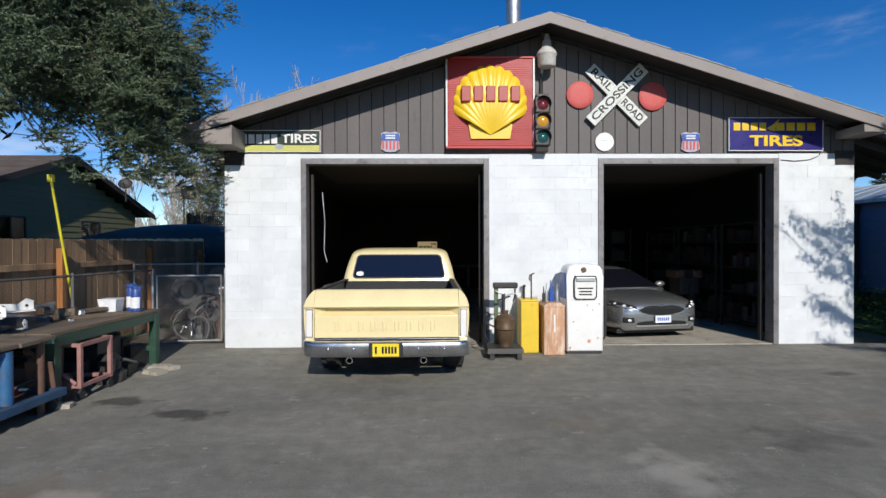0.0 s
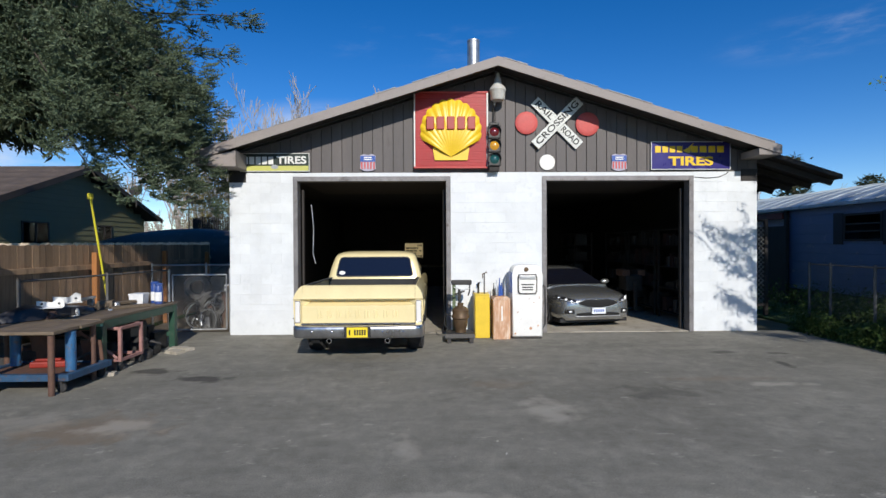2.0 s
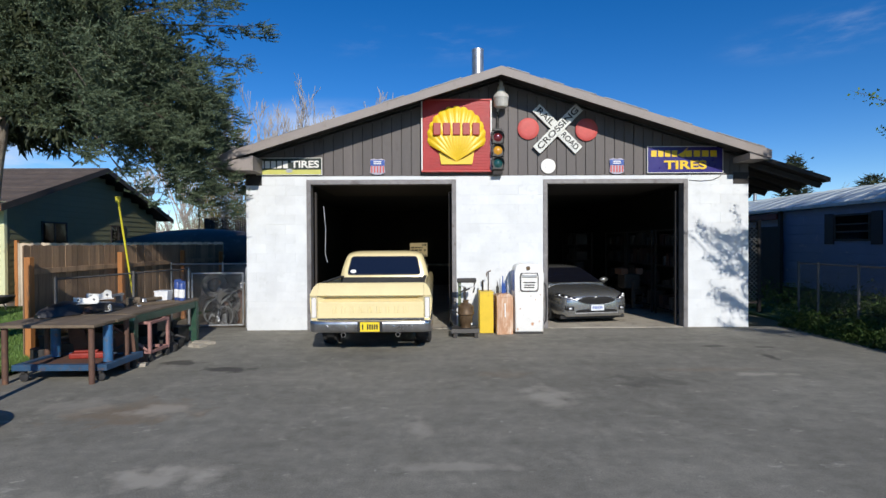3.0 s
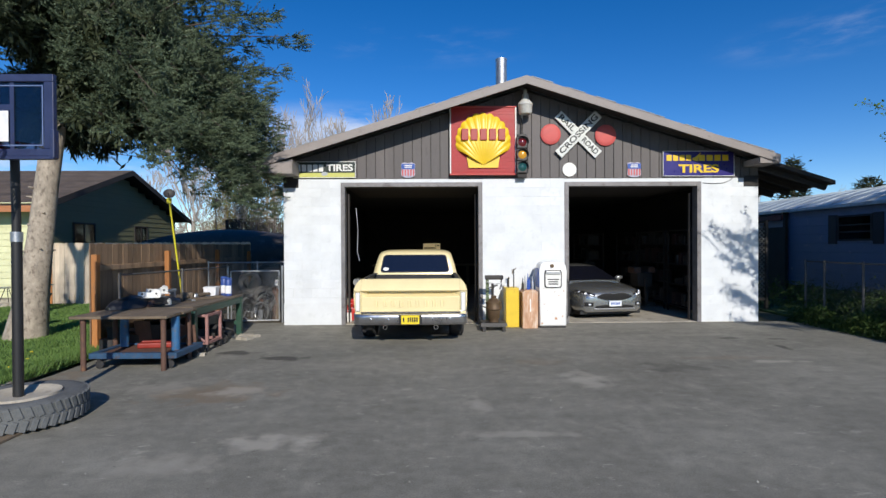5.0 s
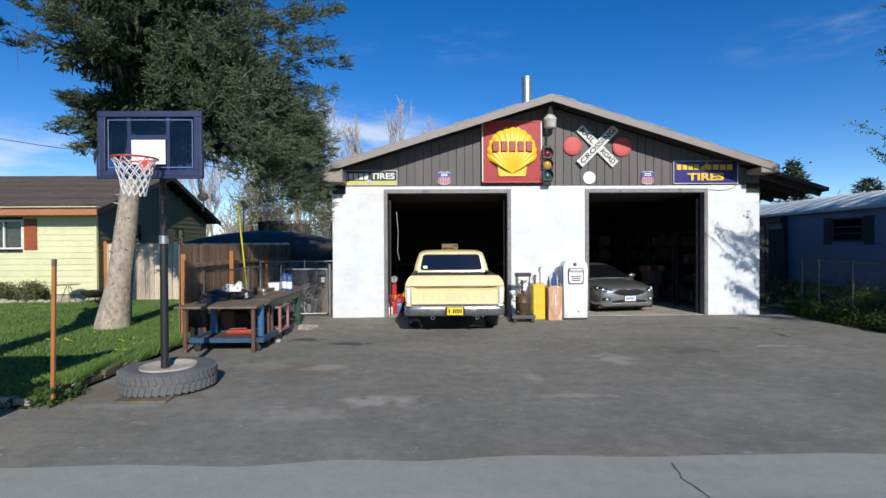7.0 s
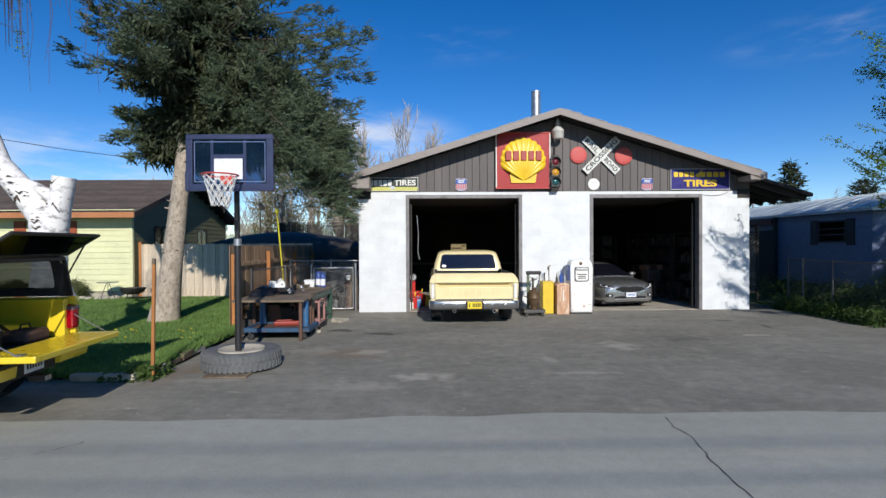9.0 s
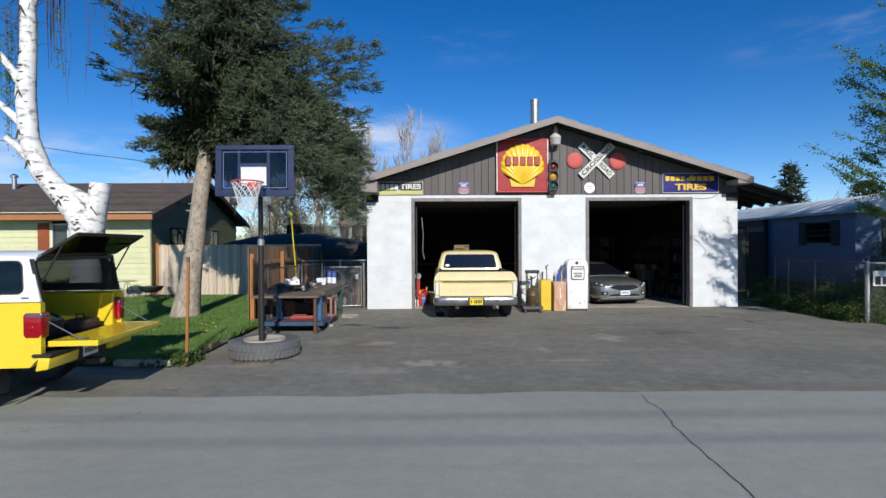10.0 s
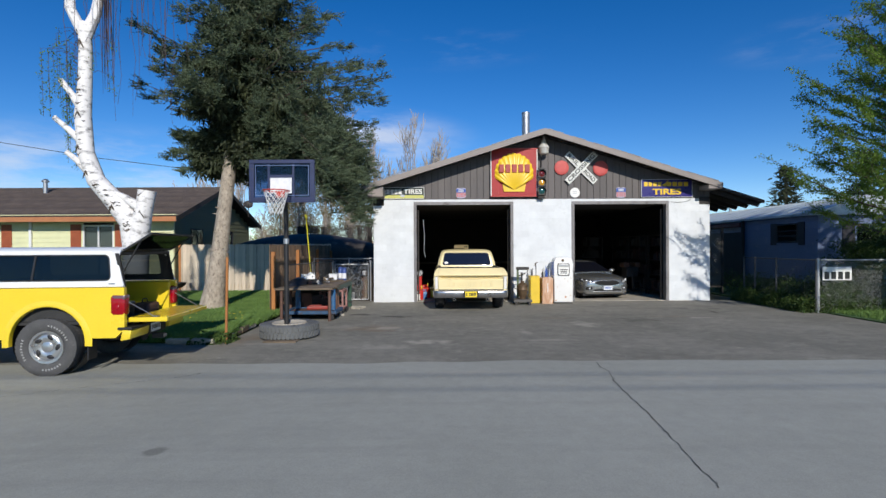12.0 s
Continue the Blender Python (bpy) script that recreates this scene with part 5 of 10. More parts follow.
# engine parts and hoses heaped between the tyres
rnd = random.Random(12)
for i in range(16):
    x, y = -4.4 + 0.95 * rnd.random(), 9.85 + 0.9 * rnd.random()
    h = 0.12 + 0.5 * rnd.random() * (1 - abs(x + 3.95))
    mat = (M_iron, M_black, M_rustbrown, M_iron, M_dark, M_galv)[i % 6]
    g = thing("engine_part", "rusty engine part on the scrap heap behind the gate", "engine part", pose(x, y, 0, 0, 0, rnd.uniform(0, 180)), "scrap heap")
    box_part("block", (-0.11, 0.11, -0.09, 0.09, 0, h), mat, g, bevel=0.02)
    bm = bmesh.new()
    add_lathe(bm, [(0, 0), (0.07, 0), (0.075, 0.03), (0.04, 0.06), (0.04, 0.14), (0, 0.15)], pose(0, 0, h, rnd.uniform(-50, 50), rnd.uniform(-50, 50)), 14)
    part("housing", bm, mat, g, smooth=40)
    tube_part("pipe", [(-0.1, 0, h * 0.7), (-0.2, 0.06, h + 0.1 * rnd.random()), (-0.26, 0.02, h * 0.4)], 0.016, mat, g)
for x, y, z, r in ((-3.62, 9.95, 0.55, 0.2), (-4.2, 9.9, 0.28, 0.22), (-3.9, 9.85, 0.2, 0.18)):
    g = thing("hose_loop", "pale grey hose looped over the scrap heap", "hose", pose(0, 0, 0), "hose loops")
    tube_part("hose", [(x + r * math.cos(k), y + 0.03 * math.sin(2 * k), z + r * 1.3 * math.sin(k)) for k in (radians(-70 + 22 * j) for j in range(12))], 0.016, M_oldrubber if r < 0.21 else M_rubber, g)
g = thing("white_can", "small white plastic can on the scrap heap", "can", pose(-3.6, 10.15, 0.8))
bm = bmesh.new()
add_lathe(bm, [(0, 0), (0.06, 0), (0.065, 0.02), (0.065, 0.11), (0.05, 0.13), (0, 0.13)], sides=16)
part("can_body", bm, M_plasticwhite, g, smooth=40)
g = thing("drum_stand", "rusty drum standing in the scrap heap", "drum", pose(-3.6, 10.15, 0))
bm = bmesh.new()
add_lathe(bm, [(0, 0), (0.13, 0), (0.14, 0.02), (0.13, 0.3), (0.14, 0.32), (0.13, 0.34), (0.13, 0.79), (0, 0.799)], sides=18)
part("drum_body", bm, M_rustbrown, g, smooth=40)


def bicycle(x, y, rz, lean):
    t = thing("bicycle", "old dark bicycle leaning in the side yard", "bicycle", pose(x, y, 0, 0, lean, rz), "old bicycles")
    for cx in (-0.5, 0.5):
        bm = bmesh.new()
        add_lathe(bm, [(0.31 + 0.018 * math.cos(k), 0.018 * math.sin(k)) for k in (2 * math.pi * j / 6 for j in range(6))], pose(cx, 0, 0.33, 90), 28, True)
        w = part("wheel", bm, M_rubber, t, smooth=40)
        bm = bmesh.new()
        for i in range(14):
            k = 2 * math.pi * i / 14
            add_tube(bm, [(cx, 0, 0.33), (cx + 0.3 * math.cos(k), 0, 0.33 + 0.3 * math.sin(k))], 0.002, 3, False)
        part("spokes", bm, M_galv, w)
    for a, b in (((-0.5, 0, 0.33), (-0.12, 0, 0.78)), ((-0.5, 0, 0.33), (-0.05, 0, 0.3)), ((-0.05, 0, 0.3), (-0.14, 0, 0.85)), ((-0.12, 0, 0.75), (0.36, 0, 0.8)), ((-0.05, 0, 0.3), (0.36, 0, 0.72)), ((0.5, 0, 0.33), (0.34, 0, 0.95))):
        tube_part("frame_tube", [a, b], 0.016, M_iron, t, sides=8)
    box_part("saddle", (-0.26, -0.04, -0.06, 0.06, 0.85, 0.9), M_black, t, bevel=0.02)
    tube_part("handlebar", [(0.3, -0.28, 1.0), (0.34, -0.1, 0.96), (0.34, 0.1, 0.96), (0.3, 0.28, 1.0)], 0.012, M_chrome, t, sides=8)


bicycle(-4.0, 11.6, 30, 8)
bicycle(-3.8, 12.1, 10, -6)
for i in range(9):
    g = thing("lumber", "grey weathered lumber leaning by the garage wall", "lumber", pose(-3.55 + 0.03 * i, 9.9 + 0.06 * i, 0, 0, rnd.uniform(-14, 10), rnd.uniform(0, 90)), "leaning lumber")
    box_part("plank", (-0.045, 0.045, -0.02, 0.02, 0, rnd.uniform(0.5, 1.1)), M_bench, g)
    g["category"] = "lumber"
for i in range(6):
    g = thing("crate", "grey plastic crate stacked in the side yard", "crate", pose(-4.9 + 0.3 * i, 12.6 + 0.15 * (i % 2), 0, 0, 0, 10 * i), "crates")
    box_part("crate_box", (-0.2, 0.2, -0.15, 0.15, 0, 0.3 + 0.25 * (i % 2)), (M_iron, M_galv, M_bench)[i % 3], g, bevel=0.012)
    box_part("crate_rim", (-0.21, 0.21, -0.16, 0.16, 0.3 + 0.25 * (i % 2), 0.33 + 0.25 * (i % 2)), (M_iron, M_galv, M_bench)[i % 3], g, bevel=0.006)

# dark stock stored under and behind the benches, added to darken the shade there
rnd = random.Random(31)
for i in range(16):
    x, y = -4.95 + 0.9 * rnd.random(), 5.95 + 0.13 * i
    w, h = rnd.uniform(0.14, 0.26), rnd.uniform(0.18, 0.5)
    if i % 2:
        g = thing("scrap_bin", "dark scrap bin deepening the shade under the workbench", "bin", pose(x, y, 0, 0, 0, rnd.uniform(-20, 20)), "bins under the bench")
        box_part("bin_body", (-w, w, -0.14, 0.14, 0, h), (M_iron, M_dark, M_rustbrown)[i % 3], g, bevel=0.012)
        box_part("bin_rim", (-w - 0.01, w + 0.01, -0.15, 0.15, h, h + 0.03), M_iron, g, bevel=0.006)
    else:
        g = thing("steel_drum", "small dark drum under the workbench", "drum", pose(x, y, 0), "drums under the bench")
        bm = bmesh.new()
        add_lathe(bm, [(0, 0), (0.15, 0), (0.16, 0.02), (0.15, 0.05), (0.15, h * 0.5), (0.158, h * 0.52), (0.15, h * 0.55), (0.15, h), (0, h)], sides=18)
        part("drum_body", bm, (M_iron, M_rustbrown, M_dark)[i % 3], g, smooth=40)
for i in range(6):
    g = thing("scrap_sheet", "dark sheet of scrap leaning under the work table", "scrap", pose(-4.85 + 0.22 * i, 6.02, 0, 12, 0, rnd.uniform(-8, 8)), "leaning panels")
    box_part("sheet", (-0.13, 0.13, -0.008, 0.008, 0, rnd.uniform(0.35, 0.62)), (M_dark, M_iron, M_rustbrown)[i % 3], g)
# bright bicycle wheel and wire coil by the gate
for x, y, r, rx in ((-3.75, 10.0, 0.33, 75), (-4.15, 10.1, 0.3, 70)):
    g = thing("spare_wheel", "loose bicycle wheel with a pale rim behind the gate", "wheel", pose(x, y, r * 0.95, rx, 8, 0), "loose wheels")
    bm = bmesh.new()
    add_lathe(bm, [(r + 0.014 * math.cos(k), 0.014 * math.sin(k)) for k in (2 * math.pi * j / 6 for j in range(6))], None, 28, True)
    part("rim", bm, M_oldrubber, g, smooth=40)
    bm = bmesh.new()
    for i in range(16):
        k = 2 * math.pi * i / 16
        add_tube(bm, [(0, 0, 0), (r * math.cos(k), r * math.sin(k), 0)], 0.002, 3, False)
    part("spokes", bm, M_galv, g)
    bm = bmesh.new()
    add_lathe(bm, [(r + 0.016 + 0.014 * math.cos(k), 0.016 * math.sin(k)) for k in (2 * math.pi * j / 6 for j in range(6))], pose(0, 0, -0.002), 28, True)
    part("tyre", bm, M_oldrubber, g, smooth=40)

g = thing("tarp_mound", "dark tarp thrown over a heap in the side yard", "tarp", pose(-4.25, 13.2, 0))
bm = bmesh.new()
bmesh.ops.create_grid(bm, x_segments=24, y_segments=16, size=1.0)
for v in bm.verts:
    q = max(0.0, 1 - max(abs(v.co.x), abs(v.co.y)) ** 3)
    v.co = Vector((v.co.x * 1.05, v.co.y * 0.8, 1.55 * q ** 0.6 * (0.85 + 0.2 * noise.noise(v.co * 2.2)) + 0.02))
part("tarp_sheet", bm, M_dark, g, smooth=True)

# ---- neighbouring house, trailer, covered boat ----
M_siding = rough_paint("pale_yellow_green_siding", (0.66, 0.66, 0.4), 0.6, 0, 0.08, 2, 50, 0.05, (0.4, 0.4, 0.25), 0.1, 0.05)
# Darkened copy of the siding for the east gable: its shade is in the colour.
M_sidingshade = rough_paint("sage_green_siding", (0.15, 0.15, 0.075), 0.6, 0, 0.1, 2, 50, 0.05, (0.14, 0.16, 0.1), 0.1, 0.05)
M_shingle = rough_paint("brown_shingles", (0.1, 0.075, 0.06), 0.85, 0, 0.35, 3, 30, 0.2, (0.16, 0.13, 0.1), 0.5, 0.25)
M_trimorange = rough_paint("orange_brown_trim", (0.42, 0.17, 0.07), 0.6, 0, 0.15, 3, 50, 0.05)
M_shutterred = rough_paint("red_brown_shutter", (0.32, 0.08, 0.03), 0.6, 0, 0.15, 5, 50, 0.05)
M_darkglass = glass("window_glass", (0.35, 0.4, 0.42))
M_room = plain("dim_room", (0.05, 0.05, 0.055), 0.9)
M_curtain = plain("pale_curtain", (0.5, 0.5, 0.48), 0.9)
M_trailer = rough_paint("blue_trailer_sheet", (0.13, 0.175, 0.29), 0.5, 0, 0.1, 2, 40, 0.1, (0.35, 0.36, 0.38), 0.1, 0.04)
M_trailerroof = rough_paint("aged_metal_roof", (0.5, 0.55, 0.56), 0.45, 0.3, 0.3, 0.9, 40, 0.35, (0.2, 0.23, 0.24), 0.1, 0, (0.4, 2, 1))
M_tarp = rough_paint("slate_navy_tarp", (0.05, 0.045, 0.044), 0.6, 0, 0.35, 2.2, 30, 0.25, (0.13, 0.13, 0.13), 0.35)
M_shutterdark = plain("dark_shutter", (0.014, 0.014, 0.02), 0.6)

HX, HY, HB, HE = -11.5, 13.2, 21.1, 3.03            # east wall, south wall, north wall, eave height
HR = (HY + HB) / 2
HW = -31.0
house = thing("house", "single-storey house with pale yellow-green lap siding and a brown shingle roof", "house", pose(0, 0, 0))
box_part("foundation", (HW, HX, HY + 0.02, HB - 0.02, 0, 0.25), M_slab, house)
box_part("core", (HW + 0.1, HX - 0.06, HY + 0.3, HB - 0.1, 0.25, HE), M_room, house, bevel=0)


def hz(y):
    return HE + 0.06 + 0.36 * (HR - abs(y - HR) - HY)


# lap siding on the south wall, cut round the windows
WINS = ((-15.0, -13.8, 1.7, 2.65), (-20.6, -18.2, 1.6, 2.65))
LAP = 0.19
r = 0
z = 0.26
while z < HE - 0.02:
    cuts, x = [], HW
    for a, b, z0, z1 in sorted(WINS):
        if z + LAP > z0 and z < z1:
            cuts.append((x, a))
            x = b
    cuts.append((x, HX))
    for a, b in cuts:
        bm = bmesh.new()
        vs = [bm.verts.new(p) for p in ((a, HY - 0.028, z), (b, HY - 0.028, z), (b, HY - 0.008, z + LAP), (a, HY - 0.008, z + LAP), (a, HY + 0.03, z), (b, HY + 0.03, z), (b, HY + 0.03, z + LAP), (a, HY + 0.03, z + LAP))]
        for q in ((0, 1, 2, 3), (4, 7, 6, 5), (0, 4, 5, 1), (2, 6, 7, 3), (0, 3, 7, 4), (1, 5, 6, 2)):
            bm.faces.new([vs[i] for i in q])
        part("siding_board", bm, M_siding, house)
    z += LAP
# gable wall boards, east, in the siding colour darkened for shade
z = 0.26
while z < hz(HR) - 0.2:
    top = min(z + LAP, hz(HR) - 0.12)
    y0, y1 = HY, HB
    if top > HE:
        d = (top - HE - 0.0) / 0.36
        y0, y1 = HY + d, HB - d
    if y1 - y0 > 0.2:
        bm = bmesh.new()
        add_loft(bm, [[(HX + 0.026, y0, z), (HX + 0.006, y0, top), (HX - 0.04, y0, top), (HX - 0.04, y0, z)], [(HX + 0.026, y1, z), (HX + 0.006, y1, top), (HX - 0.04, y1, top), (HX - 0.04, y1, z)]])
        part("siding_board", bm, M_sidingshade, house)
    z += LAP
box_part("corner_trim", (HX - 0.06, HX + 0.04, HY - 0.045, HY + 0.06, 0.25, HE), M_siding, house)
# roof
for s in (0, 1):
    bm = bmesh.new()
    y_e, y_r = (HY - 0.62, HR) if s == 0 else (HB + 0.62, HR)
    add_loft(bm, [[(x, y_e, hz(y_e) - 0.03), (x, y_e, hz(y_e) + 0.06), (x, y_r, hz(HR) + 0.06), (x, y_r, hz(HR) - 0.03)] for x in (HW - 0.4, HX + 0.44)])
    roof_s = part("roof_slope", bm, M_dark, house)
    # shingle courses
    run = abs(y_r - y_e)
    n = 26
    for i in range(n):
        ya = y_e + (y_r - y_e) * i / n
        yb = y_e + (y_r - y_e) * (i + 1.05) / n
        za, zb = hz(ya) + 0.078, hz(yb) + 0.066
        bm = bmesh.new()
        add_loft(bm, [[(x, ya, za - 0.014), (x, ya, za), (x, yb, zb), (x, yb, zb - 0.01)] for x in (HW - 0.43, HX + 0.47)])
        part("shingle_course", bm, M_shingle, roof_s)
box_part("fascia", (HW - 0.4, HX + 0.44, HY - 0.65, HY - 0.622, hz(HY - 0.62) - 0.12, hz(HY - 0.62) + 0.06), M_trimorange, house)
box_part("soffit", (HW - 0.3, HX + 0.4, HY - 0.6, HY - 0.03, HE - 0.04, HE - 0.01), M_siding, house)
for s in (0, 1):
    y_e = HY - 0.64 if s == 0 else HB + 0.64
    bm = bmesh.new()
    add_loft(bm, [[(x, y_e, hz(y_e) - 0.12), (x, y_e, hz(y_e) + 0.06), (x, HR, hz(HR) + 0.06), (x, HR, hz(HR) - 0.12)] for x in (HX + 0.44, HX + 0.47)])
    part("barge_board", bm, M_dark, house)
bm = bmesh.new()
add_lathe(bm, [(0.09, 0), (0.09, 0.5), (0.15, 0.5), (0.15, 0.56), (0.05, 0.64), (0, 0.64)], pose(-18.7, HR - 1.0, hz(HR) - 0.3), 14)
part("roof_vent", bm, M_galv, house, smooth=40)
for a, b, z0, z1 in WINS:
    w = part("window", (lambda m: (add_box(m, a + 0.05, b - 0.05, HY + 0.02, HY + 0.03, z0 + 0.05, z1 - 0.05), m)[1])(bmesh.new()), M_darkglass, house)
    w.visible_shadow = False
    for d in ((a, b, z1 - 0.06, z1), (a, b, z0, z0 + 0.06), (a, a + 0.05, z0 + 0.06, z1 - 0.06), (b - 0.05, b, z0 + 0.06, z1 - 0.06), ((a + b) / 2 - 0.025, (a + b) / 2 + 0.025, z0 + 0.06, z1 - 0.06)):
        box_part("window_frame", (d[0], d[1], HY - 0.03, HY + 0.04, d[2], d[3]), M_plasticwhite, w)
    for k in range(14):
        zz = z0 + 0.08 + k * (z1 - z0 - 0.16) / 14
        box_part("blind_slat", (a + 0.06, b - 0.06, HY + 0.08, HY + 0.1, zz, zz + 0.052), M_curtain, w, bevel=0)
    for x in (a - 0.46, b + 0.06):
        sh = box_part("shutter", (x, x + 0.4, HY - 0.055, HY - 0.03, z0 - 0.02, z1 + 0.02), M_shutterred, house)
        for k in range(11):
            zz = z0 + 0.06 + k * (z1 - z0 - 0.12) / 11
            box_part("slat", (x + 0.05, x + 0.35, HY - 0.068, HY - 0.054, zz, zz + 0.05), M_shutterred, sh, bevel=0.003)
box_part("downpipe", (-17.05, -16.95, HY - 0.1, HY - 0.03, 0.2, HE - 0.05), M_plasticwhite, house, bevel=0.01)
# east windows
for y0, y1 in ((14.6, 15.6), (18.0, 18.8)):
    w = box_part("window", (HX + 0.028, HX + 0.034, y0, y1, 1.6, 2.5), M_darkglass, house, bevel=0)
    box_part("room", (HX + 0.012, HX + 0.027, y0, y1, 1.6, 2.5), M_room, w, bevel=0)
    for d in ((y0 - 0.05, y1 + 0.05, 2.5, 2.55), (y0 - 0.05, y1 + 0.05, 1.55, 1.6), (y0 - 0.05, y0, 1.6, 2.5), (y1, y1 + 0.05, 1.6, 2.5), ((y0 + y1) / 2 - 0.02, (y0 + y1) / 2 + 0.02, 1.6, 2.5)):
        box_part("window_frame", (HX + 0.02, HX + 0.05, d[0], d[1], d[2], d[3]), M_dark, w)


def dish(x, y, z, rz):
    t = thing("satellite_dish", "small dark satellite dish at the back of the house roof", "satellite dish", pose(x, y, z, 0, 0, rz), "satellite dishes")
    bm = bmesh.new()
    add_lathe(bm, [(0, 0.0), (0.15, 0.02), (0.28, 0.07), (0.36, 0.13), (0.35, 0.135), (0.27, 0.08), (0.14, 0.03), (0, 0.012)], pose(0, 0, 0.5, 60) @ Matrix.Scale(0.65, 4), 24)
    part("reflector", bm, M_iron, t, smooth=40)
    tube_part("mast", [(0, 0, -0.1), (0, 0, 0.5)], 0.022, M_iron, t)
    tube_part("feed_arm", [(0, 0, 0.35), (0, -0.4, 0.55)], 0.014, M_iron, t)


dish(-10.95, 19.6, 3.42, 20)
dish(-10.2, 22.4, 3.3, 70)
tube_part("dish_post", [(-10.2, 22.4, 0), (-10.2, 22.4, 3.3)], 0.03, M_iron).update_tag()
tagged(bpy.data.objects["dish_post"], "thin dark post behind the house", "post")

# garden table and chair by the house
g = thing("garden_table", "small round metal garden table near the house wall", "table", pose(-11.9, 12.5, 0.06) @ Matrix.Scale(0.78, 4))
bm = bmesh.new()
add_lathe(bm, [(0, 0.7), (0.4, 0.7), (0.42, 0.715), (0.4, 0.73), (0, 0.73)], sides=24)
part("top", bm, M_galv, g, smooth=40)
for k in range(3):
    a = 2.1 * k
    tube_part("leg", [(0.05 * math.cos(a), 0.05 * math.sin(a), 0.7), (0.3 * math.cos(a), 0.3 * math.sin(a), 0)], 0.012, M_iron, g)
g = thing("fire_bowl", "dark metal bowl on short legs near the house wall", "bowl", pose(-11.0, 12.35, 0.06))
bm = bmesh.new()
add_lathe(bm, [(0, 0.16), (0.2, 0.18), (0.33, 0.26), (0.38, 0.36), (0.39, 0.38), (0.36, 0.38), (0.3, 0.28), (0, 0.22)], sides=24)
part("bowl", bm, M_iron, g, smooth=40)
for k in range(3):
    tube_part("leg", [(0.15 * math.cos(2.1 * k), 0.15 * math.sin(2.1 * k), 0.2), (0.24 * math.cos(2.1 * k), 0.24 * math.sin(2.1 * k), 0)], 0.014, M_iron, g)
# low stones along the house
for i in range(26):
    rr = random.uniform(0.1, 0.17)
    g = thing("border_stone", "pale rounded stone edging the house bed", "stone", pose(-18.5 + i * 0.27, 12.6 + random.uniform(-0.06, 0.06), 0.06, 0, 0, random.uniform(0, 90)), "border stones")
    bm = bmesh.new()
    bmesh.ops.create_icosphere(bm, subdivisions=2, radius=rr, matrix=Matrix.Diagonal((1.2, 0.8, 0.8, 1)))
    for v in bm.verts:
        v.co *= 1 + 0.25 * noise.noise(v.co * 9 + Vector((i, 0, 0)))
    part("stone", bm, M_slab, g, smooth=True)

# covered boat and trampoline behind the fence
g = thing("covered_boat", "boat under a dark navy tarp behind the fence", "covered boat", pose(-8.0, 15.6, 0))
secs = []
for i in range(13):
    u = i / 12
    x = -1.7 + 6.2 * u
    hgt = 1.6 + 0.72 * math.sin(math.pi * min(1, 0.12 + u * 0.86)) ** 0.7
    wid = 1.15 * math.sin(math.pi * min(1, 0.1 + 0.84 * u)) ** 0.5
    secs.append([(x, -wid, 0.9)] + [(x, wid * math.cos(k) * -1, 1.5 + (hgt - 1.5) * math.sin(k)) for k in (math.pi * j / 8 for j in range(9))] + [(x, wid, 0.9)])
bm = bmesh.new()
add_loft(bm, secs)
part("tarp", bm, M_tarp, g, smooth=True)
for x in (-1.2, 1.8):
    box_part("trailer_stand", (x - 0.06, x + 0.06, -0.6, 0.6, 0, 0.95), M_iron, g)
g = thing("trampoline", "round trampoline with a dark safety net", "trampoline", pose(-6.3, 18.6, 0))
bm = bmesh.new()
add_lathe(bm, [(1.75, 0.85), (1.8, 0.9), (1.75, 0.95), (1.7, 0.9)], sides=32, closed=True)
part("ring", bm, M_iron, g, smooth=40)
bm = bmesh.new()
add_lathe(bm, [(0, 0.9), (1.7, 0.9), (1.7, 0.91), (0, 0.91)], sides=32)
part("mat", bm, M_black, g)
bm = bmesh.new()
for k in range(150):
    a = 2 * math.pi * k / 150
    add_tube(bm, [(1.78 * math.cos(a), 1.78 * math.sin(a), 0.9), (1.78 * math.cos(a), 1.78 * math.sin(a), 2.75)], 0.013, 3, False)
for z in [0.95 + 0.05 * k for k in range(37)]:
    add_lathe(bm, [(1.775, z), (1.785, z), (1.785, z + 0.012), (1.775, z + 0.012)], sides=32, closed=True)
part("safety_net", bm, M_dark, g)
for k in range(6):
    a = 2 * math.pi * k / 6
    tube_part("net_pole", [(1.82 * math.cos(a), 1.82 * math.sin(a), 0), (1.82 * math.cos(a), 1.82 * math.sin(a), 2.8)], 0.02, M_iron, g)
g = thing("back_fence", "dark weathered fence across the back of the side yard", "fence", pose(-8.0, 20.4, 0))
for i in range(34):
    box_part("board", (i * 0.146, i * 0.146 + 0.14, 0, 0.02, 0, 2.0 + 0.02 * (i % 3)), M_fencedark, g, bevel=0)

# trailer home on the east
TX, TY0, TY1, TZ = 10.95, 9.4, 23.0, 2.68
tr = thing("mobile_home", "pale blue-grey mobile home with a low metal roof and dark shutters", "mobile home", pose(0, 0, 0))
box_part("body", (TX + 0.04, TX + 5.0, TY0 + 0.04, TY1, 0.5, TZ), M_trailer, tr, bevel=0)
z = 0.5
while z < TZ - 0.05:
    box_part("siding_strip", (TX, TX + 0.036, TY0, 13.3, z, z + 0.246), M_trailer, tr, bevel=0.006)
    box_part("siding_strip", (TX + 0.04, TX + 5.0, TY0, TY0 + 0.036, z, z + 0.246), M_trailer, tr, bevel=0.006)
    z += 0.25
box_part("skirting", (TX + 0.03, TX + 4.97, TY0 + 0.03, TY1, 0.0, 0.497), M_dark, tr, bevel=0)
bm = bmesh.new()
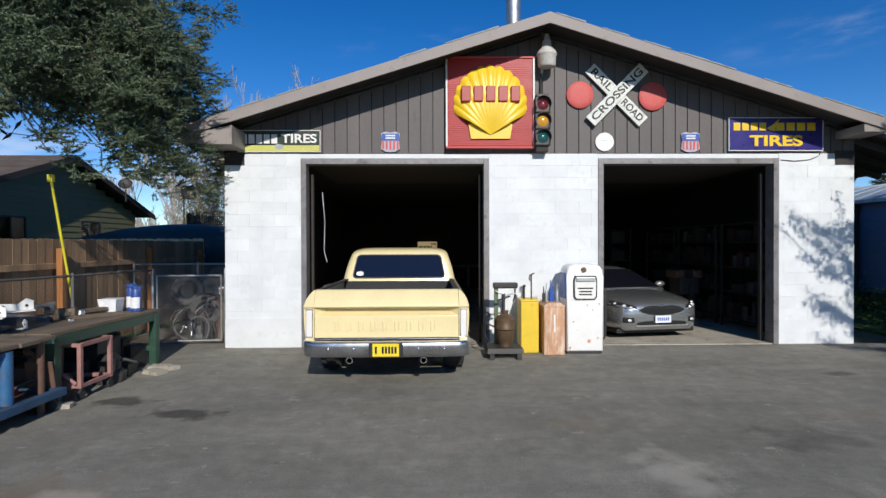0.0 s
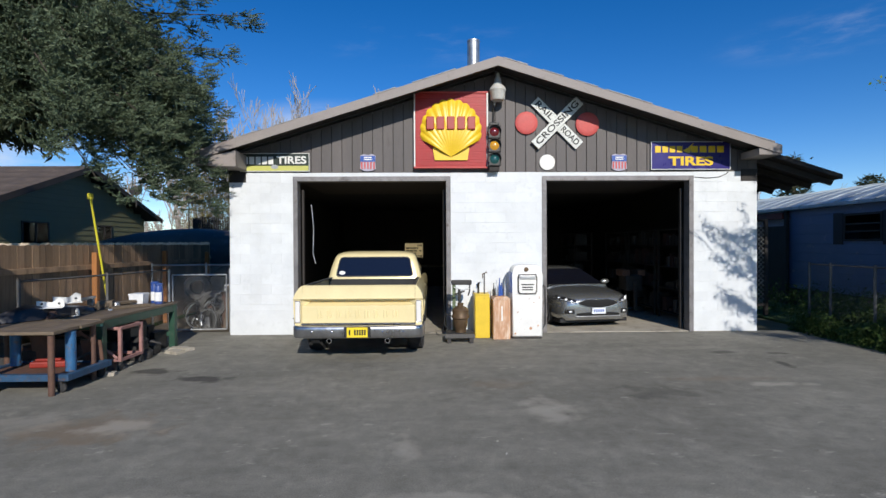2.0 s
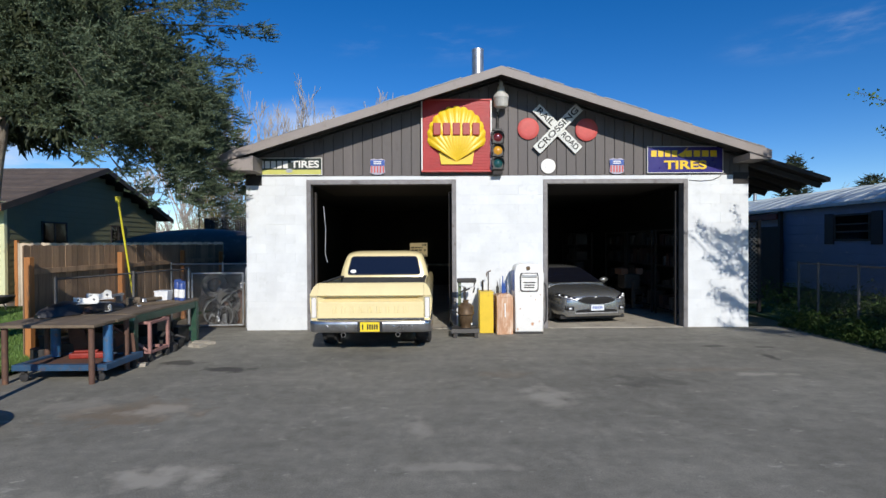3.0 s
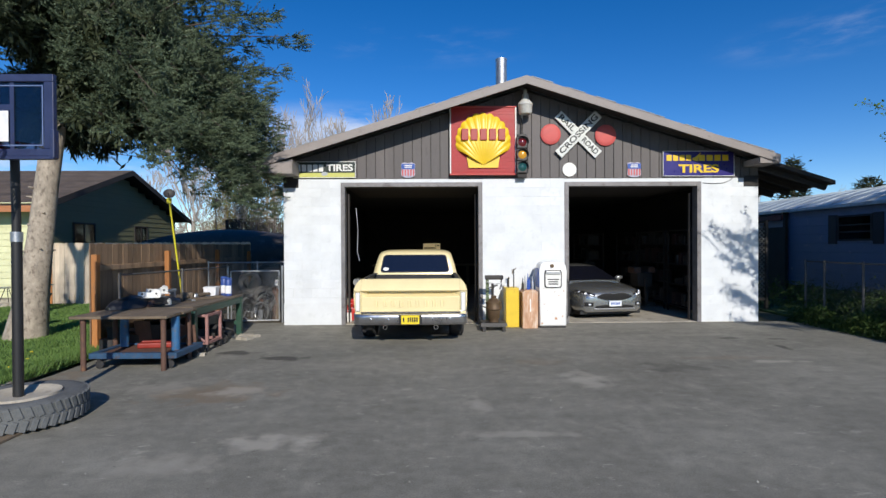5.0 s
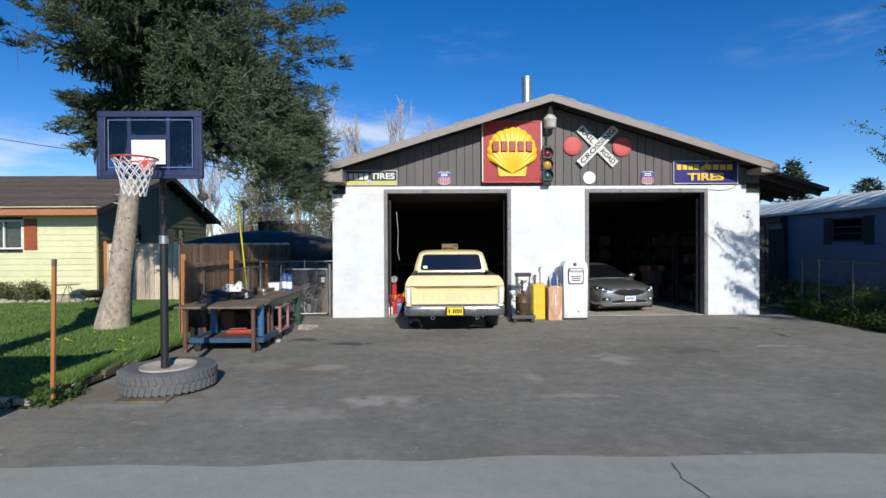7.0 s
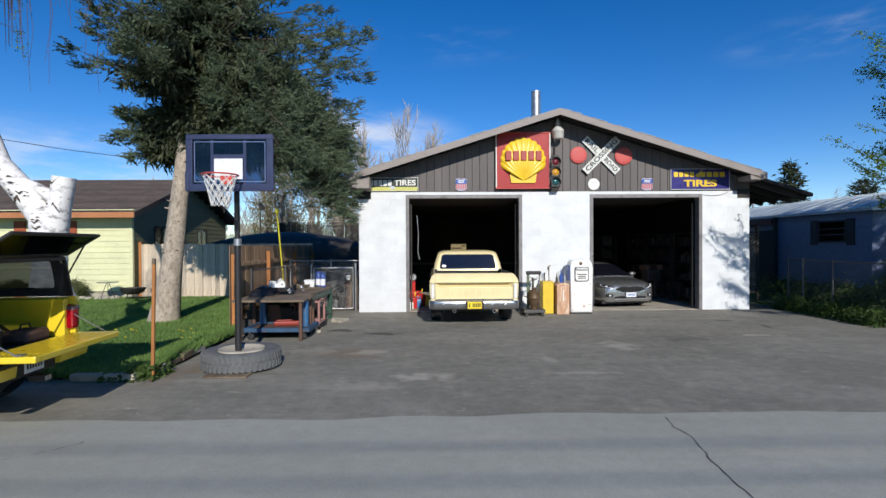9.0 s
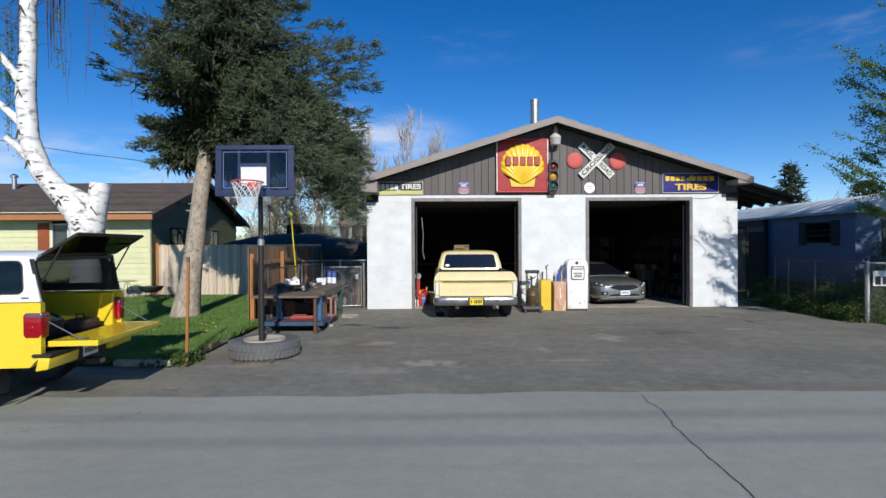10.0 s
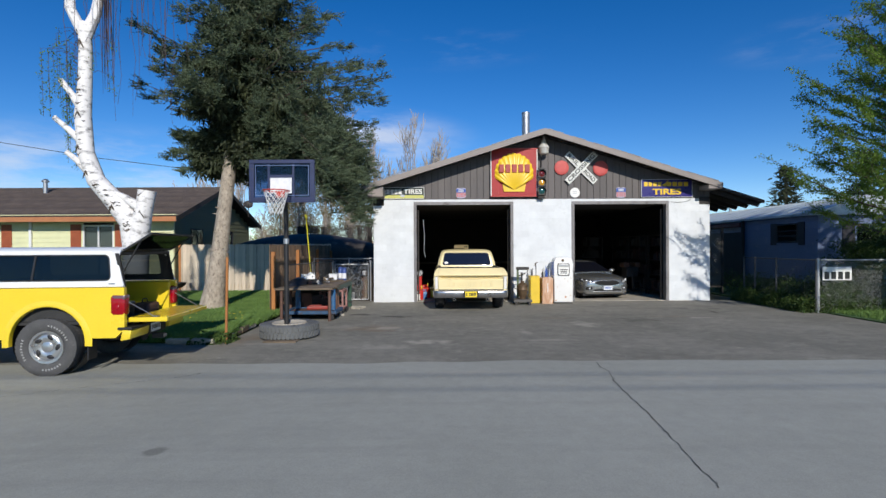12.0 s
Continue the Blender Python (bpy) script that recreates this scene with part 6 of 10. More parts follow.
pr = [(TX - 0.18, TZ), (TX - 0.18, TZ + 0.07)]
for k in range(9):
    u = k / 8
    pr.append((TX - 0.18 + 5.36 * u, TZ + 0.08 + 0.62 * math.sin(math.pi * u)))
pr.append((TX + 5.18, TZ))
add_prism(bm, pr, TY0 - 0.2, TY1 + 0.2)
roof_t = part("roof", bm, M_trailerroof, tr, "streaky pale metal roof", 30)
for k in range(22):
    y = TY0 + 0.3 + k * 0.6
    bm = bmesh.new()
    add_tube(bm, [(x, y, z + 0.012) for x, z in pr[2:-1]], 0.012, 5)
    part("roof_seam", bm, M_trailerroof, roof_t)
box_part("porch_post", (TX - 0.1, TX - 0.003, 13.35, 13.45, 0, TZ), M_dark, tr)
# Flat dark sheet that stands for the shade inside the open porch.
box_part("porch_front", (TX - 0.02, TX + 0.02, 13.46, 17.5, 0, 2.25), M_dark, tr, bevel=0)
box_part("porch_beam", (TX - 0.14, TX - 0.05, 13.46, 19.0, 2.45, 2.62), rough_paint("dull_red_beam", (0.16, 0.03, 0.025), 0.7), tr)
# window with shutters in the west wall
w = box_part("window", (TX - 0.012, TX - 0.006, 10.35, 11.35, 1.85, 2.42), M_darkglass, tr, bevel=0)
box_part("room", (TX - 0.006, TX - 0.002, 10.35, 11.35, 1.85, 2.42), M_room, w, bevel=0)
for d in ((10.3, 11.4, 2.42, 2.47), (10.3, 11.4, 1.8, 1.85), (10.3, 10.35, 1.85, 2.42), (11.35, 11.4, 1.85, 2.42), (10.35, 11.35, 2.02, 2.05), (10.35, 11.35, 2.2, 2.23)):
    box_part("window_frame", (TX - 0.03, TX - 0.001, d[0], d[1], d[2], d[3]), M_dark, w, bevel=0.004)
for y in (9.98, 11.42):
    box_part("shutter", (TX - 0.03, TX - 0.001, y, y + 0.3, 1.72, 2.5), M_shutterdark, tr, bevel=0.006)
w = box_part("window", (12.2, 13.8, TY0 - 0.012, TY0 - 0.006, 1.5, 2.4), M_darkglass, tr, bevel=0)
box_part("room", (12.2, 13.8, TY0 - 0.005, TY0 - 0.001, 1.5, 2.4), M_room, w, bevel=0)
for x in (11.72, 13.9):
    box_part("shutter", (x, x + 0.4, TY0 - 0.03, TY0 - 0.001, 1.4, 2.45), M_shutterdark, tr, bevel=0.006)
bm = bmesh.new()
add_lathe(bm, [(0.06, 0), (0.06, 0.4), (0.1, 0.4), (0.1, 0.46), (0, 0.5)], pose(13.0, 18, 3.2), 14)
part("roof_vent", bm, M_galv, tr, smooth=40)

M_palegalv = rough_paint("pale_galvanised", (0.5, 0.5, 0.5), 0.55, 0.3, 0.15, 6, 50, 0.1)
M_dullgalv = rough_paint("dull_galvanised", (0.11, 0.11, 0.11), 0.7, 0.4, 0.2, 6, 50, 0.2)
# fence of the trailer's yard, with a number board
link_fence("chain_link_fence", "galvanised chain-link fence along the driveway", (8.46, 6.08), (8.5, 9.25), 1.34, (0, 0.5, 0.82, 1.0), 0.024, mat=M_dullgalv)
link_fence("chain_link_fence", "galvanised chain-link fence in front of the trailer yard", (8.5, 6.06), (15.5, 6.0), 1.34, (0, 0.45, 1), 0.03, mat=M_palegalv)
g = thing("number_board", "white board with dark bars wired to the fence", "sign", pose(8.95, 6.02, 1.0) @ Matrix.Diagonal((0.72, 1, 0.9, 1)))
box_part("board", (-0.52, 0.5, -0.012, 0, -0.19, 0.19), M_signwhite, g, bevel=0.003)
for i in range(4):
    box_part("bar", (-0.46 + 0.24 * i, -0.29 + 0.24 * i, -0.016, -0.011, -0.16, 0.05), M_signblack, g, bevel=0.002)

# lattice screen between the garage and the trailer
M_lattice = wood("grey_lattice_laths", (0.2, 0.2, 0.19), (1, 1, 1), per=0.2)
g = thing("lattice_screen", "weathered grey lattice screen beside the trailer", "lattice", pose(8.15, 11.2, 0))
for x in (-0.72, 0.72):
    box_part("post", (x - 0.04, x + 0.04, -0.04, 0.04, 0, 2.35), M_dark, g)
for z in (0.25, 2.28):
    box_part("rail", (-0.68, 0.68, -0.02, 0.02, z, z + 0.06), M_dark, g)
W_, H_ = 1.36, 1.95
for side in (-1, 1):
    k_ = -H_
    while k_ < W_:
        u0, u1 = max(0, k_), min(W_, k_ + H_)
        if u1 - u0 > 0.1:
            xa, xb = (u0 - 0.68, u1 - 0.68) if side > 0 else (0.68 - u0, 0.68 - u1)
            bm = bmesh.new()
            add_tube(bm, [(xa, 0.006 * side, 0.32 + u0 - k_), (xb, 0.006 * side, 0.32 + u1 - k_)], 0.012, 4)
            part("lath", bm, M_lattice, g)
        k_ += 0.11

# ---- lawn, trees ----
def leafy(name, col, col2, trans=0.25, rough=0.6):
    """Foliage: tone differs from blade to blade."""
    m, n, l, b = nodes_of(name)
    geo = n.new("ShaderNodeNewGeometry")
    big = noise_node(n, l, 1.3, 3)
    c = mix(n, l, geo.outputs["Random Per Island"], col, col2)
    c = mix(n, l, ramp(n, l, big, 0.35, 0.7, (0, 0, 0, 1), (0.5, 0.5, 0.5, 1)), c, tuple(x * 0.6 for x in col))
    l.new(c, b.inputs["Base Color"])
    b.inputs["Roughness"].default_value = rough
    b.inputs["Specular IOR Level"].default_value = 0.25
    if trans:
        tl = n.new("ShaderNodeBsdfTranslucent")
        l.new(c, tl.inputs["Color"])
        mx = n.new("ShaderNodeMixShader")
        mx.inputs[0].default_value = trans
        l.new(b.outputs[0], mx.inputs[1])
        l.new(tl.outputs[0], mx.inputs[2])
        l.new(mx.outputs[0], n["Material Output"].inputs["Surface"])
    return m


M_blade = leafy("grass_blades", (0.135, 0.245, 0.06), (0.265, 0.4, 0.115), 0.4)
M_weed = leafy("weed_leaves", (0.035, 0.075, 0.016), (0.095, 0.14, 0.035), 0.3)
M_dandelion = plain("dandelion_yellow", (0.7, 0.55, 0.02), 0.7)
M_needle = leafy("spruce_needles", (0.055, 0.083, 0.043), (0.18, 0.225, 0.135), 0.04, 0.6)
# Needles of the far junipers; also the spruce's inner shade, painted as darker foliage.
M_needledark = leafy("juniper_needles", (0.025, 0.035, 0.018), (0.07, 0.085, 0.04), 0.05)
M_leaf = leafy("spring_leaves", (0.11, 0.2, 0.022), (0.24, 0.36, 0.07), 0.45)
M_leafdark = leafy("shrub_leaves", (0.03, 0.06, 0.015), (0.08, 0.13, 0.03), 0.25)
M_sage = leafy("sage_leaves", (0.12, 0.14, 0.06), (0.26, 0.26, 0.13), 0.25)
M_leafyellow = leafy("yellow_buds", (0.25, 0.24, 0.05), (0.38, 0.34, 0.1), 0.3)
M_bark = rough_paint("grey_spruce_bark", (0.4, 0.34, 0.27), 0.9, 0, 0.35, 7, 30, 0.4, (0.12, 0.09, 0.07), 0.8, 0, (1, 1, 0.6))
M_barkdark = rough_paint("dark_bark", (0.09, 0.07, 0.055), 0.9, 0, 0.3, 6, 30, 0.2)
M_leafochre = leafy("ochre_buds", (0.17, 0.145, 0.06), (0.33, 0.29, 0.12), 0.3)
M_barkpale = rough_paint("pale_bare_twigs", (0.36, 0.32, 0.28), 0.9, 0, 0.2, 6, 30, 0.1)
M_birch = rough_paint("white_birch_bark", (0.78, 0.76, 0.74), 0.7, 0, 0.06, 3, 30, 0.42, (0.05, 0.045, 0.04), 0.3, 0, (0.8, 0.8, 1.5))
M_twig = rough_paint("purple_brown_twigs", (0.06, 0.04, 0.05), 0.8, 0, 0.2, 6, 30)

rng = np.random.default_rng(11)


def quads(name, centre, along, across, mat, parent, tri=False):
    """Many small leaves: centre, half-length and half-width vectors, one row a leaf."""
    k = len(centre)
    if tri:
        v = np.stack([centre - across, centre + across, centre + along * 2], 1).reshape(-1, 3)
        f = np.arange(3 * k).reshape(-1, 3)
    else:
        v = np.stack([centre - along, centre + across, centre + along, centre - across], 1).reshape(-1, 3)
        f = np.arange(4 * k).reshape(-1, 4)
    me = bpy.data.meshes.new(name)
    me.from_pydata(v.tolist(), [], f.tolist())
    me.materials.append(mat)
    ob = new(name, me)
    if parent is not None:
        ob.parent = parent
    return ob


def unit(k):
    v = rng.normal(size=(k, 3))
    return v / np.linalg.norm(v, axis=1, keepdims=True)


# lawn west
LAWN = [(-60, 2.42), (-5.2, 2.45), (-5.16, 3.5), (-5.3, 6.3), (-5.45, 13.3), (-11.5, 13.35), (-60, 13.2)]
sheet("lawn", LAWN, 0.05, M_grass_soil, 0.12, "green front lawn with dandelions", "lawn")
sheet("yard", [(8.7, 1.6), (60, 1.6), (60, 30), (9.2, 30), (8.62, 9.3), (8.6, 3.2)], 0.03, M_grass_soil, 0.1, "green grass of the trailer yard", "lawn")
sheet("verge", [(-60, 13.4), (-5.45, 13.4), (-5.3, 22), (-60, 40)], 0.0, M_earth, 0.05, "bare ground behind the fence", "ground")


def grass(name, k, area, h, zb, label, mat=M_blade):
    xs, ys = area(k)
    c = np.stack([xs, ys, np.full(len(xs), zb)], 1)
    hh = h * rng.uniform(0.5, 1.3, len(xs))
    tilt = rng.normal(size=(len(xs), 2)) * 0.35
    along = np.stack([tilt[:, 0] * hh, tilt[:, 1] * hh, hh], 1) * 0.5
    ang = rng.uniform(0, math.pi, len(xs))
    wid = 0.006 + 0.006 * rng.random(len(xs))
    across = np.stack([np.cos(ang) * wid, np.sin(ang) * wid, np.zeros(len(xs))], 1)
    return tagged(quads(name, c, along, across, mat, None, True), label, "grass", kind="stuff")


def lawn_area(k):
    x = -5.2 - rng.power(0.6, k) ** 1 * 0 - 12.5 * rng.random(k) ** 1.3
    y = 2.45 + 10.7 * rng.random(k) ** 1.1
    return x - 0.04 * np.clip(y - 3.5, 0, 6), y


grass("lawn_grass", 150000, lawn_area, 0.05, 0.05, "short green lawn grass")
grass("edge_grass", 9000, lambda k: (-5.12 - 0.35 * rng.random(k) - 0.03 * 0, 2.4 + 3.9 * rng.random(k)), 0.13, 0.03, "longer grass along the lawn edge")
grass("edge_grass", 5000, lambda k: (-5.0 - 2.2 * rng.random(k), 2.36 + 0.2 * rng.random(k)), 0.11, 0.03, "longer grass along the street edge")
grass("yard_grass", 30000, lambda k: (8.75 + 7 * rng.random(k), 2.2 + 4.2 * rng.random(k)), 0.09, 0.03, "grass in the trailer yard")
k = 26
dx, dy = -5.4 - 3.0 * rng.random(k), 3.0 + 4.0 * rng.random(k)
bm = bmesh.new()
for x, y in zip(dx, dy):
    add_lathe(bm, [(0, 0), (0.022, 0.004), (0.018, 0.012), (0, 0.014)], pose(x, y, 0.1 + 0.04 * random.random(), random.uniform(-20, 20)), 7)
tagged(part("dandelions", bm, M_dandelion), "yellow dandelion heads in the lawn", "flowers", kind="stuff")


def weeds(name, label, k, x0, x1, y0, y1, h, mat):
    c = np.stack([rng.uniform(x0, x1, k), rng.uniform(y0, y1, k), np.zeros(k)], 1)
    clump = np.array([0.55 + 0.45 * noise.noise(Vector((p[0] * 1.7, p[1] * 1.7, 3))) for p in c])
    c[:, 2] = rng.random(k) ** 1.4 * h * np.clip(clump * 1.6, 0.1, 1.4)
    a = unit(k) * rng.uniform(0.015, 0.05, (k, 1))
    b = np.cross(a, unit(k)) * 0.5
    return tagged(quads(name, c, a, b, mat, None), label, "weeds", kind="stuff")


weeds("weeds", "leafy weeds along the chain-link fence", 12000, 8.5, 9.6, 5.9, 9.4, 0.8, M_leafdark)
weeds("weeds", "green weeds spilling over the driveway edge", 6000, 8.05, 8.55, 6.0, 9.3, 0.4, M_weed)
weeds("weeds", "leafy weeds in front of the trailer", 9000, 8.8, 10.9, 6.2, 12.5, 0.75, M_leafdark)
weeds("weeds", "low weeds in front of the trailer yard fence", 6000, 8.6, 15, 5.8, 6.4, 0.35, M_weed)
weeds("weeds", "weeds along the street edge", 900, -5.6, -4.85, 2.2, 2.8, 0.16, M_weed)
weeds("weeds", "small shrubs in the bed below the house wall", 5000, -17.5, -12.8, 12.6, 13.1, 0.55, M_weed)


def fingers(name, base, along, width, mat, parent):
    """Needle-covered twig tips: slim three-sided spindles, one row a twig."""
    k = len(base)
    ln = np.linalg.norm(along, axis=1, keepdims=True)
    e1 = np.cross(along / ln, unit(k))
    e1 /= np.linalg.norm(e1, axis=1, keepdims=True) + 1e-9
    e2 = np.cross(along / ln, e1)
    mid = base + along * 0.4
    rows = [base]
    for j in range(3):
        a = 2 * math.pi * j / 3
        rows.append(mid + (e1 * math.cos(a) + e2 * math.sin(a)) * width[:, None])
    rows.append(base + along)
    v = np.stack(rows, 1).reshape(-1, 3)
    f = np.array([(0, 2, 1), (0, 3, 2), (0, 1, 3), (4, 1, 2), (4, 2, 3), (4, 3, 1)])
    f = (f[None] + (np.arange(k) * 5)[:, None, None]).reshape(-1, 3)
    me = bpy.data.meshes.new(name)
    me.from_pydata(v.tolist(), [], f.tolist())
    me.materials.append(mat)
    ob = new(name, me)
    ob.parent = parent
    return ob


def spruce(x, y, base_r, h, crown_z, radius, lean, name, label, per=9, mat=M_needle, bark=M_bark, shift=(0, 0), droop=1.0, tuft=0.085, bare=False, thick=1.0, step=0.47, taper=1.1):
    t = thing(name, label, "tree", pose(x, y, 0))
    bm = bmesh.new()
    pts, rad = [], []
    for i in range(15):
        u = i / 14
        pts.append((lean[0] * u + 0.05 * math.sin(5 * u), lean[1] * u, h * u))
        rad.append(base_r * (1 - u) ** 0.85 * (1 + 0.5 * math.exp(-u * 24)) + 0.02)
    add_tube(bm, pts, rad, 16)
    for v in bm.verts:
        k = noise.noise(Vector((v.co.x * 7, v.co.y * 7, v.co.z * 2.5)))
        v.co.x += 0.025 * k
        v.co.y += 0.025 * k
    if bare:
        # stubs of dead limbs on the bare stem
        for i in range(26):
            u = rng.uniform(0.03, 0.42)
            k = rng.uniform(0, 2 * math.pi)
            r_ = base_r * (1 - u) ** 0.85
            p = Vector((lean[0] * u + 0.05 * math.sin(5 * u), lean[1] * u, h * u))
            o_ = Vector((math.cos(k), math.sin(k), 0.15))
            add_tube(bm, [p + o_ * r_ * 0.8, p + o_ * (r_ + 0.03), p + o_ * (r_ + rng.uniform(0.04, 0.12))], [0.035, 0.022, 0.01], 6)
    part("trunk", bm, bark, t, smooth=True)
    C, A, W = [], [], []
    DC, DA, DB = [], [], []
    NC, NA, NB = [], [], []
    bm = bmesh.new()
    whorls = max(8, int((h - crown_z) / step))
    todo = []
    for wi in range(whorls):
        for li in range(per):
            todo.append((wi, li))
    if bare:
        todo += [(-1, k) for k in range(118)] + [(-2, k) for k in range(22)]
    for i, (wi, li) in enumerate(todo):
        u = (wi + 0.5 + rng.uniform(-0.3, 0.3)) / whorls
        if wi < 0:
            u = rng.uniform(0.1, 0.28)
        z0 = crown_z + (h * 0.985 - crown_z) * u
        az = 2 * math.pi * (li + 0.37 * wi) / per + rng.uniform(-0.25, 0.25)
        if wi < 0:
            az = rng.uniform(-0.85, 0.6)
        if wi == -2:
            u = rng.uniform(0.05, 0.16)
            z0 = crown_z + (h * 0.985 - crown_z) * u
            az = rng.uniform(1.9, 3.0)
        f = z0 / h
        ox, oy = lean[0] * f, lean[1] * f
        L = radius * (1 - u) ** taper * rng.uniform(0.66, 1.14) + 0.12
        d = np.array([math.cos(az), math.sin(az)])
        if bare:
            if d[0] < 0.1:
                L *= 1.0 if d[0] < -0.2 else 0.45 + 0.55 * min(1, max(0, (z0 - 4.2) / 1.6))
            if d[0] < 0.1:
                L *= np.interp(z0, [5.5, 6.2, 7.2, 8.6, 9.7, 12], [1.0, 1.1, 0.98, 0.62, 0.5, 0.5])
            else:
                L *= np.interp(z0, [6.2, 7.4, 8.6, 9.7, 12], [1.0, 0.8, 0.66, 0.54, 0.52])
            if z0 < 5.6 and d[1] < -0.25 and d[0] < 0.75 and wi >= 0:
                continue
            if d[0] > 0.1:
                L *= 1.0 + 0.32 * min(1, (d[0] - 0.1) / 0.5)
            elif d[1] > 0 and z0 < 6.2 and rng.random() < 0.2:
                continue
            if wi >= 0 and z0 < (4.2 if d[0] < 0.1 and d[1] > 0.4 else 5.0) and d[1] > -0.35:
                continue
            if L < 0.5 and z0 < 6:
                continue
        if bare and z0 < 4.5 and d[1] < 0.2:
            continue
        high = bare and z0 > 9.6
        rise = 0.1 - 0.55 * droop * (1 - u) + 0.45 * u
        lift = 0.28
        if wi < 0:
            # long boughs that run level and then hang
            rise, lift = rng.uniform(-0.08, 0.05), rng.uniform(-0.9, -0.38)
            L = rng.uniform(2.0, 3.8)
        elif bare and d[0] > 0.1 and z0 < 5.4:
            rise, lift = -0.42, 0.04
            L *= rng.uniform(0.6, 0.95)
        k_ = tuft / 0.085
        sv = np.array([shift[0], shift[1]]) * (1 - u)
        if bare and d[0] > 0.2:
            edge = 4.45 if wi < 0 else (4.55 if z0 < 5.4 else (5.0 if z0 < 6 else 5.6))
            L = max(0.6, min(L, (edge + rng.uniform(-0.45, 0.1) - ox - sv[0]) / d[0]))
        if wi == -2:
            # short shaded boughs at the foot of the crown
            rise, lift, L, sv = -0.25, 0.05, rng.uniform(1.3, 2.3), sv * 0
        elif bare and d[0] < -0.1:
            edge = np.interp(z0, [4.2, 5.1, 5.6, 6.1, 6.8, 8.0, 8.8, 12], [1.0, 1.45, 1.75, 2.1, 2.25, 1.35, 1.25, 0.6])
            L = max(0.6, min(L * 1.1, (edge + rng.uniform(-0.5, 0.05) + ox + sv[0]) * (0.92 if d[1] < 0 else 1.06)))
        sd = np.array([-d[1], d[0]])

        def axis(q):
            return np.stack([ox + d[0] * L * q + sv[0] * q, oy + d[1] * L * q + sv[1] * q, z0 + rise * L * q + lift * L * q * q * droop], -1)

        # the bough: tufts strung along both sides of the limb, each a spray of needle-clad twigs that fans out and up
        far = thick < 0.5
        nb = max(4, int(L * (3.2 if high or far else 6.4)))
        side = 1 if rng.random() < 0.5 else -1
        for e in range(nb):
            if far:
                qb = 0.26 + 0.74 * (e + rng.random() * 0.7) / nb
                off = rng.uniform(-1, 1) * 0.5 * math.sin(math.pi * min(1, 0.1 + qb * 0.82)) * min(1.1, L / 2.2) * k_
                fall = rng.uniform(-0.2, 0.03) * k_
            else:
                # four tufts follow one side twig, then the next twig leaves on the other side
                g, k = divmod(e, 4)
                side = -side if k == 0 else side
                qb = min(1.0, 0.3 + 0.7 * (4 * g + 3.0) / nb - 0.1 + 0.045 * k + rng.uniform(-0.02, 0.02))
                reach = 0.55 * math.sin(math.pi * min(1, 0.12 + qb * 0.8)) * min(1.1, L / 2.2)
                off = side * reach * (k + rng.uniform(-0.2, 0.3)) / 3.0
                fall = rng.uniform(-0.07, 0.03) - 0.05 * (g % 2)
            p0 = axis(np.array([qb]))[0]
            p0 = p0 + np.array([sd[0], sd[1], -0.25]) * np.array([off, off, abs(off)]) + np.array([0, 0, fall])
            way = np.array([d[0], d[1], 0.0]) + np.array([sd[0], sd[1], 0.0]) * off * 0.9
            size = rng.uniform(0.2, 0.31) * k_ * (1.1 if qb > 0.85 else 1.0)
            nt = 6 if far else (9 if high else 13)
            wd = rng.normal(size=(nt, 3)) * np.array([0.5, 0.5, 0.34 if far else 0.24])
            ad = way * 0.75 + np.array([0, 0, -0.12]) + wd
            ad /= np.linalg.norm(ad, axis=1, keepdims=True)
            ln = size * rng.uniform(0.6, 1.05, nt)
            root = p0 + rng.normal(size=(nt, 3)) * 0.045 * k_
            C.append(root)
            A.append(ad * (ln * 1.02)[:, None] + np.array([0, 0, 0.05 * k_]))
            W.append(tuft * (rng.uniform(0.17, 0.24, nt) if high or far else rng.uniform(0.06, 0.1, nt)))
            if high or far:
                continue
            m = nt * 21
            idx = np.arange(m) % nt
            w = 0.15 + 0.9 * rng.random(m)
            P = root[idx] + ad[idx] * (ln[idx] * w)[:, None]
            P[:, 2] += 0.05 * w * w
            o2 = ad[idx] * 0.65 + rng.normal(size=(m, 3)) * 0.6
            o2 /= np.linalg.norm(o2, axis=1, keepdims=True)
            NC.append(P)
            NA.append(o2 * (tuft * rng.uniform(0.17, 0.26, m))[:, None])
            nw = np.cross(o2, unit(m))
            NB.append(nw / (np.linalg.norm(nw, axis=1, keepdims=True) + 1e-9) * 0.0085)
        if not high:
            # hanging twigs under the bough, coloured darker to put the crown's inner shade in
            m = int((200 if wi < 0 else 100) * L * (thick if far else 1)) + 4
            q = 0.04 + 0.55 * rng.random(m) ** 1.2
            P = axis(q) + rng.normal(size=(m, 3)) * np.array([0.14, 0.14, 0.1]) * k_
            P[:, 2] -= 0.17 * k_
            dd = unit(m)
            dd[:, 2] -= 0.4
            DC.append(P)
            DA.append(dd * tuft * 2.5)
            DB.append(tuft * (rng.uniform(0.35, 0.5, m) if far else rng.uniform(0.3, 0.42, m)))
        if i % 2 == 0 or u < 0.4:
            add_tube(bm, [tuple(r) for r in axis(np.array([0, 0.5, 0.95]))], [0.035 * (1 - u) + 0.008, 0.02 * (1 - u) + 0.006, 0.004], 5, False)
    part("limb_work", bm, M_barkdark, t)
    fingers("crown", np.concatenate(C), np.concatenate(A), np.concatenate(W), mat, t)
    if NC:
        quads("needles", np.concatenate(NC), np.concatenate(NA), np.concatenate(NB), mat, t, True)
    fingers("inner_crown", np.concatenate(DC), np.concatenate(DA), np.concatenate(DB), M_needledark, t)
    return t


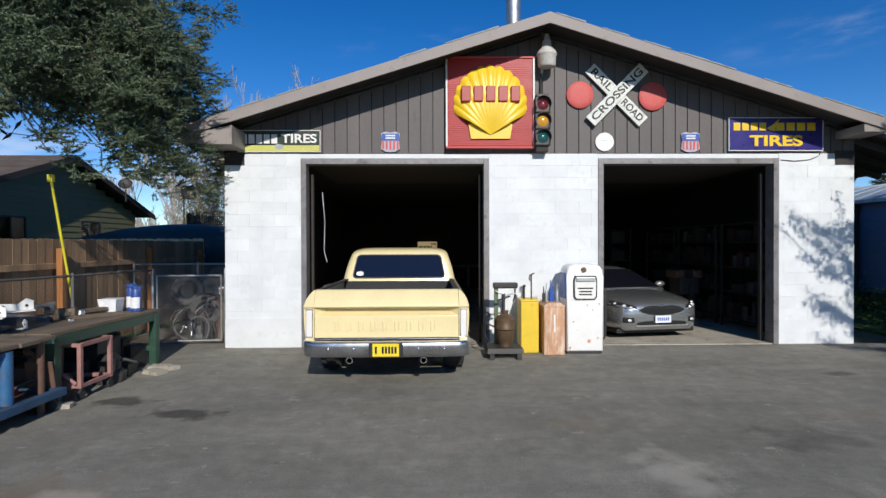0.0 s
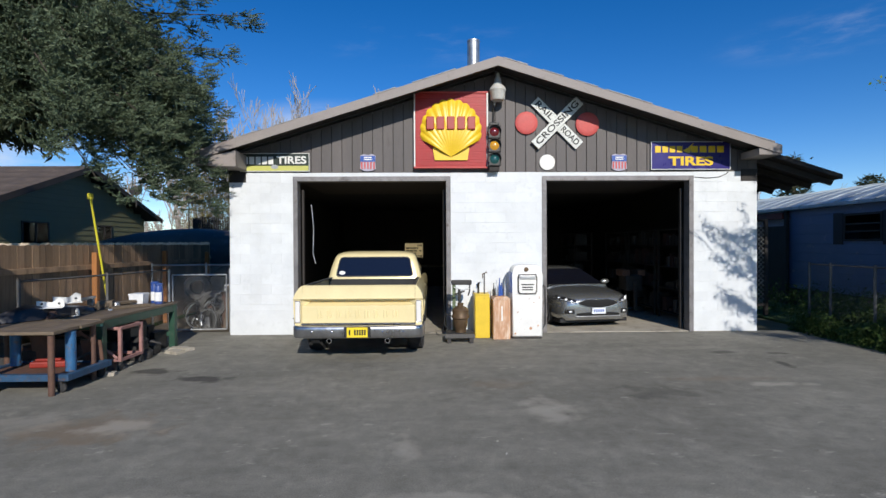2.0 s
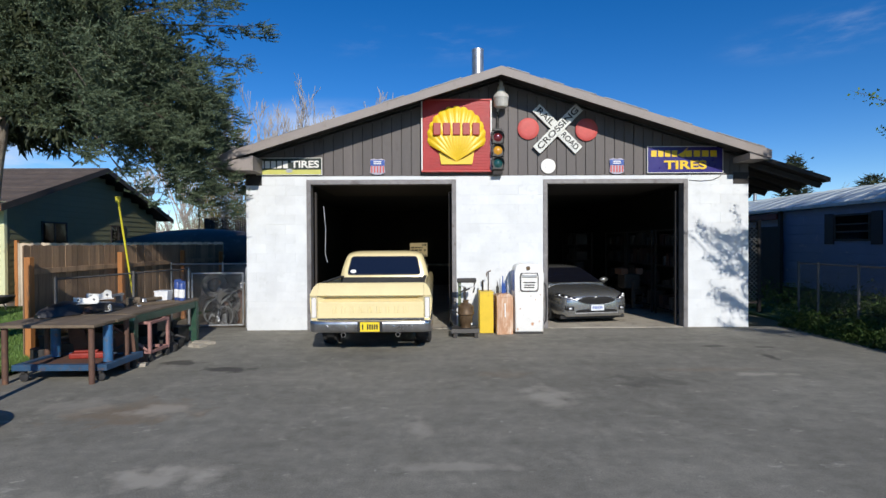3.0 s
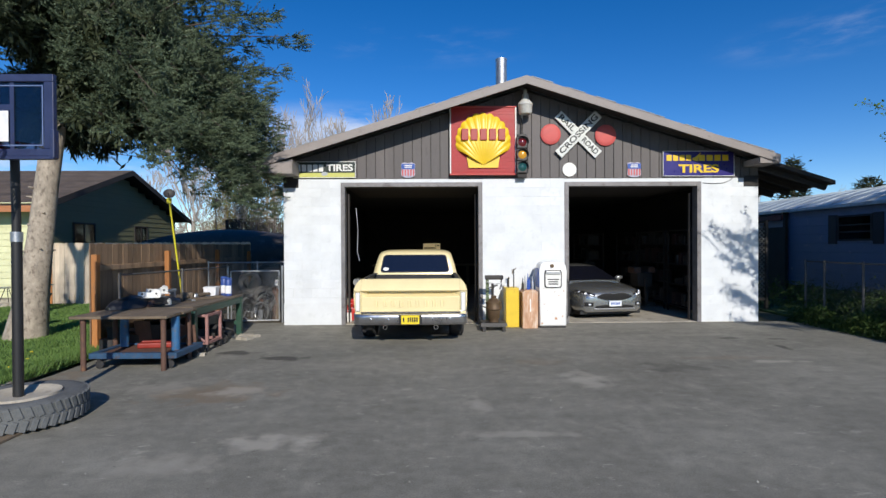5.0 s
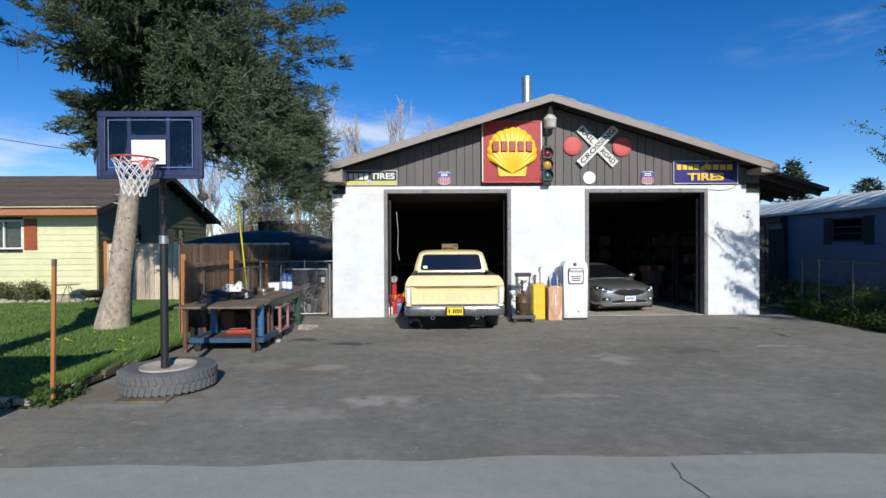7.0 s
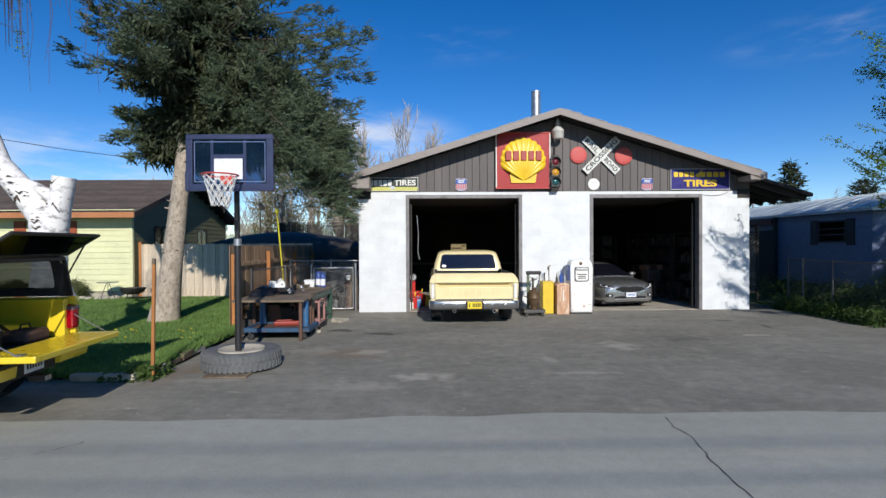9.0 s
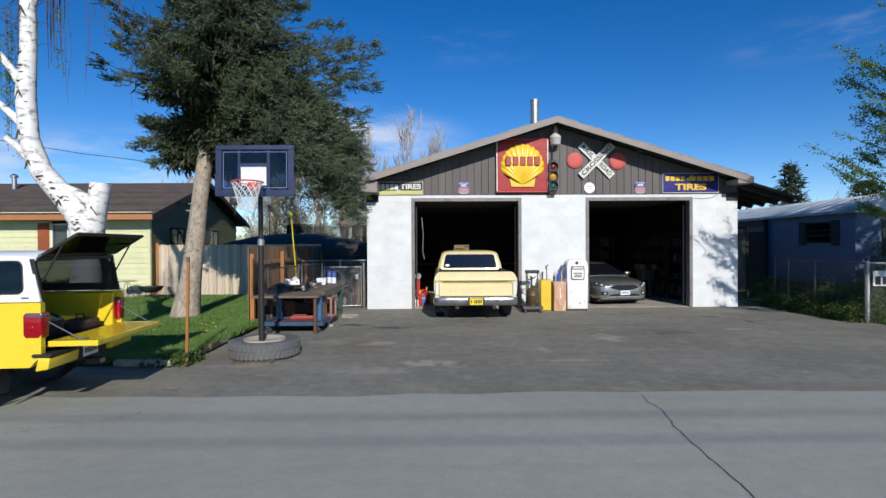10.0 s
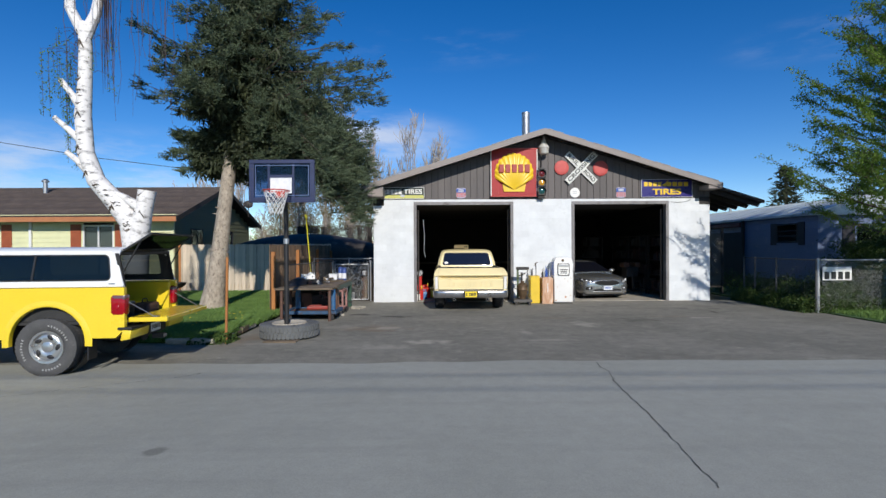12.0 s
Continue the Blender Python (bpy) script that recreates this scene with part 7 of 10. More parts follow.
spruce(-7.5, 7.55, 0.22, 13.5, 3.9, 3.8, (1.35, 0.5), "spruce_tree", "tall blue-green spruce with a bare lower trunk on the lawn", 11, droop=1.0, shift=(1.1, 0.0), bare=True, step=0.54)
for x, y, h, r in ((44, 60, 12.3, 3.2), (57, 64, 10.5, 4.8), (63, 66, 10.0, 4.3)):
    spruce(x, y, 0.4, h, 0.8, r, (0, 0), "juniper_tree", "far dark juniper tree", 6, M_needledark, M_barkdark, droop=0.2, tuft=0.3, thick=0.035, step=0.9, taper=0.8)


def branching(bm, p, d, length, r, depth, spread, up, tips, min_r=0.003, sides=5):
    p, d = Vector(p), Vector(d).normalized()
    pts, rad = [p.copy()], [r]
    n = 4
    for i in range(n):
        d = (d + Vector(rng.normal(size=3)) * 0.12 + Vector((0, 0, up))).normalized()
        p = p + d * length / n
        pts.append(p.copy())
        rad.append(max(min_r, r * (1 - 0.5 * (i + 1) / n)))
    add_tube(bm, pts, rad, sides if r > 0.02 else 3, False)
    if depth == 0:
        tips.append((p, d))
        return
    for k in range(3 if depth > 1 else 4):
        q = pts[1 + (k + 1) * (n - 1) // 4] if k else pts[-1]
        side = Vector(rng.normal(size=3))
        side = (side - d * side.dot(d)).normalized()
        branching(bm, q, d + side * spread * rng.uniform(0.6, 1.3), length * rng.uniform(0.55, 0.8), r * 0.55, depth - 1, spread, up, tips, min_r, sides)


def leaf_tree(x, y, h, r, name, label, depth, leaves, mat, bark, spread=0.8, up=0.06, leaf=0.05, trunk_len=None, spray=0.35, zb=0.0, min_r=0.003, hang=0.0):
    t = thing(name, label, "tree", pose(x, y, zb))
    bm, tips = bmesh.new(), []
    branching(bm, (0, 0, 0), (0, 0, 1), trunk_len or h * 0.4, r, depth, spread, up, tips, min_r, 8)
    part("trunk", bm, bark, t, smooth=True)
    if leaves and tips:
        base = np.array([tuple(p) for p, d in tips])
        idx = rng.integers(0, len(base), leaves)
        c = base[idx] + rng.normal(size=(leaves, 3)) * spray * np.array([1, 1, 0.8])
        if hang:
            c[:, 2] -= rng.random(leaves) ** 2 * hang
        a = unit(leaves) * leaf * rng.uniform(0.6, 1.2, (leaves, 1))
        b = np.cross(a, unit(leaves)) * 0.55
        quads("crown", c, a, b, mat, t)
    return t


def spray_tree(x, y, r, h, name, label, limbs, reach, mat, bark, leaf=0.03):
    """A slim trunk with rising limbs; every limb carries side twigs, and every twig a loose row of small leaves."""
    t = thing(name, label, "tree", pose(x, y, 0))
    bm = bmesh.new()
    add_tube(bm, [(0, 0, 0), (0.04, 0.02, h * 0.25), (-0.03, 0.05, h * 0.55), (0.03, 0, h * 0.85)], [r * 1.3, r, r * 0.6, 0.02], 10)
    rows = []
    for i in range(limbs):
        u = (i + 0.5) / limbs
        az = 2.4 * i + rng.uniform(-0.3, 0.3)
        z0 = h * (0.2 + 0.62 * u)
        L = reach * (1.0 - 0.66 * u ** 1.4) * rng.uniform(0.72, 1.05)
        d = np.array([math.cos(az), math.sin(az), 0.0])
        rise = 0.16 + 0.6 * u + rng.uniform(-0.08, 0.12)
        q = np.linspace(0, 1, 7)[:, None]
        axis = np.array([0, 0, z0]) + d * L * q + np.array([0, 0, 1.0]) * (L * rise * q + 0.18 * L * q * q) + rng.normal(size=(7, 3)) * 0.035
        add_tube(bm, [tuple(p) for p in axis], list(np.linspace(0.035, 0.005, 7)), 4, False)
        for e in range(int(18 * L / reach) + 10):
            w = 0.22 + 0.78 * rng.random() ** 0.75
            k = min(5, int(w * 6))
            p = axis[k] + (axis[k + 1] - axis[k]) * (w * 6 - k)
            side = np.cross(d, (0, 0, 1)) * rng.choice((-1, 1))
            td = d * rng.uniform(0.4, 1.0) + side * rng.uniform(0.1, 0.8) + np.array([0, 0, rng.uniform(-0.1, 0.75)])
            td /= np.linalg.norm(td)
            tl = rng.uniform(0.35, 0.95) * (1.1 - 0.5 * w)
            add_tube(bm, [tuple(p), tuple(p + td * tl * 0.5 + np.array([0, 0, 0.02])), tuple(p + td * tl)], [0.006, 0.004, 0.003], 3, False)
            m = int(125 * tl)
            f = rng.random((m, 1))
            rows.append(p + td * tl * f + rng.normal(size=(m, 3)) * 0.042)
    part("trunk", bm, bark, t, smooth=True)
    q = np.concatenate(rows)
    a = unit(len(q)) * leaf * rng.uniform(0.6, 1.25, (len(q), 1))
    quads("crown", q, a, np.cross(a, unit(len(q))) * 0.6, mat, t)
    return t


# spring tree at the trailer yard
def crown_tree(x, y, r, name, label, centre, radii, clumps, per, mat, bark, leaf=0.04, size=0.3, hang=0.25, extra=None):
    """A trunk with limbs that reach clumps of leaves spread unevenly through an egg-shaped crown."""
    t = thing(name, label, "tree", pose(x, y, 0))
    c = np.array(centre)
    v = unit(clumps) * (rng.random((clumps, 1)) ** 0.42)
    wob = np.array([0.8 + 0.45 * noise.noise(Vector(q) * 1.9 + Vector((x, y, 0))) for q in v])[:, None]
    pts = c + v * np.array(radii) * wob
    if extra is not None:
        # low sprays that reach out of the crown towards the garage
        more = []
        for a_, b_, n_ in extra:
            for i in range(n_):
                w = (i + 0.5) / n_
                more.append(np.array(a_) * (1 - w) + np.array(b_) * w + rng.normal(size=3) * (0.17 - 0.1 * w))
        more = np.array(more)
        pts = np.concatenate([pts, more])
    bm = bmesh.new()
    fork = Vector((0, 0, min(centre[2] * 0.8, max(1.2, centre[2] - radii[2] * 0.9))))
    add_tube(bm, [(0, 0, 0), (0.05, 0.03, fork.z * 0.5), fork, tuple(c * np.array([0.6, 0.6, 1]))], [r * 1.3, r, r * 0.8, r * 0.3], 10)
    for p in pts[:: 2]:
        p = Vector(p)
        m_ = fork.lerp(p, 0.55) + Vector((0, 0, min(0.35, radii[2] * 0.15)))
        add_tube(bm, [fork.lerp(Vector(c), 0.3 * random.random()), m_, p], [r * 0.22, r * 0.1, 0.006], 4, False)
    part("trunk", bm, bark, t, smooth=True)
    k = clumps * per
    q = np.repeat(pts[:clumps], per, 0) + rng.normal(size=(k, 3)) * size * np.array([1.1, 1.1, 0.7])
    if extra is not None:
        k += len(more) * 44
        q = np.concatenate([q, np.repeat(more, 44, 0) + rng.normal(size=(len(more) * 44, 3)) * np.array([0.1, 0.1, 0.08])])
    q[:, 2] -= rng.random(k) ** 2 * hang
    a = unit(k) * leaf * rng.uniform(0.6, 1.2, (k, 1))
    b = np.cross(a, unit(k)) * 0.55
    quads("crown", q, a, b, mat, t)
    return t


spray_tree(10.5, 4.7, 0.15, 8.2, "leafy_tree", "young tree with feathery sprays of fresh green spring leaves", 112, 3.4, M_leaf, M_barkdark)
for x, y, h in ((10.75, 7.5, 1.35), (11.9, 7.6, 1.7), (13.1, 7.4, 1.8), (14.4, 7.4, 1.6)):
    crown_tree(x, y, 0.05, "shrub", "tall dark shrub in front of the trailer", (0, 0, h * 0.85), (0.95, 0.7, h * 0.85), 110, 110, M_leafdark, M_barkdark, 0.035, 0.14, 0.1)
for x, y, h in ((9.9, 7.2, 0.9), (11.0, 6.9, 1.2), (12.2, 7.0, 1.1), (13.4, 6.8, 1.2)):
    leaf_tree(x, y, h, 0.035, "shrub", "dense dark green shrub behind the fence", 3, 7000, M_leafdark, M_barkdark, 0.9, 0.05, 0.035, h * 0.45, 0.22)

for x, r_ in ((-16.2, 0.5), (-15.1, 0.45), (-14.1, 0.5), (-13.2, 0.42)):
    crown_tree(x, 12.75, 0.03, "garden_shrub", "low grey-green shrub in the bed by the house", (0, 0, 0.42), (r_, 0.35, 0.36), 60, 60, M_sage, M_barkpale, 0.03, 0.08, 0.05)

# bare poplars and budding shrubs behind the yard
for x, y, h in ((-19, 40, 12), (-15.8, 42, 14.5), (-13.6, 40, 15.5), (-11.8, 41, 16), (-9.8, 43, 15), (-22, 44, 13), (-6.5, 44, 11.5), (-25.5, 46, 12), (-5.6, 40, 15), (-4.2, 42, 14), (-7.6, 39, 15), (-2.4, 43, 13), (-9.0, 38, 14)):
    leaf_tree(x, y, h, 0.13, "bare_tree", "far bare poplar with pale twigs", 5, 0, M_leafyellow, M_barkpale, 0.42, 0.16, 0.05, h * 0.33, min_r=0.02)
for x, y, h in ((-12.5, 27, 5.0), (-9.5, 28, 5.5), (-7.2, 26, 4.5), (-5.2, 27.5, 4.5), (-15, 29, 4.5), (-11, 25.5, 4.2), (-8.2, 24.5, 3.8), (-6.2, 24, 3.6), (-13.8, 26, 4.4),
                (-6.8, 27, 6.5), (-6.0, 25.5, 5.5), (-5.0, 25, 5.0), (-4.4, 26.5, 5.8), (-7.9, 27.5, 8.6), (-9.6, 26, 8.2), (-5.6, 28.5, 6.8), (-10.2, 28, 6.0), (-4.0, 24.5, 4.0)):
    leaf_tree(x, y, h, 0.07, "bare_shrub", "tall leafless shrub with pale grey twigs", 5, 0, M_leafyellow, M_barkpale, 0.6, 0.1, 0.05, h * 0.34, 0.3, min_r=0.01)
for x, y, h in ((-9.5, 23.6, 4.4), (-8.0, 24.2, 4.8), (-6.4, 23.4, 4.2), (-10.8, 25.0, 3.6)):
    crown_tree(x, y, 0.09, "budding_shrub", "tall brushy shrub with dull ochre buds", (0, 0, h), (1.25, 1.0, 2.4), 80, 26, M_leafochre, M_barkpale, 0.07, 0.22, 0.3)
for x, y, h in ((-13.6, 30, 2.2), (-11.2, 31, 2.6), (-9.0, 30, 2.0)):
    crown_tree(x, y, 0.06, "budding_shrub", "shrub with yellow-green spring leaves", (0, 0, h), (1.1, 0.9, h * 0.8), 90, 90, M_leafyellow, M_barkpale, 0.05, 0.25, 0.1)
for x, y, h in ((58, 78, 11), (64, 80, 12), (70, 80, 10), (52, 79, 9)):
    leaf_tree(x, y, h, 0.16, "bare_tree", "far bare tree with pale twigs", 4, 0, M_leafyellow, M_barkpale, 0.6, 0.1, 0.05, h * 0.36, min_r=0.02)

# birch by the street
birch = thing("birch_tree", "pollarded white birch with sawn limbs and drooping twigs", "tree", pose(-7.75, 4.2, 0))
bm = bmesh.new()
add_tube(bm, [(0.05, 0, 0), (0.05, 0, 0.8), (0.12, 0, 1.6), (0.0, 0, 2.3), (-0.35, 0.02, 2.75), (-0.75, 0.02, 3.2), (-0.95, 0.0, 3.8), (-1.0, 0.0, 4.6), (-0.95, 0.02, 5.4), (-0.95, 0.02, 6.1), (-1.0, 0.02, 6.6)],
         [0.32, 0.28, 0.25, 0.22, 0.2, 0.18, 0.165, 0.155, 0.14, 0.13, 0.115], 16)
add_tube(bm, [(-0.97, 0.02, 6.3), (-1.25, 0.0, 6.9), (-1.35, 0.05, 7.6), (-1.3, 0.1, 9.0)], [0.12, 0.1, 0.09, 0.05], 10)
add_tube(bm, [(-0.97, 0.02, 6.3), (-0.75, 0.05, 6.8), (-0.62, 0.05, 7.4), (-0.6, 0.1, 9.2)], [0.13, 0.11, 0.1, 0.05], 10)
add_tube(bm, [(0.1, 0, 1.7), (0.22, 0, 2.3), (0.3, 0.0, 2.6), (0.36, 0.0, 2.97)], [0.26, 0.2, 0.18, 0.17], 14)
add_tube(bm, [(0.3, 0, 2.55), (-0.1, -0.03, 2.8), (-0.62, -0.03, 3.02)], [0.12, 0.085, 0.08], 10)
for a, b in (((-1.0, 0, 4.7), (-1.45, -0.05, 5.35)), ((-1.0, 0, 4.0), (-1.6, -0.05, 4.55)), ((-0.9, 0, 3.4), (-1.3, -0.1, 3.8))):
    m_ = (Vector(a) + Vector(b)) / 2 + Vector((-0.02, 0, 0.03))
    add_tube(bm, [a, m_, b], [0.09, 0.065, 0.055], 9)
for v in bm.verts:
    k = noise.noise(v.co * 3.1)
    v.co += Vector((k, noise.noise(v.co * 3.1 + Vector((5, 0, 0))), 0)) * 0.03
part("trunk", bm, M_birch, birch, smooth=True)
bm = bmesh.new()
C = []
for i in range(30):
    x0, z0 = -1.3 + 2.4 * rng.random(), 7.2 + 1.6 * rng.random()
    y0 = rng.uniform(-0.8, 0.8)
    Lh = rng.uniform(1.2, 3.2)
    pts = [(x0, y0, z0)]
    for s in range(1, 6):
        pts.append((x0 + 0.012 * s * rng.normal(), y0, z0 - Lh * s / 5))
    add_tube(bm, pts, [0.006, 0.006, 0.006, 0.005, 0.004, 0.003], 3, False)
    add_tube(bm, [(-0.95 if x0 < -0.3 else -0.6, 0.05, z0 + 0.2), ((x0 - 0.8) / 2, y0 / 2, z0 + 0.5), (x0, y0, z0)], [0.02, 0.012, 0.006], 4, False)
for i in range(16):
    x0, y0, z0, Lh = rng.normal(-0.47, 0.05), rng.normal(0, 0.08), rng.uniform(7.0, 7.8), rng.uniform(1.3, 2.3)
    add_tube(bm, [(-0.62, 0.05, z0 + 0.3), (x0, y0, z0), (x0 + 0.02 * rng.normal(), y0, z0 - Lh * 0.5), (x0 + 0.03 * rng.normal(), y0, z0 - Lh)], [0.012, 0.009, 0.008, 0.003], 3, False)
part("hanging_twig", bm, M_twig, birch)
# dark folds over the cut limbs and scars in the bark
for x, z, w in ((-0.97, 6.15, 0.07), (-1.02, 4.62, 0.08), (-1.02, 3.9, 0.07), (-0.85, 3.35, 0.08), (-0.3, 2.62, 0.08), (0.12, 2.1, 0.1), (0.3, 2.5, 0.08)):
    r_ = 0.15 + 0.02 * max(0, 4 - z)
    bm = bmesh.new()
    add_tube(bm, [(x - w, -r_ * 0.84, z - 0.13), (x - w * 0.4, -r_ * 0.95, z - 0.03), (x, -r_ - 0.006, z + 0.02), (x + w * 0.4, -r_ * 0.95, z - 0.05), (x + w, -r_ * 0.84, z - 0.14)], [0.008, 0.018, 0.024, 0.018, 0.008], 6)
    part("bark_fold", bm, M_barkdark, birch)
for i in range(64):
    z = rng.uniform(1.3, 6.4) if i % 3 else rng.uniform(1.3, 3.3)
    x = np.interp(z, [0, 1.6, 2.3, 2.75, 3.2, 3.8, 4.6, 6.5], [0.05, 0.12, 0.0, -0.35, -0.75, -0.95, -1.0, -1.0])
    r_ = np.interp(z, [1.4, 2.3, 3.2, 4.6, 6.5], [0.25, 0.215, 0.178, 0.15, 0.118])
    k = rng.uniform(-2.6, -0.5)
    w = rng.uniform(0.02, 0.05) if i % 4 else rng.uniform(0.06, 0.1)
    up = rng.uniform(-0.02, 0.02) + (0.03 if i % 4 == 0 else 0)
    bm = bmesh.new()
    add_tube(bm, [(x + r_ * 0.985 * math.cos(q), r_ * 0.985 * math.sin(q), z + up * e) for q, e in ((k - w / r_, 1), (k, 0), (k + w / r_, 1))], [0.004, 0.01 + 0.12 * w, 0.004], 5)
    part("bark_scar", bm, M_barkdark, birch)
for z in (2.35, 2.5, 2.7, 2.85, 2.2):
    k = rng.uniform(-2.3, -0.8)
    bm = bmesh.new()
    cx = np.interp(z, [1.7, 2.3, 2.97], [0.1, 0.22, 0.36])
    add_tube(bm, [(cx + 0.18 * math.cos(q), 0.18 * math.sin(q), z + e) for q, e in ((k - 0.4, 0.05), (k, 0), (k + 0.35, 0.04))], [0.004, 0.018, 0.004], 5)
    part("bark_scar", bm, M_barkdark, birch)
# leafy strands on the west side
bm = bmesh.new()
C = []
for i in range(26):
    x0, y0, z0, Lh = rng.normal(-1.45, 0.16), rng.normal(0, 0.2), rng.uniform(5.0, 6.4), rng.uniform(0.7, 1.9)
    if i > 20:
        x0 += 0.85
        Lh *= 0.4
    add_tube(bm, [(-1.0, 0, z0 - 0.1), ((x0 - 1.0) / 2, y0 / 2, z0 + 0.1), (x0, y0, z0), (x0 + 0.04, y0, z0 - Lh)], [0.008, 0.006, 0.004, 0.003], 3, False)
    for e in range(int(42 * Lh)):
        w = rng.random()
        C.append((x0 + 0.04 * w + rng.normal() * 0.035, y0 + rng.normal() * 0.035, z0 - Lh * w))
part("strand_twig", bm, M_twig, birch)
a = unit(len(C)) * 0.026
quads("leaves", np.array(C), a, np.cross(a, unit(len(C))) * 0.6, M_leaf, birch)

# street wires, high behind the camera
for x in (-45, 45):
    g = thing("utility_pole", "wooden utility pole of the street line", "pole", pose(x, -14, 0), "utility poles")
    tube_part("pole", [(0, 0, 0), (0, 0, 8.4)], 0.13, M_bark, g)
    box_part("crossarm", (-0.05, 0.05, -0.7, 0.7, 7.38, 7.48), M_barkdark, g)
for y in (-13.7, -14.4):
    tagged(tube_part("overhead_wire", [(-45, y, 7.5), (0, y, 7.4), (45, y, 7.5)], 0.01, M_black), "black overhead wire along the street", "wire")

# overhead wire
for x, y, h in ((-34, 24, 9.4), (2, 27, 5.45)):
    g = thing("utility_pole", "wooden utility pole carrying the overhead wire", "pole", pose(x, y, 0), "utility poles")
    tube_part("pole", [(0, 0, 0), (0, 0, h)], 0.11, M_bark, g)
    box_part("crossarm", (-0.5, 0.5, -0.05, 0.05, h - 0.22, h - 0.12), M_barkdark, g)
tagged(tube_part("overhead_wire", [(-34, 24, 9.2), (-22, 25, 7.3), (-11, 26, 6.0), (2, 27, 5.3)], 0.018, M_black), "thin overhead wire behind the house", "wire")

M_grit = plain("grit_stone", (0.3, 0.29, 0.26), 0.9)
# loose grit and small stones on the drive and the street edge
k = 220
px_, py_ = rng.uniform(-4.9, 8.4, k), 0.2 + 8.9 * rng.random(k)
bm_v, bm_f = [], []
for i in range(k):
    r_ = 0.004 + 0.009 * rng.random() ** 4
    b0 = len(bm_v)
    a0_ = rng.uniform(0, 6.28)
    for j in range(5):
        a_ = a0_ + 2 * math.pi * j / 5
        bm_v.append((px_[i] + r_ * math.cos(a_) * rng.uniform(0.7, 1.2), py_[i] + r_ * math.sin(a_) * rng.uniform(0.7, 1.2), 0.001))
    bm_v.append((px_[i], py_[i], 0.004 + r_ * 0.8))
    bm_f += [(b0 + j, b0 + (j + 1) % 5, b0 + 5) for j in range(5)]
tagged(raw("grit", bm_v, bm_f, M_grit), "loose pale grit scattered on the driveway", "gravel", kind="stuff")

# ---- vehicles ----
M_gold = rough_paint("gold_pickup_paint", (0.8, 0.67, 0.36), 0.34, 0.12, 0.05, 2, 40, 0, bumps=0, coat=0.7)
M_cream = rough_paint("gold_tailgate_paint", (0.8, 0.67, 0.36), 0.4, 0.12, 0.05, 2, 40, 0, bumps=0, coat=0.6)
M_tint = plain("dark_tinted_glass", (0.008, 0.009, 0.016), 0.05, 0, 0.5)
M_yellowcar = rough_paint("bright_yellow_truck_paint", (0.82, 0.6, 0.03), 0.3, 0, 0.03, 2, 40, 0, bumps=0, coat=0.8)
M_whitecap = rough_paint("white_canopy_gelcoat", (0.8, 0.8, 0.78), 0.3, 0, 0.03, 2, 40, 0, bumps=0, coat=0.6)
M_silver = rough_paint("grey_silver_car_paint", (0.36, 0.37, 0.37), 0.22, 0.75, 0.04, 2, 40, 0, bumps=0, coat=0.8)
M_plateyellow = plain("yellow_plate", (0.8, 0.6, 0.02), 0.5)
M_platewhite = plain("white_plate", (0.75, 0.78, 0.82), 0.5)
M_taillamp = lens_mat("red_tail_lamp", (0.3, 0.001, 0.008), 0.04)
M_lampclear = lens_mat("clear_lamp", (0.75, 0.72, 0.68))
M_bedliner = rough_paint("dark_bed_liner", (0.03, 0.03, 0.03), 0.8, 0, 0.3, 4, 40)
M_bumper = rough_paint("dull_bumper_chrome", (0.58, 0.58, 0.6), 0.3, 1.0, 0.15, 5, 40, 0.1, (0.3, 0.28, 0.26), 0.05)
M_alloy = rough_paint("silver_alloy", (0.6, 0.6, 0.6), 0.3, 0.9, 0.08, 6, 40, 0.1, (0.3, 0.28, 0.25))
M_headlamp = plain("headlamp_glass", (0.85, 0.86, 0.88), 0.25, 0.6, 0.8)
M_rubbergrey = rough_paint("dusty_tyre", (0.075, 0.075, 0.075), 0.85, 0, 0.2, 6, 60, 0.2, (0.14, 0.13, 0.12), 0.2)


M_oldwhite = plain("worn_white_rubber", (0.32, 0.32, 0.31), 0.85)


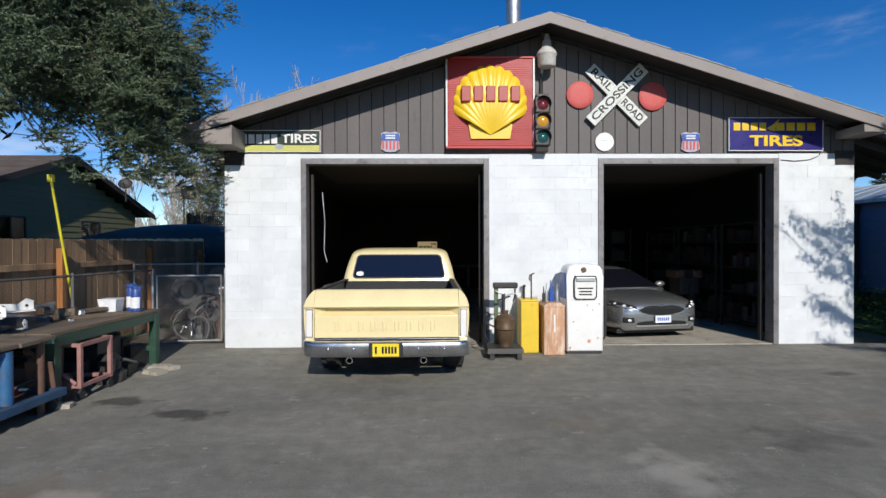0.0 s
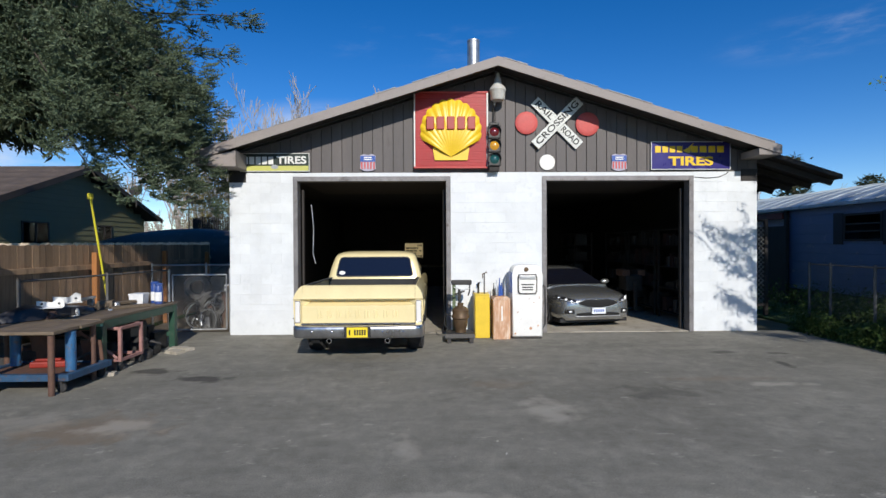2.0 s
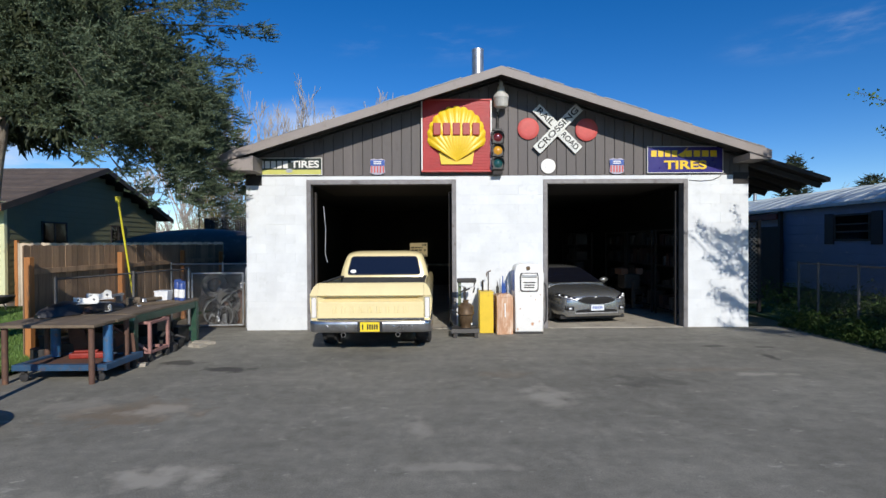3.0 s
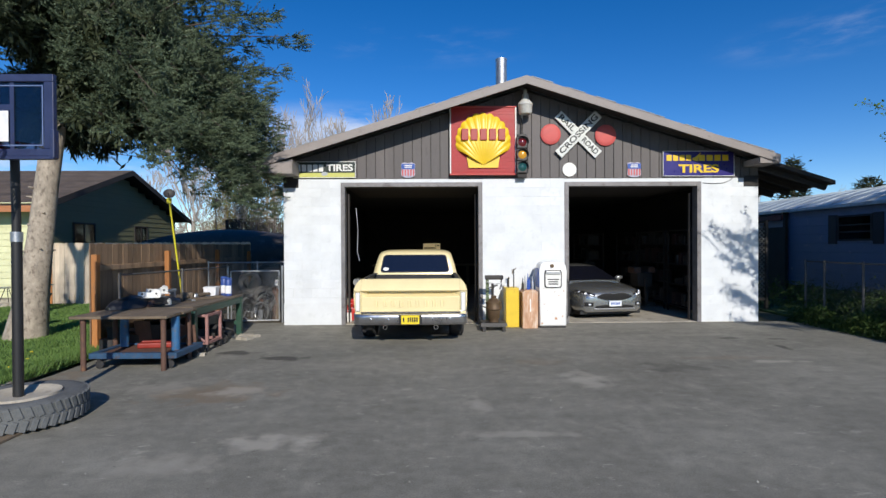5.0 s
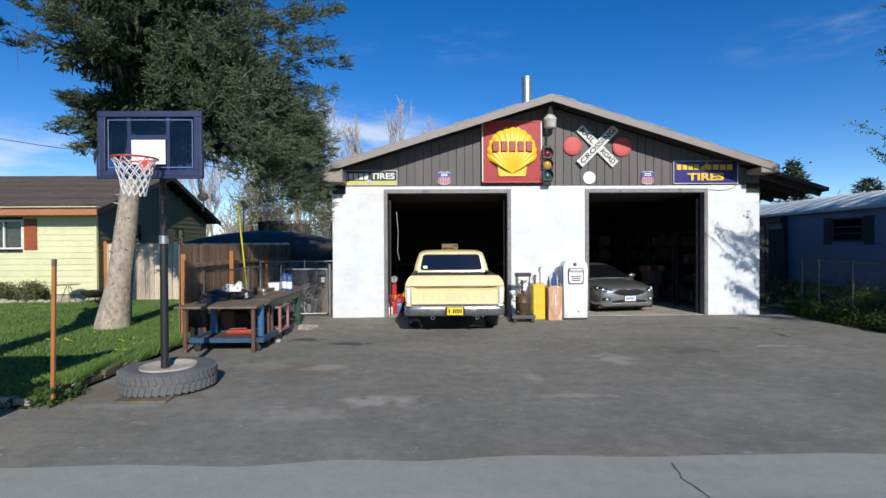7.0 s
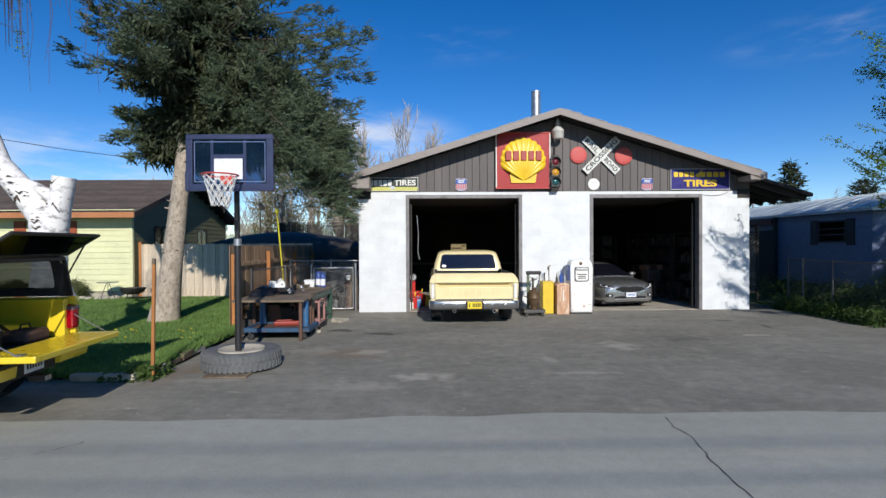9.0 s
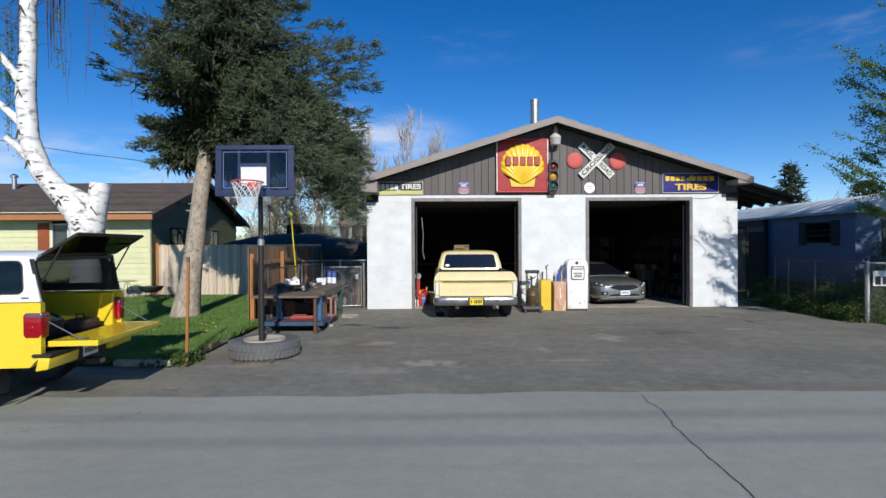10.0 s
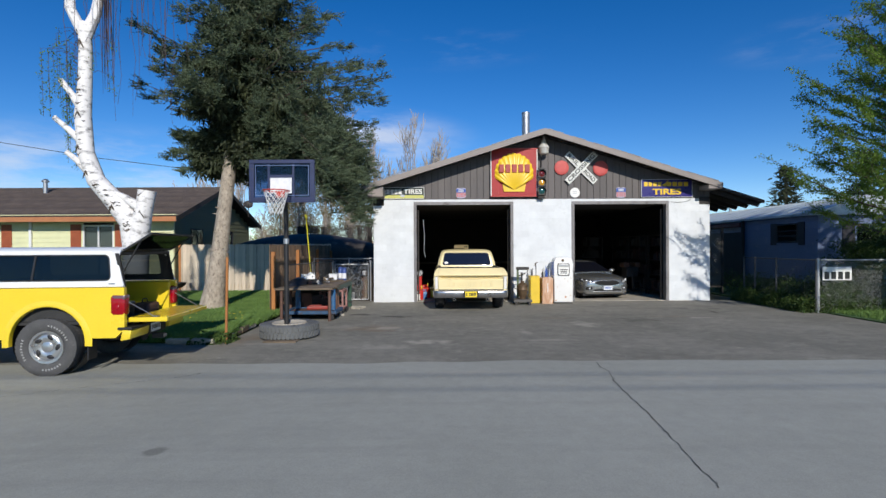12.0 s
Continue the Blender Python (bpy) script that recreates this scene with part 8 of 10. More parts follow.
def wheel(parent, x, y, r, w, rim_r, axis, face, rim_mat, spokes=5, tyre_mat=None, dark=None, lugs=40, holed=False):
    """A wheel with tyre, rim and spokes; axis: "X" or "Y", face: -1 or 1, the side that shows the rim."""
    turn = pose(0, 0, 0, 0, 90 * face, 0) if axis == "X" else pose(0, 0, 0, -90 * face, 0, 0)
    e = new("wheel")
    e.parent = parent
    e.matrix_local = Matrix.Translation((x, y, r)) @ turn
    part("tyre", tyre_bm(r, rim_r, w, lugs, None, 0.0, 40), tyre_mat or M_rubber, e, smooth=35)
    bm = bmesh.new()
    h = w / 2
    add_lathe(bm, [(rim_r + 0.004, h * 0.7), (rim_r - 0.02, h * 0.72), (rim_r - 0.03, h * 0.2), (rim_r - 0.03, -h * 0.6), (0, -h * 0.6)], None, 36, caps=False)
    part("rim_barrel", bm, dark or M_iron, e, smooth=40)
    bm = bmesh.new()
    add_lathe(bm, [(rim_r + 0.006, h * 0.68), (rim_r + 0.006, h * 0.78), (rim_r - 0.022, h * 0.76), (rim_r - 0.028, h * 0.45)], None, 36, caps=False)
    part("rim_lip", bm, rim_mat, e, smooth=40)
    bm = bmesh.new()
    sw = 0.2 if dark is None else 0.13
    if holed:
        # a dished disc with five slanted windows and raised marks round the sidewall
        add_lathe(bm, [(rim_r - 0.02, h * 0.4), (rim_r - 0.035, h * 0.55), (rim_r * 0.72, h * 0.66), (rim_r * 0.45, h * 0.6), (0.06, h * 0.5)], None, 40, caps=False)
        disc = part("wheel_disc", bm, rim_mat, e, smooth=40)
        for i in range(spokes):
            m = Matrix.Rotation(2 * math.pi * i / spokes, 4, "Z") @ Matrix.Translation((rim_r * 0.64, 0, h * 0.63)) @ Matrix.Rotation(radians(62), 4, "Z")
            bm = bmesh.new()
            bmesh.ops.create_icosphere(bm, subdivisions=2, radius=1, matrix=m @ Matrix.Diagonal((0.05, 0.028, 0.012, 1)))
            part("disc_window", bm, M_black, disc, smooth=True)
        for a0, n_ in ((20, 9), (160, 8), (265, 7)):
            for i in range(n_):
                m = Matrix.Rotation(radians(a0 + i * 7.5), 4, "Z")
                bm = bmesh.new()
                add_box(bm, rim_r + 0.07, rim_r + 0.097, -0.008, 0.008, h * 0.97, h + 0.002, m=m)
                part("sidewall_mark", bm, M_oldwhite, e)
        bm = bmesh.new()
    for i in range(0 if holed else spokes):
        m = Matrix.Rotation(2 * math.pi * i / spokes, 4, "Z")
        add_loft(bm, [[m @ Vector(p) for p in q] for q in ([(0.03, -0.06, h * 0.5), (0.03, 0.06, h * 0.5), (0.03, 0.06, h * 0.2), (0.03, -0.06, h * 0.2)],
                                                            [(rim_r - 0.02, -0.3 * sw, h * 0.62), (rim_r - 0.02, 0.3 * sw, h * 0.62), (rim_r - 0.02, 0.3 * sw, h * 0.3), (rim_r - 0.02, -0.3 * sw, h * 0.3)])])
    if holed:
        bm.free()
    else:
        part("spokes", bm, dark or rim_mat, e)
    bm = bmesh.new()
    add_lathe(bm, [(0.075, h * 0.3), (0.07, h * 0.62), (0.03, h * 0.7), (0, h * 0.7)], None, 20)
    part("hub_cap", bm, rim_mat, e, smooth=40)
    return e


def side_panel(bm, outline, x0, x1):
    """An outline of (y, z) pairs, pushed out along x."""
    a = [bm.verts.new((x0, y, z)) for y, z in outline]
    b = [bm.verts.new((x1, y, z)) for y, z in outline]
    bm.faces.new(a)
    bm.faces.new(b[::-1])
    for i in range(len(a)):
        j = (i + 1) % len(a)
        bm.faces.new((a[j], a[i], b[i], b[j]))


def arch(yc, r, zc, z0, n=12):
    """The edge of a wheel arch from front to back, (y, z)."""
    lo = math.asin(max(-1, min(1, (z0 - zc) / r)))
    return [(yc + r * math.cos(k), zc + r * math.sin(k)) for k in (lo + (math.pi - 2 * lo) * i / n for i in range(n + 1))]


# the gold pickup, tail to the street, just backed out of the west bay
truck = thing("pickup_truck", "pale gold vintage pickup backed out of the west bay", "pickup truck", pose(-0.27, 6.75, 0))
AX1, AX2, TR = 1.05, 4.1, 0.36
BELT = 1.13


def flank(z):
    """Half the body's width at a height: tucked in below, fullest under the belt, rolled in above."""
    return float(np.interp(z, [0.36, 0.45, 0.58, 0.75, 0.9, 0.98, 1.04, 1.09, 1.13, 1.16], [0.885, 0.93, 0.962, 0.98, 0.984, 0.978, 0.962, 0.936, 0.905, 0.87]))


def body_side(name, outline, s, inner, mat, label=""):
    """A flank panel cut to an outline of (y, z) and bulged to the body's section."""
    bm = bmesh.new()
    side_panel(bm, outline, s * 0.99, s * inner)
    for z in (0.45, 0.52, 0.58, 0.66, 0.75, 0.83, 0.9, 0.95, 0.98, 1.01, 1.04, 1.065, 1.09, 1.11):
        bmesh.ops.bisect_plane(bm, geom=bm.verts[:] + bm.edges[:] + bm.faces[:], plane_co=(0, 0, z), plane_no=(0, 0, 1))
    for v in bm.verts:
        if abs(v.co.x) > 0.985:
            v.co.x = s * flank(v.co.z)
    return part(name, bm, mat, truck, label, 32)


def round_ring(hw, yb, yf, r, z, n=6):
    out = []
    for cx, cy, a0 in ((hw - r, yf - r, 0), (-hw + r, yf - r, 90), (-hw + r, yb + r, 180), (hw - r, yb + r, 270)):
        for i in range(n + 1):
            a = radians(a0 + 90 * i / n)
            out.append((cx + r * math.cos(a), cy + r * math.sin(a), z))
    return out


for s in (-1, 1):
    lo = lambda a, b: (min(s * a, s * b), max(s * a, s * b))
    body_side("bed_side", [(0.0, 0.5), (-0.005, 0.93), (-0.03, 0.962), (0.085, 1.15), (2.1, 1.15), (2.1, 0.4)] + arch(AX1, 0.44, TR + 0.03, 0.4, 20) + [(0.3, 0.43)], s, 0.862, M_gold)
    box_part("bed_rail", (*lo(0.8, 0.87), 0.13, 2.09, 1.135, 1.156), M_bedliner, truck, bevel=0.006)
    bm = bmesh.new()
    add_tube(bm, [(s * (flank(TR + 0.03 + 0.44 * math.sin(k)) - 0.003), AX1 + 0.44 * math.cos(k), TR + 0.03 + 0.44 * math.sin(k)) for k in (math.pi * i / 18 for i in range(19))], 0.014, 6)
    part("arch_lip", bm, M_gold, truck, smooth=40)
    bm = bmesh.new()
    add_lathe(bm, [(0.43, -0.06), (0.43, 0.06)], pose(s * 0.8, AX1, TR + 0.03, 0, 90), 24, caps=False)
    part("wheel_well", bm, M_black, truck, smooth=40)
    # lamp: bezel, lens with a pale reversing part and a ribbed red part
    box_part("lamp_trim", (*lo(0.872, 0.958), -0.018, 0.0, 0.597, 0.932), M_chrome, truck, bevel=0.006)
    box_part("tail_lamp", (*lo(0.879, 0.951), -0.036, -0.016, 0.606, 0.923), M_lampclear, truck, "pale glinting tail lamp", bevel=0.012)
    body_side("cab_corner", [(2.115, 0.4), (2.115, BELT), (2.3, BELT), (2.3, 0.4)], s, 0.86, M_gold)
    dr = body_side("door", [(2.308, 0.44), (2.308, BELT), (3.42, BELT), (3.42, 0.44)], s, 0.88, M_gold)
    tube_part("door_handle", [(s * 0.975, 2.39, 0.99), (s * 1.005, 2.42, 0.99), (s * 1.005, 2.52, 0.99), (s * 0.975, 2.55, 0.99)], 0.011, M_chrome, dr)
    body_side("fender", [(3.428, 0.4), (3.428, BELT), (4.4, 1.1), (4.86, 1.06), (4.96, 0.98), (4.98, 0.62), (4.9, 0.48)] + arch(AX2, 0.43, TR + 0.03, 0.45, 18), s, 0.74, M_gold)
    tube_part("side_moulding", [(s * 0.99, 0.02, 0.66), (s * 0.99, 0.58, 0.66)], 0.008, M_chrome, truck)
    box_part("rocker", (*lo(0.82, 0.9), 2.12, 3.6, 0.34, 0.42), M_black, truck, bevel=0.01)
# tailgate: slanted rolled top, a deep channel, and a flat field with raised bars
tg = new("tailgate")
tg.parent = truck
bm = bmesh.new()
add_loft(bm, [[(x, -0.03, 0.955), (x, -0.034, 0.966), (x, -0.026, 0.982), (x, 0.075, 1.14), (x, 0.09, 1.155), (x, 0.115, 1.158), (x, 0.122, 0.955)] for x in (-0.858, 0.858)])
part("top_roll", bm, M_cream, tg, smooth=40)
bm = bmesh.new()
RW, RZ = [(0.858, 0.0, 0.955), (0.75, 0.1, 0.944), (0.73, 0.1, 0.912), (0.858, 0.0, 0.852)], ((0, 1), (1, 2), (2, 3))
for i, j in RZ:
    a, b = RW[i], RW[j]
    bm.faces.new([bm.verts.new(p) for p in ((-a[0], a[1], a[2]), a, b, (-b[0], b[1], b[2]))])
for s in (-1, 1):
    bm.faces.new([bm.verts.new((s * p[0], p[1], p[2])) for p in RW])
part("channel", bm, M_cream, tg)
box_part("field", (-0.858, 0.858, 0.0, 0.08, 0.588, 0.852), M_cream, tg, bevel=0.008)
for i in range(9):
    x = -0.575 + i * 0.143
    for dx, w, z0, z1 in ((-0.034, 0.014, 0.665, 0.79), (0.012, 0.012, 0.68, 0.775)):
        box_part("raised_bar", (x + dx - w, x + dx + w, -0.011, 0.003, z0, z1), M_cream, tg, bevel=0.004)
box_part("inner_panel", (-0.858, 0.858, 0.105, 0.125, 0.6, 1.15), M_bedliner, tg, bevel=0.003)
box_part("gate_lip", (-0.87, 0.87, -0.004, 0.04, 0.568, 0.584), M_chrome, tg, bevel=0.003)
box_part("bed_floor", (-0.86, 0.86, 0.13, 2.1, 0.6, 0.64), M_bedliner, truck)
box_part("bed_front", (-0.86, 0.86, 2.06, 2.1, 0.64, 1.12), M_bedliner, truck)
# rear bumper, wrapped round
bm = bmesh.new()
secs = []
for x, y in ((-1.0, 0.34), (-0.998, 0.1), (-0.985, 0.0), (-0.95, -0.06), (-0.86, -0.092), (-0.6, -0.105), (-0.3, -0.112), (0, -0.115), (0.3, -0.112), (0.6, -0.105), (0.86, -0.092), (0.95, -0.06), (0.985, 0.0), (0.998, 0.1), (1.0, 0.34)):
    inx = 1 if abs(x) < 0.96 else 0.3
    secs.append([(x * 0.99, y + 0.035, 0.372), (x, y + 0.008, 0.386), (x, y - 0.004 * inx, 0.42), (x, y - 0.018 * inx, 0.5), (x, y - 0.016 * inx, 0.54), (x, y - 0.002, 0.557), (x * 0.988, y + 0.05, 0.562), (x * 0.985, y + 0.05, 0.372)])
add_loft(bm, secs)
part("rear_bumper", bm, M_bumper, truck, "chrome wrap-around bumper", 60)
for x in (-0.68, -0.38, 0.38, 0.68):
    bm = bmesh.new()
    add_lathe(bm, [(0.016, 0), (0.012, 0.012), (0, 0.015)], pose(x, -0.128, 0.475, 90), 10)
    part("bumper_bolt", bm, M_chrome, truck)
box_part("plate_recess", (-0.2, 0.2, -0.136, -0.12, 0.392, 0.552), M_black, truck, bevel=0.01)
pl = box_part("number_plate", (-0.155, 0.155, -0.15, -0.142, 0.392, 0.545), M_plateyellow, truck, "yellow number plate with bars", bevel=0.004)
for i, x in enumerate((-0.125, -0.045, -0.008, 0.029, 0.066, 0.103)):
    box_part("bar", (x, x + 0.024, -0.154, -0.149, 0.43, 0.51), M_signblack, pl, bevel=0.001)
for x in (-0.44, 0.44):
    bm = bmesh.new()
    add_lathe(bm, [(0.03, 0), (0.04, 0.0), (0.04, 0.5), (0.03, 0.5)], pose(x, -0.04, 0.325, -90), 18, True)
    part("exhaust_tip", bm, M_chrome, truck, smooth=40)
    tube_part("exhaust_pipe", [(x, 0.45, 0.325), (x, 0.8, 0.36), (x * 0.8, 1.4, 0.4), (x * 0.8, 3.4, 0.36)], 0.035, M_iron, truck)
box_part("chassis", (-0.5, 0.5, 0.2, 4.7, 0.38, 0.58), M_black, truck)
box_part("rear_axle", (-0.75, 0.75, AX1 - 0.06, AX1 + 0.06, TR - 0.06, TR + 0.06), M_black, truck, bevel=0.03)
part("spare_tyre", tyre_bm(0.34, 0.2, 0.2, 30, pose(0, 0.62, 0.44), 0.0, 32), M_rubber, truck, smooth=35)
box_part("fuel_tank", (-0.62, 0.62, 1.3, 2.0, 0.3, 0.42), M_black, truck, bevel=0.03)
box_part("cab_floor", (-0.86, 0.86, 2.13, 3.6, 0.42, 1.1), M_black, truck)
# cab: pillars and a domed roof, the back leaning forward
CAB = ((1.1, 0.905, 2.125, 3.5, 0.1), (1.16, 0.897, 2.137, 3.46, 0.11), (1.3, 0.868, 2.182, 3.33, 0.11), (1.42, 0.832, 2.22, 3.2, 0.11), (1.54, 0.79, 2.257, 3.1, 0.12), (1.585, 0.765, 2.285, 3.04, 0.17),
       (1.61, 0.725, 2.325, 2.99, 0.18), (1.632, 0.665, 2.39, 2.92, 0.2), (1.645, 0.56, 2.49, 2.83, 0.16), (1.65, 0.36, 2.6, 2.72, 0.05))
bm = bmesh.new()
add_loft(bm, [round_ring(hw, yb, yf, r, z, 6) for z, hw, yb, yf, r in CAB])
part("cab_roof", bm, M_gold, truck, "pale gold cab roof and pillars", 60)


def back_y(z):
    return float(np.interp(z, [c[0] for c in CAB[:6]], [c[2] for c in CAB[:6]]))


def rounded(corners, r, n=5):
    """Corner points of a flat shape, each rounded off."""
    out = []
    for i, p in enumerate(corners):
        p, a, b = Vector(p), Vector(corners[i - 1]), Vector(corners[(i + 1) % len(corners)])
        u, v = p + (a - p).normalized() * r, p + (b - p).normalized() * r
        for k in range(n + 1):
            w = k / n
            out.append(tuple(u * (1 - w) ** 2 + p * 2 * w * (1 - w) + v * w * w))
    return out


pane = rounded([(-0.735, 1.175), (0.735, 1.175), (0.662, 1.525), (-0.662, 1.525)], 0.065)
bm = bmesh.new()
a = [bm.verts.new((x, back_y(z) - 0.008, z)) for x, z in pane]
b = [bm.verts.new((x, back_y(z) + 0.02, z)) for x, z in pane]
bm.faces.new(a)
bm.faces.new(b[::-1])
for i in range(len(a)):
    j = (i + 1) % len(a)
    bm.faces.new((a[j], a[i], b[i], b[j]))
rw = part("rear_window", bm, M_tint, truck, "dark tinted rear window")
bm = bmesh.new()
add_tube(bm, [(x * 1.008, back_y(z) - 0.008, 1.35 + (z - 1.35) * 1.03) for x, z in pane + pane[:1]], 0.011, 6)
part("window_seal", bm, M_black, truck)
bm = bmesh.new()
add_lathe(bm, [(0, 0.004), (0.06, 0.004), (0.06, 0)], pose(-0.625, back_y(1.235) - 0.011, 1.235, 76) @ Matrix.Diagonal((1, 0.62, 1, 1)), 20)
part("sticker", bm, M_signwhite, rw, "oval white sticker")
for s in (-1, 1):
    bm = bmesh.new()
    pts = rounded([(2.42, 1.16), (3.36, 1.16), (3.12, 1.51), (2.48, 1.51)], 0.05)
    wx = lambda z: float(np.interp(z, [c[0] for c in CAB], [c[1] for c in CAB]))
    va = [bm.verts.new((s * (wx(z) + 0.006), y, z)) for y, z in pts]
    vb = [bm.verts.new((s * (wx(z) - 0.02), y, z)) for y, z in pts]
    bm.faces.new(va)
    bm.faces.new(vb[::-1])
    for i in range(len(va)):
        j = (i + 1) % len(va)
        bm.faces.new((va[j], va[i], vb[i], vb[j]))
    part("side_window", bm, M_tint, truck)
bm = bmesh.new()
add_loft(bm, [[(-0.74, y, 0.6), (0.74, y, 0.6), (0.74, y, z), (0.5, y, z + 0.05), (-0.5, y, z + 0.05), (-0.74, y, z)] for y, z in ((3.45, 1.11), (4.2, 1.09), (4.8, 1.04), (4.94, 0.96))])
part("hood", bm, M_gold, truck, smooth=30)
box_part("front_bumper", (-0.97, 0.97, 4.99, 5.09, 0.42, 0.58), M_chrome, truck, bevel=0.02)
for x, y, f in ((-0.83, AX1, -1), (0.83, AX1, 1), (-0.82, AX2, -1), (0.82, AX2, 1)):
    wheel(truck, x, y, TR, 0.28, 0.225, "X", f, M_chrome, 5, M_rubber, M_black)

# silver sedan nosing out of the east bay
car = thing("sedan_car", "grey-silver sedan parked nose out in the east bay", "car", pose(4.28, 9.55, 0.012, 0, 0, 9) @ Matrix.Scale(0.94, 4))


def half_ring(y, pts):
    return [(x, y, z) for x, z in pts] + [(-x, y, z) for x, z in pts[::-1] if x > 1e-6]


def car_half(w, zb, zs, zt):
    """Half of the body's cross-section, from the sill to the middle of the hood."""
    h = zt - zs
    return [(0, zb), (0.86 * w, zb), (0.965 * w, zb + 0.07), (w, zb + 0.2), (0.995 * w, zs - 0.04), (0.965 * w, zs + 0.3 * h), (0.86 * w, zs + 0.62 * h), (0.66 * w, zs + 0.86 * h), (0.36 * w, zs + 0.97 * h), (0, zt)]


S = [(0.0, 0.5, 0.26, 0.5, 0.6), (0.02, 0.62, 0.22, 0.53, 0.66), (0.06, 0.71, 0.19, 0.55, 0.705), (0.14, 0.79, 0.175, 0.58, 0.75), (0.28, 0.85, 0.17, 0.62, 0.8), (0.5, 0.89, 0.17, 0.66, 0.85), (0.9, 0.915, 0.17, 0.71, 0.91),
     (1.3, 0.925, 0.18, 0.76, 0.965), (2.4, 0.925, 0.18, 0.84, 1.0), (3.9, 0.925, 0.18, 0.86, 1.02), (4.7, 0.87, 0.22, 0.84, 1.02), (4.95, 0.75, 0.3, 0.78, 0.95)]


def car_section(y):
    for p, q in zip(S, S[1:]):
        if y <= q[0]:
            u = (y - p[0]) / (q[0] - p[0])
            return car_half(*(a + (b - a) * u for a, b in zip(p[1:], q[1:])))
    return car_half(*S[-1][1:])


def nose_y(x, z):
    """How far back the skin of the nose lies at a given width and height."""
    y = 0.0
    while y < 0.9:
        pts = car_section(y)
        w = 0
        for (x0, z0), (x1, z1) in zip(pts[1:], pts[2:]):
            if min(z0, z1) <= z <= max(z0, z1) and z1 != z0:
                w = max(w, x0 + (x1 - x0) * (z - z0) / (z1 - z0))
        if w >= abs(x):
            return y
        y += 0.006
    return y


def nose_patch(bm, x0, x1, low, high, lift, n=14, rows=3):
    """A plate that follows the nose between two edge curves."""
    g1, g2 = [], []
    for i in range(n + 1):
        x = x0 + (x1 - x0) * i / n
        col = [(x, low(x) + (high(x) - low(x)) * j / rows) for j in range(rows + 1)]
        g1.append([bm.verts.new((x, nose_y(x, z) - lift, z)) for x, z in col])
        g2.append([bm.verts.new((x, nose_y(x, z) + 0.03, z)) for x, z in col])
    for i in range(n):
        for j in range(rows):
            bm.faces.new((g1[i][j], g1[i + 1][j], g1[i + 1][j + 1], g1[i][j + 1]))
        bm.faces.new((g1[i][0], g2[i][0], g2[i + 1][0], g1[i + 1][0]))
        bm.faces.new((g1[i][rows], g1[i + 1][rows], g2[i + 1][rows], g2[i][rows]))
    for i in (0, n):
        for j in range(rows):
            bm.faces.new((g1[i][j], g1[i][j + 1], g2[i][j + 1], g2[i][j]))


bm = bmesh.new()
add_loft(bm, [half_ring(r[0], car_half(*r[1:])) for r in S])
part("body", bm, M_silver, car, smooth=70)
bm = bmesh.new()
G = [(1.15, 0.78, 0.955, 0.74), (1.75, 0.76, 1.22, 0.64), (2.1, 0.74, 1.38, 0.57), (2.35, 0.73, 1.44, 0.54), (2.8, 0.72, 1.465, 0.53), (3.4, 0.71, 1.42, 0.53), (4.2, 0.7, 1.04, 0.58)]
add_loft(bm, [half_ring(y, [(0, 0.9), (w, 0.9), (w, min(0.96, zt)), (t + 0.05, zt - 0.07), (t, zt - 0.025), (t * 0.6, zt), (0, zt + 0.008)]) for y, w, zt, t in G])
part("cabin_roof", bm, M_silver, car, smooth=60)
bm = bmesh.new()
ws = []
for y, w, z in ((1.14, 0.72, 0.965), (1.45, 0.67, 1.1), (1.75, 0.62, 1.235), (2.08, 0.555, 1.385)):
    ws.append([(-w, y + 0.05, z), (-w * 0.5, y - 0.005, z + 0.012), (0, y - 0.02, z + 0.016), (w * 0.5, y - 0.005, z + 0.012), (w, y + 0.05, z), (w, y + 0.1, z - 0.06), (-w, y + 0.1, z - 0.06)])
add_loft(bm, ws)
part("windshield", bm, M_tint, car, "dark windshield", 40)
# grille, lamps, plate
M_grille = plain("grille_black", (0.004, 0.004, 0.004), 0.8)
bm = bmesh.new()
nose_patch(bm, -0.45, 0.45, lambda x: 0.475 + 0.075 * (abs(x) / 0.45) ** 2.5, lambda x: 0.625 + 0.02 * math.sin(math.pi * min(1, abs(x) / 0.4)) - 0.05 * (abs(x) / 0.45) ** 4, 0.02, 24, 3)
bmesh.ops.recalc_face_normals(bm, faces=bm.faces[:])
gr = part("grille", bm, M_grille, car, "black mesh grille")
for lo in (True, False):
    pts = []
    for i in range(25):
        x = -0.455 + 0.91 * i / 24
        z = 0.468 + 0.08 * (abs(x) / 0.455) ** 2.5 if lo else 0.632 + 0.02 * math.sin(math.pi * min(1, abs(x) / 0.4)) - 0.05 * (abs(x) / 0.455) ** 4
        pts.append((x, nose_y(x, z) - 0.016, z))
    tube_part("grille_trim", pts, 0.0045, M_bumper, gr)
tube_part("hood_badge", [(-0.04, 0.012, 0.662), (0.04, 0.012, 0.662)], 0.012, M_chrome, car)
box_part("number_plate", (-0.16, 0.16, -0.05, -0.035, 0.33, 0.465), M_platewhite, car, "white number plate with bars", bevel=0.004)
for i in range(6):
    box_part("bar", (-0.12 + i * 0.042, -0.095 + i * 0.042, -0.054, -0.049, 0.37, 0.43), M_blue, gr, bevel=0.001)
bm = bmesh.new()
nose_patch(bm, -0.5, 0.5, lambda x: 0.285, lambda x: 0.365 - 0.03 * (abs(x) / 0.5) ** 3, 0.008, 20, 2)
part("lower_intake", bm, M_grille, car, smooth=40)
